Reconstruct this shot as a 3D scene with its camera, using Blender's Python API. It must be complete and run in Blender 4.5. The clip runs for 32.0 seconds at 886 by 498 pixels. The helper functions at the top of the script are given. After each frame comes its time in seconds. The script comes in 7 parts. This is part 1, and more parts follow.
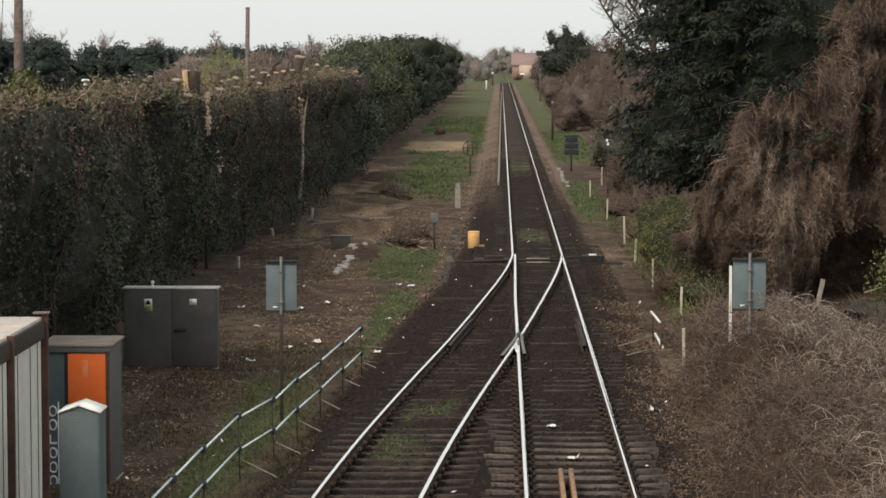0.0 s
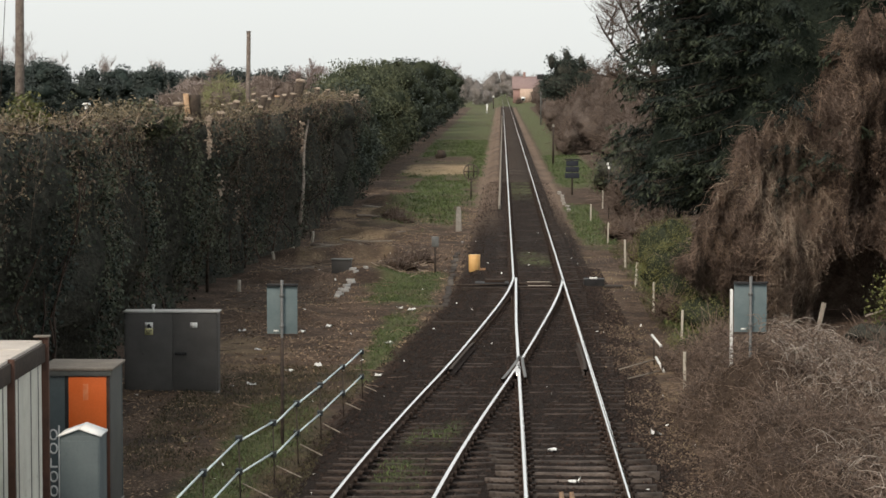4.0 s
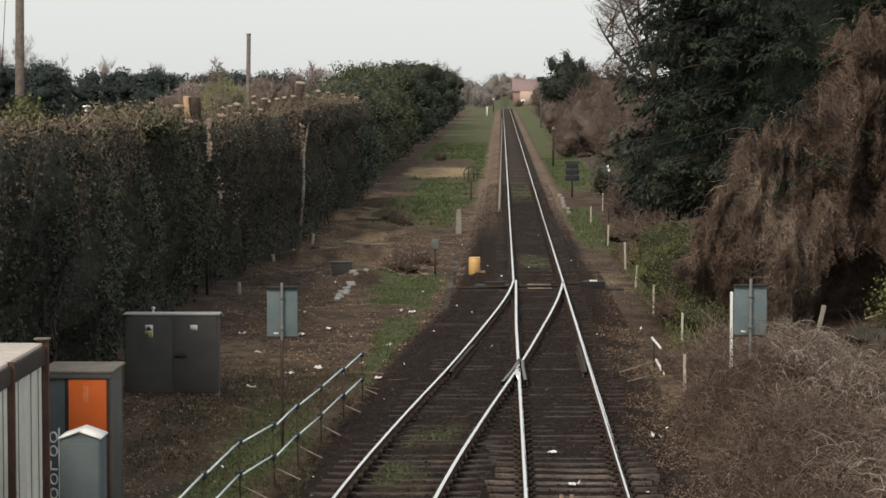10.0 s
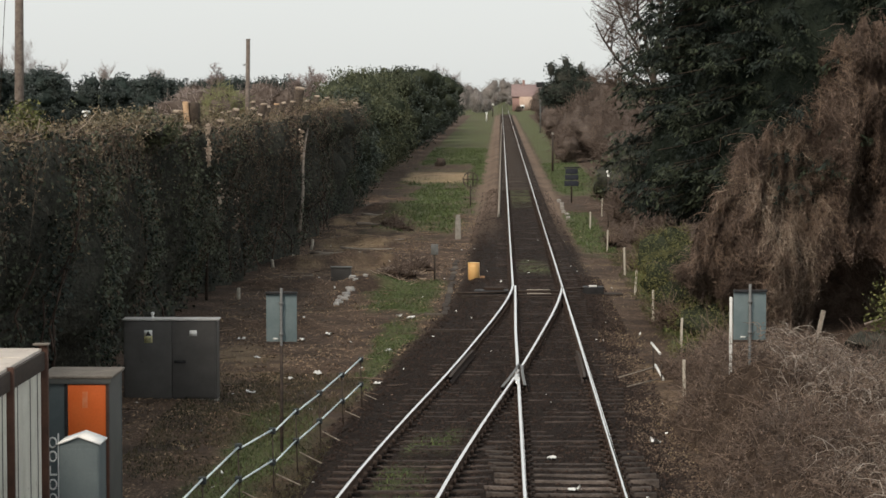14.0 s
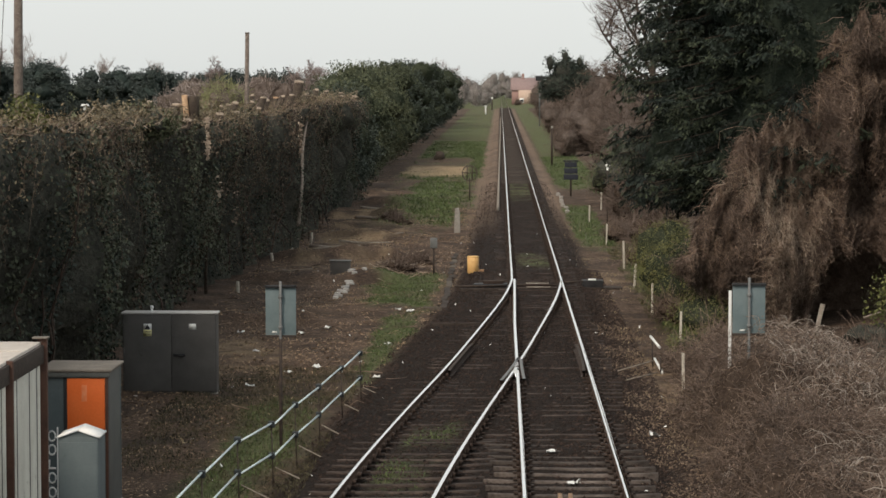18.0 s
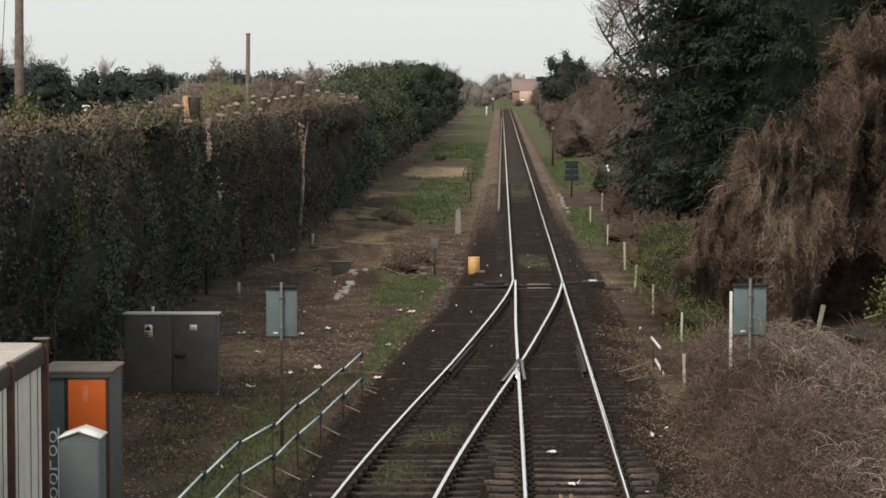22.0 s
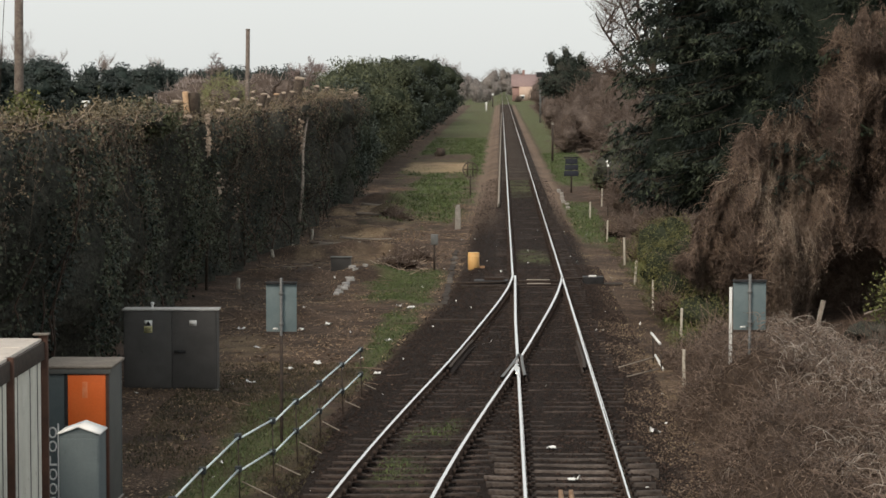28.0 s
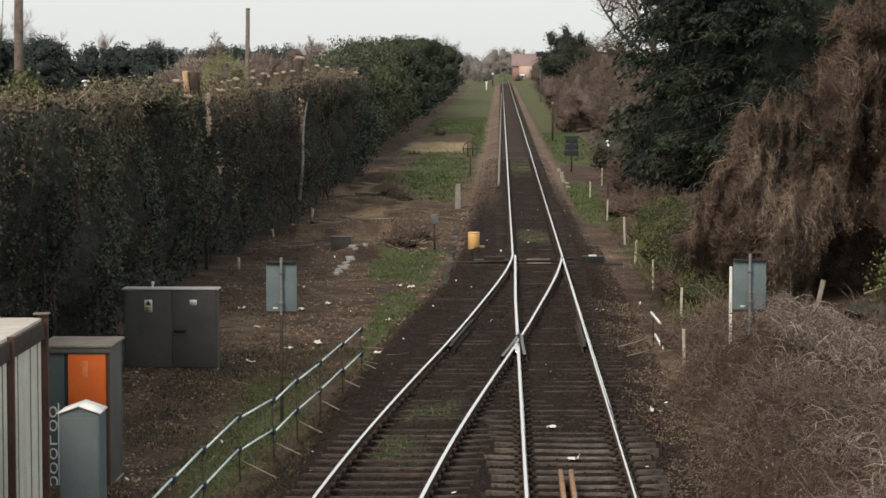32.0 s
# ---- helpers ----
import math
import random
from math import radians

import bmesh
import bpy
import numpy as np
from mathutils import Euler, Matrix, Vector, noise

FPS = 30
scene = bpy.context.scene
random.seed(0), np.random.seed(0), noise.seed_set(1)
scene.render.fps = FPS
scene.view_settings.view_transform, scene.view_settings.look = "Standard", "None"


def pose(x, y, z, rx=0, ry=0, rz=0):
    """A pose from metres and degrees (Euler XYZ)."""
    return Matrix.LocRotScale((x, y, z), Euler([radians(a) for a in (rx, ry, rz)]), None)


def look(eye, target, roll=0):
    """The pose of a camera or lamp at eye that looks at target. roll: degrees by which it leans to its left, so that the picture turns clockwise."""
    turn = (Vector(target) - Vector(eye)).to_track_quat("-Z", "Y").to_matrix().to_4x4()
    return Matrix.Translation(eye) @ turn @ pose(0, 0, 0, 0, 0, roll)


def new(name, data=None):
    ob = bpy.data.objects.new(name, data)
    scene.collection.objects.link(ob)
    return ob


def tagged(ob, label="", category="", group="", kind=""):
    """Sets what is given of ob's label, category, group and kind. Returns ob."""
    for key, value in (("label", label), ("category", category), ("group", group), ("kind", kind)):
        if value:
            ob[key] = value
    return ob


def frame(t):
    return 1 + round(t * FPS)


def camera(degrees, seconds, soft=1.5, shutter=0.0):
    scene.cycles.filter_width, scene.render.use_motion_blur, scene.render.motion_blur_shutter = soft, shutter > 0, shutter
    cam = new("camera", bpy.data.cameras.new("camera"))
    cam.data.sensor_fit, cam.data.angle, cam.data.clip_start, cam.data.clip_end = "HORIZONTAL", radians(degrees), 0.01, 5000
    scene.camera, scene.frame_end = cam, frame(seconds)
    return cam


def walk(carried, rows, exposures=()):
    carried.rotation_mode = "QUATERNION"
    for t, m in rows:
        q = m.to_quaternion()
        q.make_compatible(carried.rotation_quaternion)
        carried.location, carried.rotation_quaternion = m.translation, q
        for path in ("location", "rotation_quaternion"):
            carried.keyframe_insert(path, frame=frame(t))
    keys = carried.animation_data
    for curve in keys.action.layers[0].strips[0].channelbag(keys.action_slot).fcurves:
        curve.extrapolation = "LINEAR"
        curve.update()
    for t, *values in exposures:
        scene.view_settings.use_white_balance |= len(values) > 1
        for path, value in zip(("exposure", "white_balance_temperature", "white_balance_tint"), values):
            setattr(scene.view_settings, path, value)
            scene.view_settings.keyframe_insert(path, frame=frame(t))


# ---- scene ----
cam = camera(19.489, 32.0, soft=1.6)
EYE = (0.0, 0.0, 6.024)
# seconds, turn to the left, tilt downwards (degrees)
PATH = [
    (0, 1.2816, 4.2638), (0.5, 1.283, 4.2832), (1, 1.2864, 4.3797), (1.5, 1.2844, 4.3617), (2, 1.2975, 4.1653), (2.5, 1.3002, 3.9143),
    (3, 1.3002, 3.8179), (3.5, 1.3002, 3.7417), (5.5, 1.292, 3.7486), (6, 1.2892, 3.7646), (6.5, 1.2975, 3.7805), (7, 1.3002, 3.7403),
    (7.5, 1.3002, 3.6246), (8, 1.2989, 3.6198), (8.5, 1.3002, 3.644), (9, 1.2989, 3.6634), (9.5, 1.2989, 3.6814), (10, 1.3002, 3.6856),
    (10.5, 1.3002, 3.6634), (11, 1.3023, 3.6052), (11.5, 1.3023, 3.5782), (12, 1.3002, 3.6073), (12.5, 1.3023, 3.6953), (13, 1.3002, 3.7417),
    (13.5, 1.3002, 3.7022), (14, 1.2864, 3.5671), (14.5, 1.2795, 3.5283), (16.5, 1.2651, 3.6807), (17, 1.2623, 3.6856), (17.5, 1.2637, 3.7438),
    (18, 1.2685, 3.7119), (18.5, 1.2651, 3.6426), (19, 1.2651, 3.6087), (19.5, 1.2768, 3.6461), (20, 1.2685, 3.7348), (20.5, 1.2637, 3.8214),
    (21, 1.2671, 3.7805), (21.5, 1.2782, 3.7071), (22, 1.2885, 3.6911), (22.5, 1.283, 3.784), (23, 1.2816, 3.8387), (23.5, 1.2816, 3.8581),
    (24, 1.2816, 3.8387), (24.5, 1.2809, 3.8131), (25, 1.2795, 3.7985), (25.5, 1.2816, 3.7999), (27.5, 1.2816, 3.7985), (28, 1.283, 3.7888),
    (28.5, 1.3002, 3.7195), (29, 1.2961, 3.9579), (29.5, 1.2844, 4.3089), (30, 1.2844, 4.3422), (30.5, 1.2864, 4.3908), (31, 1.2844, 4.3971),
    (31.5, 1.2864, 4.3651), (32, 1.2844, 4.2444)]
walk(cam, [(t, pose(*EYE, 90 - tilt, 0, turn)) for t, turn, tilt in PATH], exposures=[(0.0, 0.08), (3.5, 0.14), (6.5, 0.02), (14.0, 0.0), (28.0, 0.02), (29.0, -0.02), (30.2, 0.0), (31.0, 0.06), (32.0, 0.08)])

# ---- light: hazy spring sky, a veiled sun from behind on the left ----
SUN_TO = Vector((-0.42, -0.62, 0.66)).normalized()
world = bpy.data.worlds.new("hazy_sky")
scene.world = world
world.use_nodes = True
wt = world.node_tree
wt.nodes.clear()
w_out, w_bg, w_sky, w_hsv = (wt.nodes.new(k) for k in ("ShaderNodeOutputWorld", "ShaderNodeBackground", "ShaderNodeTexSky", "ShaderNodeHueSaturation"))
w_sky.sky_type, w_sky.sun_disc = "NISHITA", False
w_sky.sun_elevation = math.asin(SUN_TO.z)
w_sky.sun_rotation = math.atan2(SUN_TO.x, SUN_TO.y)
w_sky.air_density, w_sky.dust_density, w_sky.ozone_density = 1.0, 1.0, 1.0
w_hsv.inputs["Saturation"].default_value = 0.35
w_bg.inputs["Strength"].default_value = 0.12
# an even veil of high cloud over the clear sky
w_veil = wt.nodes.new("ShaderNodeMixRGB")
w_veil.inputs["Fac"].default_value = 0.78
w_veil.inputs["Color2"].default_value = (6.75, 6.95, 6.8, 1)
wt.links.new(w_sky.outputs[0], w_hsv.inputs["Color"])
wt.links.new(w_hsv.outputs[0], w_veil.inputs["Color1"])
wt.links.new(w_veil.outputs[0], w_bg.inputs[0])
wt.links.new(w_bg.outputs[0], w_out.inputs[0])
sun_data = bpy.data.lights.new("sun", "SUN")
sun_data.energy, sun_data.angle, sun_data.color = 2.45, radians(20), (1.0, 0.87, 0.72)
sun = new("sun", sun_data)
sun.matrix_world = look(SUN_TO * 100, (0, 0, 0))


# ---- materials ----
def mat(name, c1, c2, scale=3.0, rough=0.8, metal=0.0, bump=0.3, bscale=40.0, dist=0.02, island=0.0, objrand=0.0, c3=None, spots=0.0, spec=0.3, detail=4.0, fine_amp=0.18):
    """Two noise scales between c1 and c2, stains of c3, fine relief; island/objrand: how much single pieces differ in value."""
    m = bpy.data.materials.new(name)
    m.use_nodes = True
    nt = m.node_tree
    bsdf = nt.nodes["Principled BSDF"]
    L = nt.links.new

    def node(kind, **values):
        n = nt.nodes.new(kind)
        for k, v in values.items():
            n.inputs[k].default_value = v
        return n
    geo = nt.nodes.new("ShaderNodeNewGeometry")
    co = nt.nodes.new("ShaderNodeTexCoord")
    where = co.outputs["Object"] if objrand else geo.outputs["Position"]
    n1 = node("ShaderNodeTexNoise", Scale=scale, Detail=detail, Roughness=0.65)
    n2 = node("ShaderNodeTexNoise", Scale=bscale, Detail=3.0, Roughness=0.6)
    L(where, n1.inputs["Vector"])
    L(where, n2.inputs["Vector"])
    ramp = nt.nodes.new("ShaderNodeValToRGB")
    ramp.color_ramp.elements[0].position, ramp.color_ramp.elements[1].position = 0.33, 0.67
    ramp.color_ramp.elements[0].color, ramp.color_ramp.elements[1].color = (*c1, 1), (*c2, 1)
    L(n1.outputs["Fac"], ramp.inputs["Fac"])
    col = ramp.outputs["Color"]
    if c3:
        n3 = node("ShaderNodeTexNoise", Scale=scale * 2.3, Detail=5.0, Roughness=0.7)
        L(where, n3.inputs["Vector"])
        r3 = nt.nodes.new("ShaderNodeValToRGB")
        r3.color_ramp.elements[0].position, r3.color_ramp.elements[1].position = 0.62 - spots, 0.72 - spots
        L(n3.outputs["Fac"], r3.inputs["Fac"])
        mx = nt.nodes.new("ShaderNodeMixRGB")
        mx.inputs["Color2"].default_value = (*c3, 1)
        L(r3.outputs["Color"], mx.inputs["Fac"])
        L(col, mx.inputs["Color1"])
        col = mx.outputs["Color"]
    hsv = nt.nodes.new("ShaderNodeHueSaturation")
    L(col, hsv.inputs["Color"])
    rng_in = None
    if island or objrand:
        if island:
            rnd = geo.outputs["Random Per Island"]
        else:
            rnd = nt.nodes.new("ShaderNodeObjectInfo").outputs["Random"]
        amount = island or objrand
        mr = node("ShaderNodeMapRange")
        mr.inputs["To Min"].default_value, mr.inputs["To Max"].default_value = 1 - amount, 1 + amount
        L(rnd, mr.inputs["Value"])
        rng_in = mr.outputs["Result"]
    fine = node("ShaderNodeMapRange")
    fine.inputs["From Min"].default_value, fine.inputs["From Max"].default_value = 0.3, 0.7
    fine.inputs["To Min"].default_value, fine.inputs["To Max"].default_value = 1 - fine_amp, 1 + fine_amp
    L(n2.outputs["Fac"], fine.inputs["Value"])
    if rng_in is not None:
        mul = nt.nodes.new("ShaderNodeMath")
        mul.operation = "MULTIPLY"
        L(fine.outputs["Result"], mul.inputs[0])
        L(rng_in, mul.inputs[1])
        L(mul.outputs[0], hsv.inputs["Value"])
    else:
        L(fine.outputs["Result"], hsv.inputs["Value"])
    L(hsv.outputs["Color"], bsdf.inputs["Base Color"])
    bsdf.inputs["Roughness"].default_value = rough
    bsdf.inputs["Metallic"].default_value = metal
    bsdf.inputs["Specular IOR Level"].default_value = spec
    if bump:
        b = node("ShaderNodeBump", Strength=bump, Distance=dist)
        L(n2.outputs["Fac"], b.inputs["Height"])
        L(b.outputs["Normal"], bsdf.inputs["Normal"])
    return m


def leafmat(name, c1, c2, rough=0.55, patch=0.6, spec=0.3, drift=0.35):
    """Leaves and stems: colour from leaf to leaf, and slow drift of tone over the plant."""
    m = bpy.data.materials.new(name)
    m.use_nodes = True
    nt = m.node_tree
    bsdf = nt.nodes["Principled BSDF"]
    L = nt.links.new
    geo = nt.nodes.new("ShaderNodeNewGeometry")
    ramp = nt.nodes.new("ShaderNodeValToRGB")
    ramp.color_ramp.elements[0].color, ramp.color_ramp.elements[1].color = (*c1, 1), (*c2, 1)
    nz = nt.nodes.new("ShaderNodeTexNoise")
    nz.inputs["Scale"].default_value, nz.inputs["Detail"].default_value = patch, 3.0
    L(geo.outputs["Position"], nz.inputs["Vector"])
    mr = nt.nodes.new("ShaderNodeMapRange")
    mr.inputs["From Min"].default_value, mr.inputs["From Max"].default_value = 0.3, 0.7
    mr.inputs["To Min"].default_value, mr.inputs["To Max"].default_value = -drift, drift
    L(nz.outputs["Fac"], mr.inputs["Value"])
    add = nt.nodes.new("ShaderNodeMath")
    L(geo.outputs["Random Per Island"], add.inputs[0])
    L(mr.outputs["Result"], add.inputs[1])
    L(add.outputs[0], ramp.inputs["Fac"])
    L(ramp.outputs["Color"], bsdf.inputs["Base Color"])
    bsdf.inputs["Roughness"].default_value = rough
    bsdf.inputs["Specular IOR Level"].default_value = spec
    return m


M_RUST = mat("rusted_rail_side", (0.055, 0.035, 0.025), (0.10, 0.06, 0.04), 6, 0.85, bscale=60)
M_HEAD = mat("polished_rail_head", (0.97, 0.93, 0.89), (0.99, 0.96, 0.93), 3, 0.08, metal=1.0, bump=0, bscale=90, fine_amp=0.04)
# lighter copy of the sleeper timber, light on the near tops put into colour
M_SLEEPERLIT = mat("sunlit_toned_sleeper_timber", (0.038, 0.030, 0.0255), (0.130, 0.107, 0.094), 4, 0.9, objrand=0.4, bump=0.6, bscale=30, dist=0.02)
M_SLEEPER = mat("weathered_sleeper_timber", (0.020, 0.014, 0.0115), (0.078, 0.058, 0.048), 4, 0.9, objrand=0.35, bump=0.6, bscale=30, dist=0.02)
M_SLEEPER_FAR = mat("weathered_sleeper_timber_far", (0.030, 0.022, 0.018), (0.065, 0.052, 0.044), 5, 0.9, island=0.3, bump=0.5, bscale=30)
M_CHAIR = mat("rusty_cast_iron", (0.026, 0.018, 0.015), (0.056, 0.037, 0.028), 20, 0.85, island=0.3)
M_BALLAST = mat("dirty_ballast_stone", (0.013, 0.0082, 0.0064), (0.050, 0.032, 0.0245), 9, 0.95, island=0.55, bump=0.3)
M_PEBBLE = mat("tan_stone", (0.08, 0.056, 0.041), (0.20, 0.148, 0.108), 9, 0.95, island=0.5, bump=0.3)
M_GALV = mat("galvanised_steel", (0.13, 0.135, 0.135), (0.19, 0.195, 0.195), 5, 0.6, metal=0.2, bump=0.1)
M_TUBE = mat("pale_blue_white_tube", (0.52, 0.63, 0.67), (0.72, 0.80, 0.81), 6, 0.4, bump=0.1, c3=(0.25, 0.42, 0.48), spots=0.03, fine_amp=0.04)
M_CLAMP = mat("dark_steel_clamp", (0.02, 0.03, 0.035), (0.05, 0.055, 0.06), 20, 0.6, metal=0.3)
M_DARKPOST = mat("dark_steel_post", (0.03, 0.025, 0.022), (0.07, 0.05, 0.04), 12, 0.75)
M_BOARDBACK = mat("grey_blue_sign_back", (0.125, 0.168, 0.18), (0.16, 0.205, 0.215), 3, 0.6, metal=0.0, bump=0.08, c3=(0.10, 0.13, 0.14), spots=-0.03, fine_amp=0.04)
M_CAB = mat("dark_grey_cabinet_paint", (0.078, 0.074, 0.071), (0.10, 0.095, 0.091), 2.5, 0.6, bump=0.12, c3=(0.05, 0.045, 0.04), spots=-0.02, fine_amp=0.04)
M_CABTOP = mat("pale_lid_paint", (0.38, 0.37, 0.36), (0.50, 0.49, 0.47), 4, 0.6, c3=(0.25, 0.22, 0.2))
M_CAB2 = mat("slate_grey_cabinet_paint", (0.090, 0.113, 0.120), (0.115, 0.140, 0.147), 2.5, 0.55, bump=0.08, c3=(0.072, 0.088, 0.092), spots=-0.02, fine_amp=0.04)
M_CABSIDE = mat("dull_grey_cabinet_side", (0.095, 0.098, 0.094), (0.125, 0.127, 0.120), 2.5, 0.6, bump=0.08, c3=(0.075, 0.070, 0.062), spots=-0.02, fine_amp=0.05)
M_ROOF2 = mat("weathered_grey_roof_sheet", (0.15, 0.13, 0.11), (0.23, 0.20, 0.17), 3, 0.75, c3=(0.16, 0.13, 0.1))
M_ORANGE = mat("orange_panel", (0.86, 0.17, 0.035), (0.90, 0.20, 0.05), 2.5, 0.45, bump=0.03, fine_amp=0.04)
M_ORANGEPALE = mat("orange_reflection_streak", (0.87, 0.22, 0.075), (0.90, 0.34, 0.17), 9, 0.5, bump=0.03, fine_amp=0.04)
M_WHITE = mat("white_paint", (0.72, 0.73, 0.72), (0.82, 0.82, 0.80), 5, 0.5, c3=(0.55, 0.54, 0.5), spots=-0.03, fine_amp=0.04)
M_BROWN = mat("red_brown_painted_steel", (0.070, 0.036, 0.026), (0.112, 0.056, 0.039), 5, 0.7, c3=(0.06, 0.03, 0.02), spots=0.02, fine_amp=0.04)
M_CREAM = mat("cream_ribbed_sheet", (0.64, 0.63, 0.56), (0.74, 0.73, 0.66), 2.5, 0.55, c3=(0.30, 0.28, 0.22), spots=-0.02, fine_amp=0.04)
M_HUTROOF = mat("pinkish_beige_roof", (0.54, 0.48, 0.43), (0.68, 0.62, 0.56), 2.5, 0.8, c3=(0.32, 0.26, 0.22), spots=0.02, fine_amp=0.04)
M_YELLOW = mat("yellow_orange_plastic", (0.76, 0.45, 0.17), (0.82, 0.52, 0.22), 4, 0.5, fine_amp=0.04)
M_SIGNYEL = mat("sign_yellow", (0.55, 0.52, 0.26), (0.64, 0.60, 0.34), 6, 0.5)
M_BLACK = mat("black_paint", (0.015, 0.015, 0.017), (0.03, 0.03, 0.032), 6, 0.6)
M_NAVY = mat("navy_board", (0.016, 0.019, 0.028), (0.030, 0.034, 0.046), 6, 0.6)
M_CONC = mat("weathered_concrete", (0.24, 0.22, 0.20), (0.36, 0.34, 0.31), 5, 0.9, c3=(0.14, 0.13, 0.1), spots=0.03, bump=0.5)
M_KERB = mat("dirty_concrete", (0.07, 0.058, 0.047), (0.135, 0.115, 0.096), 5, 0.95, bump=0.5)
M_WOODGREY = mat("grey_weathered_wood", (0.20, 0.17, 0.14), (0.32, 0.28, 0.235), 6, 0.9, bump=0.5)
M_WOODPALE = mat("pale_weathered_post", (0.40, 0.365, 0.31), (0.58, 0.535, 0.46), 7, 0.9, bump=0.4)
M_POLE = mat("telegraph_pole_wood", (0.11, 0.085, 0.074), (0.20, 0.165, 0.142), 5, 0.9, bump=0.6, c3=(0.36, 0.33, 0.29), spots=0.03)
M_BARK = mat("dark_bark", (0.045, 0.034, 0.027), (0.10, 0.078, 0.062), 7, 0.95, bump=0.8, c3=(0.07, 0.08, 0.045), spots=0.02)
M_BARKPALE = mat("pale_bark", (0.18, 0.145, 0.12), (0.33, 0.28, 0.235), 7, 0.9, bump=0.6)
M_SAWN = mat("fresh_sawn_wood", (0.44, 0.27, 0.16), (0.60, 0.42, 0.27), 10, 0.8, bump=0.4)
M_SAWNPALE = mat("weathered_sawn_wood", (0.22, 0.165, 0.125), (0.44, 0.36, 0.28), 9, 0.85, bump=0.4, c3=(0.24, 0.17, 0.12), spots=0.02)
M_RUSTBAR = mat("rusty_tan_bar", (0.25, 0.14, 0.075), (0.40, 0.25, 0.15), 9, 0.8, c3=(0.14, 0.07, 0.04), spots=0.03)
# brick and tile of the far house, greyed to carry distance haze
M_BRICK = mat("haze_greyed_red_brick", (0.29, 0.185, 0.165), (0.34, 0.22, 0.195), 2, 0.9)
M_BRICKORANGE = mat("haze_paled_orange_brick", (0.50, 0.37, 0.30), (0.56, 0.43, 0.35), 2, 0.9)
M_TILE = mat("haze_greyed_roof_tile", (0.25, 0.18, 0.175), (0.30, 0.22, 0.21), 2, 0.9)
M_GLASS = mat("dark_window_glass", (0.02, 0.025, 0.03), (0.04, 0.045, 0.05), 2, 0.1, bump=0, spec=0.5)
# dark foliage cores: the colour stands for shade deep among the leaves
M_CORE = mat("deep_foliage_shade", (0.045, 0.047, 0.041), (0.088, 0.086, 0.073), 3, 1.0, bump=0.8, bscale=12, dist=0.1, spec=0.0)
M_COREGREEN = mat("inner_evergreen_growth", (0.030, 0.036, 0.024), (0.060, 0.068, 0.046), 1.5, 1.0, bump=0.8, bscale=10, dist=0.1, spec=0.0)
M_COREPINE = mat("inner_pine_growth", (0.030, 0.041, 0.038), (0.052, 0.066, 0.060), 0.8, 1.0, bump=0.8, bscale=6, dist=0.2, spec=0.0)
M_CORECYP = mat("inner_cypress_growth", (0.015, 0.020, 0.016), (0.038, 0.047, 0.036), 2.0, 1.0, bump=0.8, bscale=12, dist=0.1, spec=0.0)
# core of the far wood, paled to carry the distance haze
M_COREFAR = mat("haze_paled_twig_core", (0.18, 0.16, 0.15), (0.27, 0.245, 0.23), 0.5, 1.0, bump=0.8, bscale=4, dist=0.3, spec=0.0)
M_CORETWIG = mat("inner_twig_growth", (0.088, 0.069, 0.060), (0.165, 0.134, 0.117), 0.7, 1.0, bump=0.8, bscale=5, dist=0.2, spec=0.0)
# dead-growth cores: the dark tone stands for shade behind the stems
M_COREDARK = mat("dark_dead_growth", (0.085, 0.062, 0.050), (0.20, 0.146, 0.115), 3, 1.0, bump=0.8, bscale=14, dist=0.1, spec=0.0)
M_COREBROWN = mat("shade_dark_dead_growth", (0.045, 0.033, 0.026), (0.10, 0.074, 0.058), 3, 1.0, bump=0.8, bscale=14, dist=0.1, spec=0.0)
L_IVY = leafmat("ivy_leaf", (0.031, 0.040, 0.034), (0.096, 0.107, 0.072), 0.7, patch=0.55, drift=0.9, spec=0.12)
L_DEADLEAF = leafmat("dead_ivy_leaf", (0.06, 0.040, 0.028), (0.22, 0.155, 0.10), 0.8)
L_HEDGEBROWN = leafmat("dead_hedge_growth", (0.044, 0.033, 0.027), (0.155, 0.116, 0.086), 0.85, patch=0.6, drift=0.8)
# pale tan leaf of the hedge top, with sunlight put into its colour
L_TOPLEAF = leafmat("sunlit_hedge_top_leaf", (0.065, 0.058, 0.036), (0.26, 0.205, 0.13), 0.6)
L_LAUREL = leafmat("laurel_leaf", (0.045, 0.055, 0.018), (0.165, 0.165, 0.055), 0.6)
L_PRIVET = leafmat("privet_leaf", (0.085, 0.090, 0.034), (0.20, 0.195, 0.074), 0.7, patch=0.8, drift=0.5)
# evergreen leaves, lightened to carry some distance haze
L_EVERGREEN = leafmat("evergreen_leaf", (0.050, 0.060, 0.034), (0.112, 0.122, 0.068), 0.7, patch=0.45, drift=0.6)
L_DARKEVER = leafmat("dark_evergreen_leaf", (0.030, 0.041, 0.033), (0.068, 0.082, 0.062), 0.7, patch=0.35, drift=0.6)
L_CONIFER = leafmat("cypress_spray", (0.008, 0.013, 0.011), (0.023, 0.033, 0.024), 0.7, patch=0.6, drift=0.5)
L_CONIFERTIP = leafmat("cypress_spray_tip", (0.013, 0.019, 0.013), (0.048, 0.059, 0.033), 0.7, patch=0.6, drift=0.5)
# far cypress and pine, also lightened for haze in the leaf colour
L_CYP = leafmat("dark_cypress_leaf", (0.026, 0.036, 0.030), (0.058, 0.070, 0.054), 0.8, patch=0.5, drift=0.5)
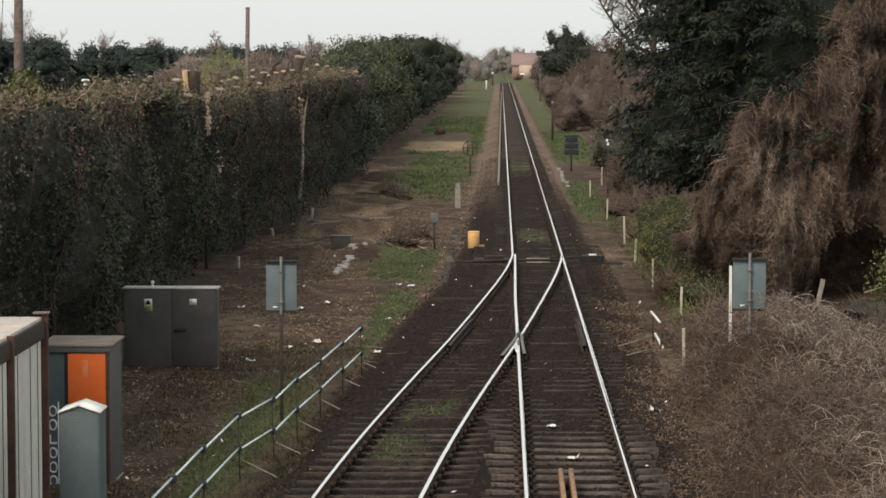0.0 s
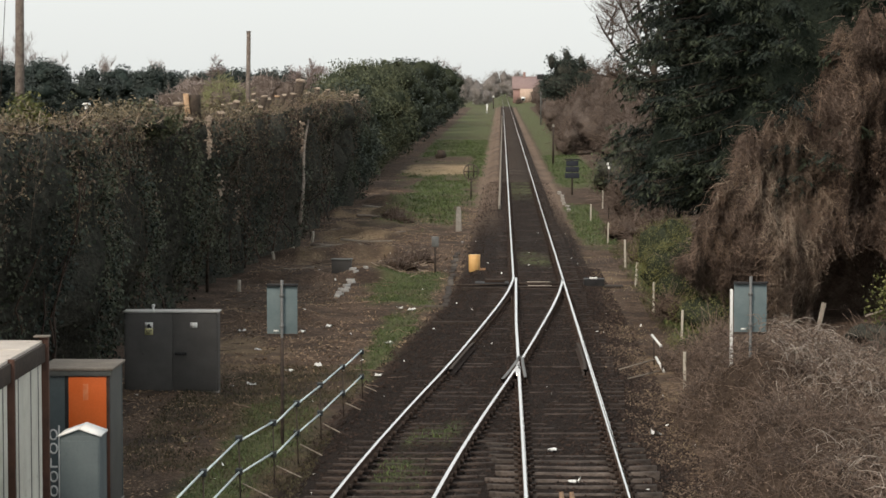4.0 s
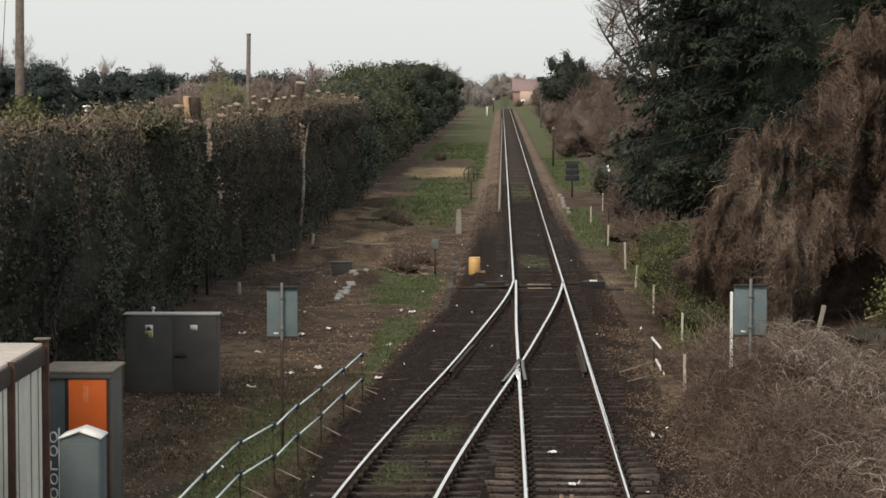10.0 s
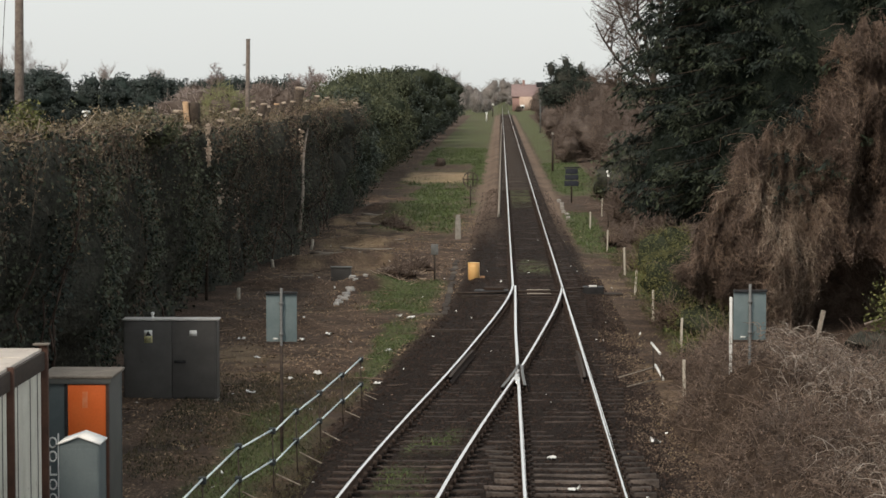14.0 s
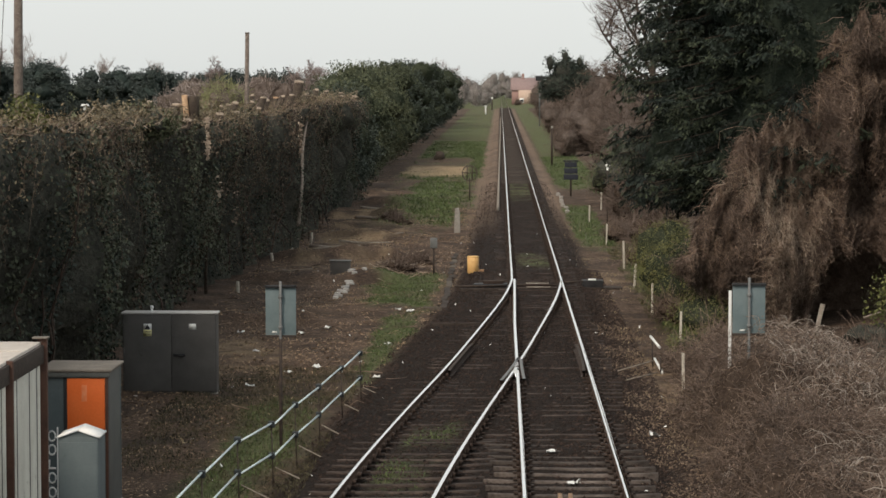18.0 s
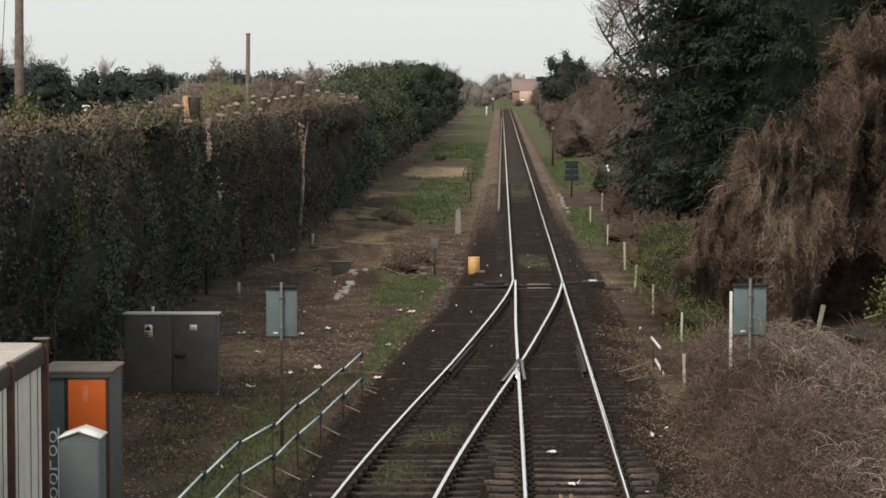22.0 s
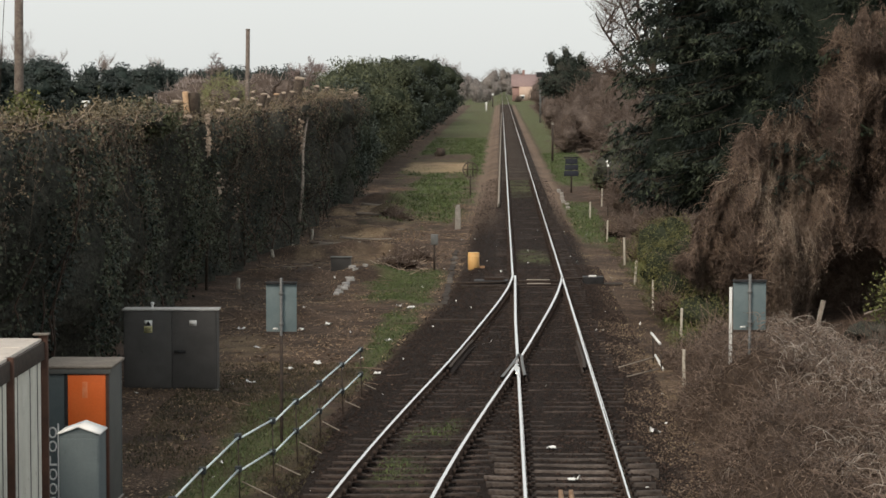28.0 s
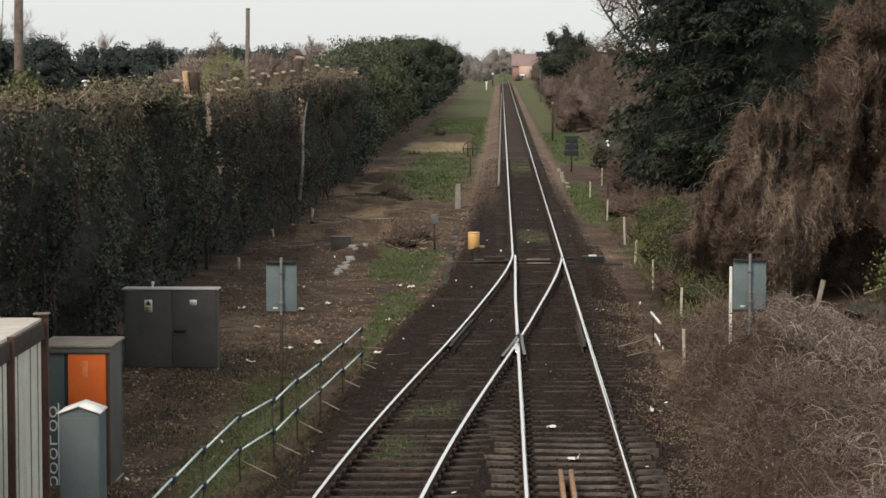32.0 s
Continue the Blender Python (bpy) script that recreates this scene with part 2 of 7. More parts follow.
L_PINE = leafmat("pine_needle", (0.038, 0.050, 0.048), (0.072, 0.086, 0.080), 0.8, patch=0.25, drift=0.6)
L_VINE = leafmat("dead_vine_stem", (0.082, 0.058, 0.046), (0.31, 0.222, 0.168), 0.85, patch=0.9, drift=0.7)
L_FLUFF = leafmat("withered_climber_leaf", (0.078, 0.057, 0.046), (0.245, 0.18, 0.142), 0.85, patch=0.9, drift=0.8)
L_VINEPALE = leafmat("pale_dead_stem", (0.20, 0.15, 0.115), (0.46, 0.37, 0.29), 0.85, patch=0.7, drift=0.5)
L_VINEDARK = leafmat("dark_vine_stem", (0.066, 0.048, 0.039), (0.205, 0.148, 0.118), 0.9, patch=0.5)
L_BRAMBLE = leafmat("bramble_stem", (0.066, 0.048, 0.040), (0.28, 0.21, 0.165), 0.85, patch=0.45, drift=0.8)
L_BRAMBLEPALE = leafmat("grey_bramble_stem", (0.20, 0.165, 0.14), (0.48, 0.42, 0.365), 0.85, patch=0.45, drift=0.5)
L_TWIG = leafmat("bare_twig", (0.085, 0.063, 0.053), (0.18, 0.137, 0.114), 0.9, patch=0.3, drift=0.5)
L_TWIGPALE = leafmat("pale_bare_twig", (0.26, 0.215, 0.20), (0.44, 0.375, 0.35), 0.9, patch=0.1)
L_STEM = leafmat("climbing_stem", (0.034, 0.024, 0.020), (0.095, 0.063, 0.050), 0.9, patch=0.8)
# twigs of distant trees: haze is put into these pale colours
L_TWIGHAZE = leafmat("haze_paled_pinkish_twig", (0.21, 0.155, 0.145), (0.36, 0.285, 0.27), 0.9, patch=0.2)
L_FARTWIG = leafmat("haze_paled_grey_twig", (0.22, 0.20, 0.19), (0.36, 0.33, 0.315), 0.9, patch=0.1)
L_WILLOW = leafmat("budding_twig", (0.16, 0.17, 0.075), (0.32, 0.32, 0.17), 0.8, patch=0.2)
L_GRASS = leafmat("grass_blade", (0.036, 0.056, 0.019), (0.125, 0.165, 0.060), 0.6, patch=0.8)
L_ROUGH = leafmat("rough_grass_blade", (0.032, 0.031, 0.018), (0.115, 0.098, 0.056), 0.8, patch=0.9, drift=0.5)
L_BANKGRASS = leafmat("bank_grass_blade", (0.038, 0.042, 0.018), (0.13, 0.125, 0.060), 0.8, patch=0.9, drift=0.5)
L_STRAW = leafmat("straw_blade", (0.16, 0.12, 0.07), (0.42, 0.34, 0.21), 0.8, patch=0.8)
L_LITTER = leafmat("wood_chip", (0.05, 0.032, 0.021), (0.44, 0.31, 0.20), 0.9, patch=1.0)


# ---- mesh helpers ----
def vn(x, y, s, seed=0):
    """Smooth value noise in the plan, 0 to 1, cells of s metres."""
    x, y = np.asarray(x, float) / s, np.asarray(y, float) / s
    i, j = np.floor(x), np.floor(y)
    u, v = x - i, y - j
    u, v = u * u * (3 - 2 * u), v * v * (3 - 2 * v)

    def h(a, b):
        w = np.sin(a * 127.1 + b * 311.7 + seed * 74.7) * 43758.5453
        return w - np.floor(w)
    return (h(i, j) * (1 - u) + h(i + 1, j) * u) * (1 - v) + (h(i, j + 1) * (1 - u) + h(i + 1, j + 1) * u) * v


def np_mesh(name, V, Q, mats, index=None, smooth=False):
    """A mesh from arrays: vertices (n, 3) and faces (m, 3 or 4)."""
    V, Q = np.asarray(V, np.float32).reshape(-1, 3), np.asarray(Q, np.int32)
    k = Q.shape[1]
    me = bpy.data.meshes.new(name)
    me.vertices.add(len(V))
    me.vertices.foreach_set("co", V.ravel())
    me.loops.add(Q.size)
    me.loops.foreach_set("vertex_index", Q.ravel())
    me.polygons.add(len(Q))
    me.polygons.foreach_set("loop_start", np.arange(0, Q.size, k, dtype=np.int32))
    me.polygons.foreach_set("loop_total", np.full(len(Q), k, np.int32))
    for m in mats if isinstance(mats, (list, tuple)) else [mats]:
        me.materials.append(m)
    if index is not None:
        me.polygons.foreach_set("material_index", np.asarray(index, np.int32))
    if smooth:
        me.polygons.foreach_set("use_smooth", np.ones(len(Q), bool))
    me.update()
    me.validate()
    return me


def leaf_arrays(P, rng, size, aspect=0.55, lean=None, flat=0.0, face=None, turn=0.45):
    """Rhombic leaves at the points P. lean: directions that the leaves point in, roughly; flat: 1 lays them level; face: the way the leaves look, give or take turn."""
    n = len(P)
    u = rng.normal(size=(n, 3))
    if lean is not None:
        u = u * 0.55 + np.asarray(lean)
    u[:, 2] *= 1 - flat
    u /= np.linalg.norm(u, axis=1)[:, None] + 1e-9
    w = rng.normal(size=(n, 3))
    w[:, 2] *= 1 - flat
    v = np.cross(u, w) if flat < 0.5 else np.cross(u, np.array([0, 0, 1.0]) + 0.3 * rng.normal(size=(n, 3)))
    v /= np.linalg.norm(v, axis=1)[:, None] + 1e-9
    if face is not None:
        f = np.asarray(face) + rng.normal(size=(n, 3)) * turn
        f /= np.linalg.norm(f, axis=1)[:, None] + 1e-9
        u = np.cross(f, w)
        u /= np.linalg.norm(u, axis=1)[:, None] + 1e-9
        v = np.cross(f, u)
    s = size * rng.uniform(0.6, 1.4, (n, 1))
    a, b = u * s * 0.5, v * s * 0.5 * aspect
    V = np.stack([P - a, P - b + a * 0.1, P + a, P + b + a * 0.1], axis=1).reshape(-1, 3)
    return V, np.arange(n * 4).reshape(n, 4)


def strand_arrays(paths, r0, r1=None, sides=3):
    """Thin tapered tubes along paths (n, k, 3), radii r0 at the start and r1 at the end (scalars or (n,))."""
    paths = np.asarray(paths, float)
    n, k, _ = paths.shape
    r0 = np.broadcast_to(np.asarray(r0, float), (n,))
    r1 = r0 * 0.5 if r1 is None else np.broadcast_to(np.asarray(r1, float), (n,))
    tan = np.gradient(paths, axis=1)
    tan /= np.linalg.norm(tan, axis=2)[..., None] + 1e-9
    ref = np.where(np.abs(tan[..., 2:3]) > 0.9, np.array([1.0, 0, 0]), np.array([0, 0, 1.0]))
    u = np.cross(tan, ref)
    u /= np.linalg.norm(u, axis=2)[..., None] + 1e-9
    v = np.cross(tan, u)
    rad = r0[:, None] + (r1 - r0)[:, None] * np.linspace(0, 1, k)[None]
    ang = np.arange(sides) * 2 * np.pi / sides
    V = paths[:, :, None] + rad[..., None, None] * (np.cos(ang)[None, None, :, None] * u[:, :, None] + np.sin(ang)[None, None, :, None] * v[:, :, None])
    base = (np.arange(n) * k * sides)[:, None, None] + (np.arange(k - 1) * sides)[None, :, None]
    a = base + np.arange(sides)[None, None]
    b = base + ((np.arange(sides) + 1) % sides)[None, None]
    Q = np.stack([a, b, b + sides, a + sides], axis=-1).reshape(-1, 4)
    return V.reshape(-1, 3), Q


def merge(*pairs):
    Vs, Qs, off = [], [], 0
    for V, Q in pairs:
        Vs.append(V)
        Qs.append(Q + off)
        off += len(V)
    return np.concatenate(Vs), np.concatenate(Qs)


def box_arrays(x0, x1, y0, y1, z0, z1, c=0.0):
    """A box, with its upright and top edges cut by c."""
    if c <= 0:
        V = [(x, y, z) for z in (z0, z1) for x, y in ((x0, y0), (x1, y0), (x1, y1), (x0, y1))]
        return np.array(V, float), np.array([(3, 2, 1, 0), (4, 5, 6, 7), (0, 1, 5, 4), (1, 2, 6, 5), (2, 3, 7, 6), (3, 0, 4, 7)])
    bm = bmesh.new()
    bmesh.ops.create_cube(bm, size=1.0, matrix=Matrix.Translation(((x0 + x1) / 2, (y0 + y1) / 2, (z0 + z1) / 2)) @ Matrix.Diagonal((x1 - x0, y1 - y0, z1 - z0, 1)))
    bmesh.ops.bevel(bm, geom=bm.edges[:], offset=c, segments=2, affect="EDGES", profile=0.6)
    bmesh.ops.triangulate(bm, faces=bm.faces[:])
    bm.verts.index_update()
    V = np.array([v.co[:] for v in bm.verts])
    Q = np.array([[v.index for v in f.verts] for f in bm.faces])
    bm.free()
    return V, Q


def cyl_arrays(r, z0, z1, n=16, r1=None, cx=0.0, cy=0.0, rim=0.0):
    """An upright round bar with closed ends and a small cut at its rims."""
    r1 = r if r1 is None else r1
    rings = [(0.0, z0), (r - rim, z0), (r, z0 + rim), (r1, z1 - rim), (r1 - rim, z1), (0.0, z1)]
    a = np.arange(n) * 2 * np.pi / n
    V = np.concatenate([np.stack([cx + rr * np.cos(a), cy + rr * np.sin(a), np.full(n, zz)], 1) for rr, zz in rings])
    Q = [(i * n + j, i * n + (j + 1) % n, (i + 1) * n + (j + 1) % n, (i + 1) * n + j) for i in range(len(rings) - 1) for j in range(n)]
    return V, np.array(Q)


def thing(name, x, y, z, rz=0.0, label="", category="", group="", kind=""):
    ob = new(name)
    ob.matrix_basis = pose(x, y, z, 0, 0, rz)
    ob.empty_display_size = 0.2
    return tagged(ob, label, category, group, kind)


def part(name, arrays, material, parent, label="", smooth=False, kind="", index=None):
    """ONE mesh object under a thing or a part, from (vertices, faces) in its thing's space."""
    V, Q = arrays
    ob = new(name, np_mesh(name, V, Q, material, index, smooth))
    ob.parent = parent
    return tagged(ob, label, kind=kind)


def box(name, x0, x1, y0, y1, z0, z1, material, parent, label="", c=0.008):
    return part(name, box_arrays(x0, x1, y0, y1, z0, z1, c), material, parent, label)


def tube(name, pts, r, material, parent, label="", sides=10, r1=None):
    V, Q = strand_arrays(np.array([pts], float), r, r if r1 is None else r1, sides)
    k = len(pts)
    caps = [[0, *range(sides - 1, 0, -1)], [(k - 1) * sides + i for i in range(sides)]]
    ob = part(name, (V, Q), material, parent, label, smooth=sides > 6)
    bm = bmesh.new()
    bm.from_mesh(ob.data)
    bm.verts.ensure_lookup_table()
    for c in caps:
        bm.faces.new([bm.verts[i] for i in c])
    bm.to_mesh(ob.data)
    bm.free()
    return ob


def rot_z(V, a):
    c, s = math.cos(a), math.sin(a)
    return V @ np.array([[c, s, 0], [-s, c, 0], [0, 0, 1]])


# ---- ground ----
DIV_S = (0, 3, 6.5, 13.3, 17.3, 20.9, 26.3, 30.6, 38, 60)
DIV_X = (0, 0.12, 0.40, 1.09, 1.52, 1.97, 2.58, 2.965, 3.45, 3.9)
TOE = 54.4
XL, XR = 0.370, 1.877
_fine = np.linspace(0, 80, 801)
_off = np.interp(_fine, DIV_S, DIV_X)
for _ in range(3):
    _off = np.convolve(np.pad(_off, 15, mode="edge"), np.ones(31) / 31, "valid")
_off -= _off[0] * np.clip(1 - _fine / 6, 0, 1)


def div(y):
    """How far the branch line has left the straight line to the left at y."""
    return np.interp(TOE - np.asarray(y, float), _fine, _off)


def bed_left(y):
    return np.interp(y, (0, 25.8, 34, 46, 50, 60, 87, 168, 400), (-4.3, -3.65, -3.05, -2.05, -1.6, -1.25, -1.0, -0.95, -0.9))


def bump2(x, y, x0, x1, y0, y1, soft=0.6, softy=3.0):
    """1 within the rectangle, falling to 0 outside over soft metres."""
    return np.clip((x - x0) / soft + 0.5, 0, 1) * np.clip((x1 - x) / soft + 0.5, 0, 1) * np.clip((y - y0) / softy + 0.5, 0, 1) * np.clip((y1 - y) / softy + 0.5, 0, 1)


# low ridges of raked brush on the cleared strip: y, from x, to x, height
WINDROWS = ((47.5, -8.0, -4.6, 0.25), (57.5, -8.2, -3.2, 0.25), (64.0, -8.0, -3.4, 0.50), (72.8, -8.0, -4.2, 0.32), (78.0, -7.6, -4.6, 0.30), (84.8, -8.2, -4.2, 0.38), (93.0, -7.4, -4.6, 0.45), (102.5, -8.0, -5.6, 0.20))


def gh(x, y):
    """Height of the ground."""
    x, y = np.asarray(x, float), np.asarray(y, float)
    left, right = bed_left(y), 2.75
    bed = np.clip(np.minimum(x - left, right - x) / 0.5, 0, 1)
    side = np.where(x < 1, -0.42, -0.32) + 0.12 * (vn(x, y, 2.3, 1) - 0.5) + 0.06 * (vn(x, y, 0.7, 2) - 0.5)
    side = side + np.clip((x - 4.5) / 6, 0, 1) * 0.35 + np.clip(-(x + 7.5) / 5, 0, 1) * 0.25
    for yc, x0, x1, hh in WINDROWS:
        side = side + hh * np.exp(-((y - yc - 0.5 * np.sin(x * 1.3 + yc)) / np.where(y < yc, 0.55, 1.1)) ** 2) * bump2(x, y, x0, x1, yc - 4, yc + 4, 1.2) * (0.5 + vn(x, y, 0.9, 17))
    near = np.clip((34 - y) / 6, 0, 1) * np.clip((-4.3 - x) / 1.0, 0, 1)
    side = side - 0.08 * near
    top = -0.165 - 0.05 * np.clip((33 - y) / 6, 0, 1) + 0.035 * (vn(x, y, 0.35, 3) - 0.5)
    return side * (1 - bed) + top * bed


def g1(x, y):
    return float(gh(x, y))


def spans(*blocks):
    return np.unique(np.round(np.concatenate([np.linspace(a, b, n) for a, b, n in blocks]), 4))


def grassiness(x, y):
    n = vn(x, y, 1.1, 5) * 0.6 + vn(x, y, 0.4, 6) * 0.4
    g = 0.95 * bump2(x, y, -3.3, bed_left(y) - 0.1, 35, 49, 0.7)
    g = np.maximum(g, 0.80 * bump2(x, y, -5.2, bed_left(y) - 0.2, 18, 36, 1.0))
    g = np.maximum(g, 0.80 * bump2(x, y, -4.2, -1.75, 50, 60, 0.9))
    g = np.maximum(g, 0.80 * bump2(x, y, -5.9, -1.4, 78, 118, 2.2, 12))
    g = np.maximum(g, (0.72 + 0.25 * vn(x, y, 9.0, 12)) * bump2(x, y, -7.2, -1.2, 112, 420, 1.0, 20))
    g = np.maximum(g, 0.92 * bump2(x, y, 4.25, 6.2, 36, 64, 0.7))
    g = np.maximum(g, 0.95 * bump2(x, y, 3.0, 4.6, 66, 92, 0.5, 8))
    g = np.maximum(g, 0.95 * bump2(x, y, 3.3, 6.5, 105, 420, 0.8, 8))
    g = np.maximum(g, 0.60 * bump2(x, y, 0.5, 1.75, 58, 64, 0.3, 3))
    g = np.maximum(g, 0.72 * bump2(x, y, 0.45, 1.8, 92, 118, 0.3, 8))
    g = np.maximum(g, 0.66 * bump2(x, y, XL - div(y) + 0.2, XR - div(y) - 0.3, 26, 33, 0.3, 3))
    g = np.maximum(g, 0.9 * (np.abs(x) > 14) + 0.9 * (y > 420))
    bare = np.maximum(0.95 * bump2(x, y, -7.5, -2.2, 121, 150, 0.8, 5), 0.4 * bump2(x, y, -7.5, -4.2, 152, 190, 0.8, 12)) * (0.6 + 0.6 * vn(x, y, 2.5, 13))
    return np.clip((g - 0.75 + 0.75 * n) * 1.8, 0, 1) * (g > 0.02) * np.clip(1 - bare, 0, 1)


def strawness(x, y):
    s = 0.80 * bump2(x, y, -7.4, -4.4, 71.5, 72.7, 0.8, 0.6)
    s = np.maximum(s, 0.72 * bump2(x, y, -8.2, -6.0, 83.0, 85.0, 0.8, 0.8))
    s = np.maximum(s, 0.70 * bump2(x, y, -8.0, -4.6, 65.0, 66.4, 0.8, 0.8))
    s = np.maximum(s, 0.40 * bump2(x, y, -8.0, -6.2, 100.5, 103.5, 0.8, 1.2))
    s = np.maximum(s, 0.85 * bump2(x, y, -5.4, -3.6, 84.5, 88, 0.8, 1.5))
    s = np.maximum(s, 1.0 * bump2(x, y, -7.0, -2.2, 120, 136, 1.0, 5))
    s = np.maximum(s, 0.55 * bump2(x, y, -7.2, -4.6, 38, 44, 0.8, 3))
    s = np.maximum(s, 0.5 * bump2(x, y, -5.0, -3.0, 150, 185, 1.0, 8))
    s = np.maximum(s, 0.48 * bump2(x, y, -7.6, -3.8, 60, 98, 0.8, 3))
    s = np.maximum(s, 0.34 * bump2(x, y, 2.9, 5.4, 30, 66, 0.6, 3))
    n = vn(x, y, 1.6, 8) * 0.5 + vn(x, y, 0.5, 9) * 0.5
    return np.clip((s - 0.62 + 0.9 * (n - 0.25)) * 1.7, 0, 1) * (s > 0.02)


gx = spans((-3000, -300, 8), (-300, -30, 16), (-30, -12, 12), (-12, -5, 36), (-5, 5, 72), (5, 12, 30), (12, 30, 10), (30, 300, 14), (300, 3000, 8))
gy = spans((-600, 0, 10), (0, 20, 16), (20, 62, 160), (62, 120, 190), (120, 240, 80), (240, 450, 50), (450, 900, 20), (900, 4500, 12))
GX, GY = np.meshgrid(gx, gy)
GZ = gh(GX, GY)
nx, ny = len(gx), len(gy)
gi = (np.arange(ny - 1)[:, None] * nx + np.arange(nx - 1)[None]).ravel()
ground_mesh = np_mesh("ground", np.stack([GX, GY, GZ], -1).reshape(-1, 3), np.stack([gi, gi + 1, gi + nx + 1, gi + nx], 1), [], smooth=True)
for key, values in (("grass", grassiness(GX, GY)), ("straw", strawness(GX, GY)),
                    ("shoulder", np.clip((GY - 70) / 25, 0, 1) * np.clip((460 - GY) / 60, 0, 1) * np.maximum(bump2(GX, GY, bed_left(GY) - 0.5, XL - 0.45, 60, 480, 0.4), bump2(GX, GY, XR + 0.5, 3.2, 60, 480, 0.4)) * (0.55 + 0.45 * vn(GX, GY, 2.5, 14))),
                    ("bed", np.clip(np.minimum(GX - bed_left(GY), 2.95 - GX) / 0.35 + 0.5, 0, 1))):
    at = ground_mesh.attributes.new(key, "FLOAT", "POINT")
    at.data.foreach_set("value", values.astype(np.float32).ravel())


def ground_material():
    m = bpy.data.materials.new("soil_grass_ballast")
    m.use_nodes = True
    nt = m.node_tree
    bsdf = nt.nodes["Principled BSDF"]
    L = nt.links.new
    pos = nt.nodes.new("ShaderNodeNewGeometry").outputs["Position"]

    def nz(scale, detail=5.0):
        n = nt.nodes.new("ShaderNodeTexNoise")
        n.inputs["Scale"].default_value, n.inputs["Detail"].default_value, n.inputs["Roughness"].default_value = scale, detail, 0.68
        L(pos, n.inputs["Vector"])
        return n.outputs["Fac"]

    def ramp(fac, *stops):
        r = nt.nodes.new("ShaderNodeValToRGB")
        els = r.color_ramp.elements
        els[0].position, els[0].color = stops[0][0], (*stops[0][1], 1)
        els[1].position, els[1].color = stops[-1][0], (*stops[-1][1], 1)
        for p, c in stops[1:-1]:
            els.new(p).color = (*c, 1)
        L(fac, r.inputs["Fac"])
        return r.outputs["Color"]

    def attr(key):
        a = nt.nodes.new("ShaderNodeAttribute")
        a.attribute_name = key
        return a.outputs["Fac"]

    def mix(f, a, b):
        x = nt.nodes.new("ShaderNodeMixRGB")
        L(f, x.inputs["Fac"])
        L(a, x.inputs["Color1"])
        L(b, x.inputs["Color2"])
        return x.outputs["Color"]
    soil = mix(ramp(nz(0.8, 3.0), (0.42, (0, 0, 0)), (0.58, (1, 1, 1))), ramp(nz(14), (0.3, (0.028, 0.020, 0.016)), (0.5, (0.100, 0.068, 0.050)), (0.70, (0.29, 0.205, 0.145))),
               ramp(nz(9), (0.3, (0.029, 0.021, 0.017)), (0.7, (0.100, 0.071, 0.055))))
    grass = ramp(nz(7), (0.3, (0.050, 0.058, 0.026)), (0.55, (0.105, 0.118, 0.056)), (0.75, (0.23, 0.20, 0.12)))
    straw = ramp(nz(5), (0.3, (0.22, 0.155, 0.095)), (0.7, (0.50, 0.375, 0.24)))
    bed = ramp(nz(22), (0.3, (0.008, 0.0054, 0.0043)), (0.55, (0.019, 0.0128, 0.0102)), (0.75, (0.049, 0.034, 0.027)))
    col = mix(attr("bed"), soil, bed)
    tan = ramp(nz(16), (0.3, (0.13, 0.092, 0.07)), (0.7, (0.28, 0.205, 0.155)))
    col = mix(attr("shoulder"), col, tan)
    col = mix(attr("straw"), col, straw)
    col = mix(attr("grass"), col, grass)
    L(col, bsdf.inputs["Base Color"])
    bsdf.inputs["Roughness"].default_value = 0.95
    bsdf.inputs["Specular IOR Level"].default_value = 0.15
    b = nt.nodes.new("ShaderNodeBump")
    b.inputs["Strength"].default_value, b.inputs["Distance"].default_value = 0.9, 0.06
    L(nz(18), b.inputs["Height"])
    L(b.outputs["Normal"], bsdf.inputs["Normal"])
    return m


ground_mesh.materials.append(ground_material())
tagged(new("ground", ground_mesh), "brown soil with grass strips and dirty track ballast", "ground", kind="structure")


# ---- railway track ----
PROFILE = [(-0.036, -0.005), (-0.031, 0.0), (0.031, 0.0), (0.036, -0.005), (0.035, -0.042), (0.010, -0.052), (0.010, -0.120), (0.066, -0.140), (0.066, -0.150), (-0.066, -0.150), (-0.066, -0.140), (-0.010, -0.120), (-0.010, -0.052), (-0.035, -0.042)]


def rail_arrays(fx, ys, head=1.0):
    """A rail along x = fx(y). head narrows the rail where it is planed to a blade."""
    ys = np.asarray(ys, float)
    k = len(PROFILE)
    V = np.array([[fx(y) + px * head, y, pz] for y in ys for px, pz in PROFILE])
    Q = [[i * k + j, i * k + (j + 1) % k, (i + 1) * k + (j + 1) % k, (i + 1) * k + j] for i in range(len(ys) - 1) for j in range(k)]
    idx = [1 if j == 1 else 0 for i in range(len(ys) - 1) for j in range(k)]
    return V, np.array(Q), idx


track = thing("railway_track", 1.1, 40.0, -0.16, label="rusty rails with shining heads on weathered dark timber sleepers", category="railway track", kind="structure")
SHIFT = np.array([1.1, 40.0, -0.16])


def rail(name, fx, y0, y1, label, step=1.0):
    ys = np.linspace(y0, y1, max(2, int((y1 - y0) / step) + 1))
    V, Q, idx = rail_arrays(fx, ys)
    return part(name, (V - SHIFT, Q), [M_RUST, M_HEAD], track, label, index=idx)


rail("rail", lambda y: XR, -40, 760, "straight running rail with bright worn head", 100)
rail("rail", lambda y: XL, TOE + 0.6, 760, "straight running rail with bright worn head", 100)
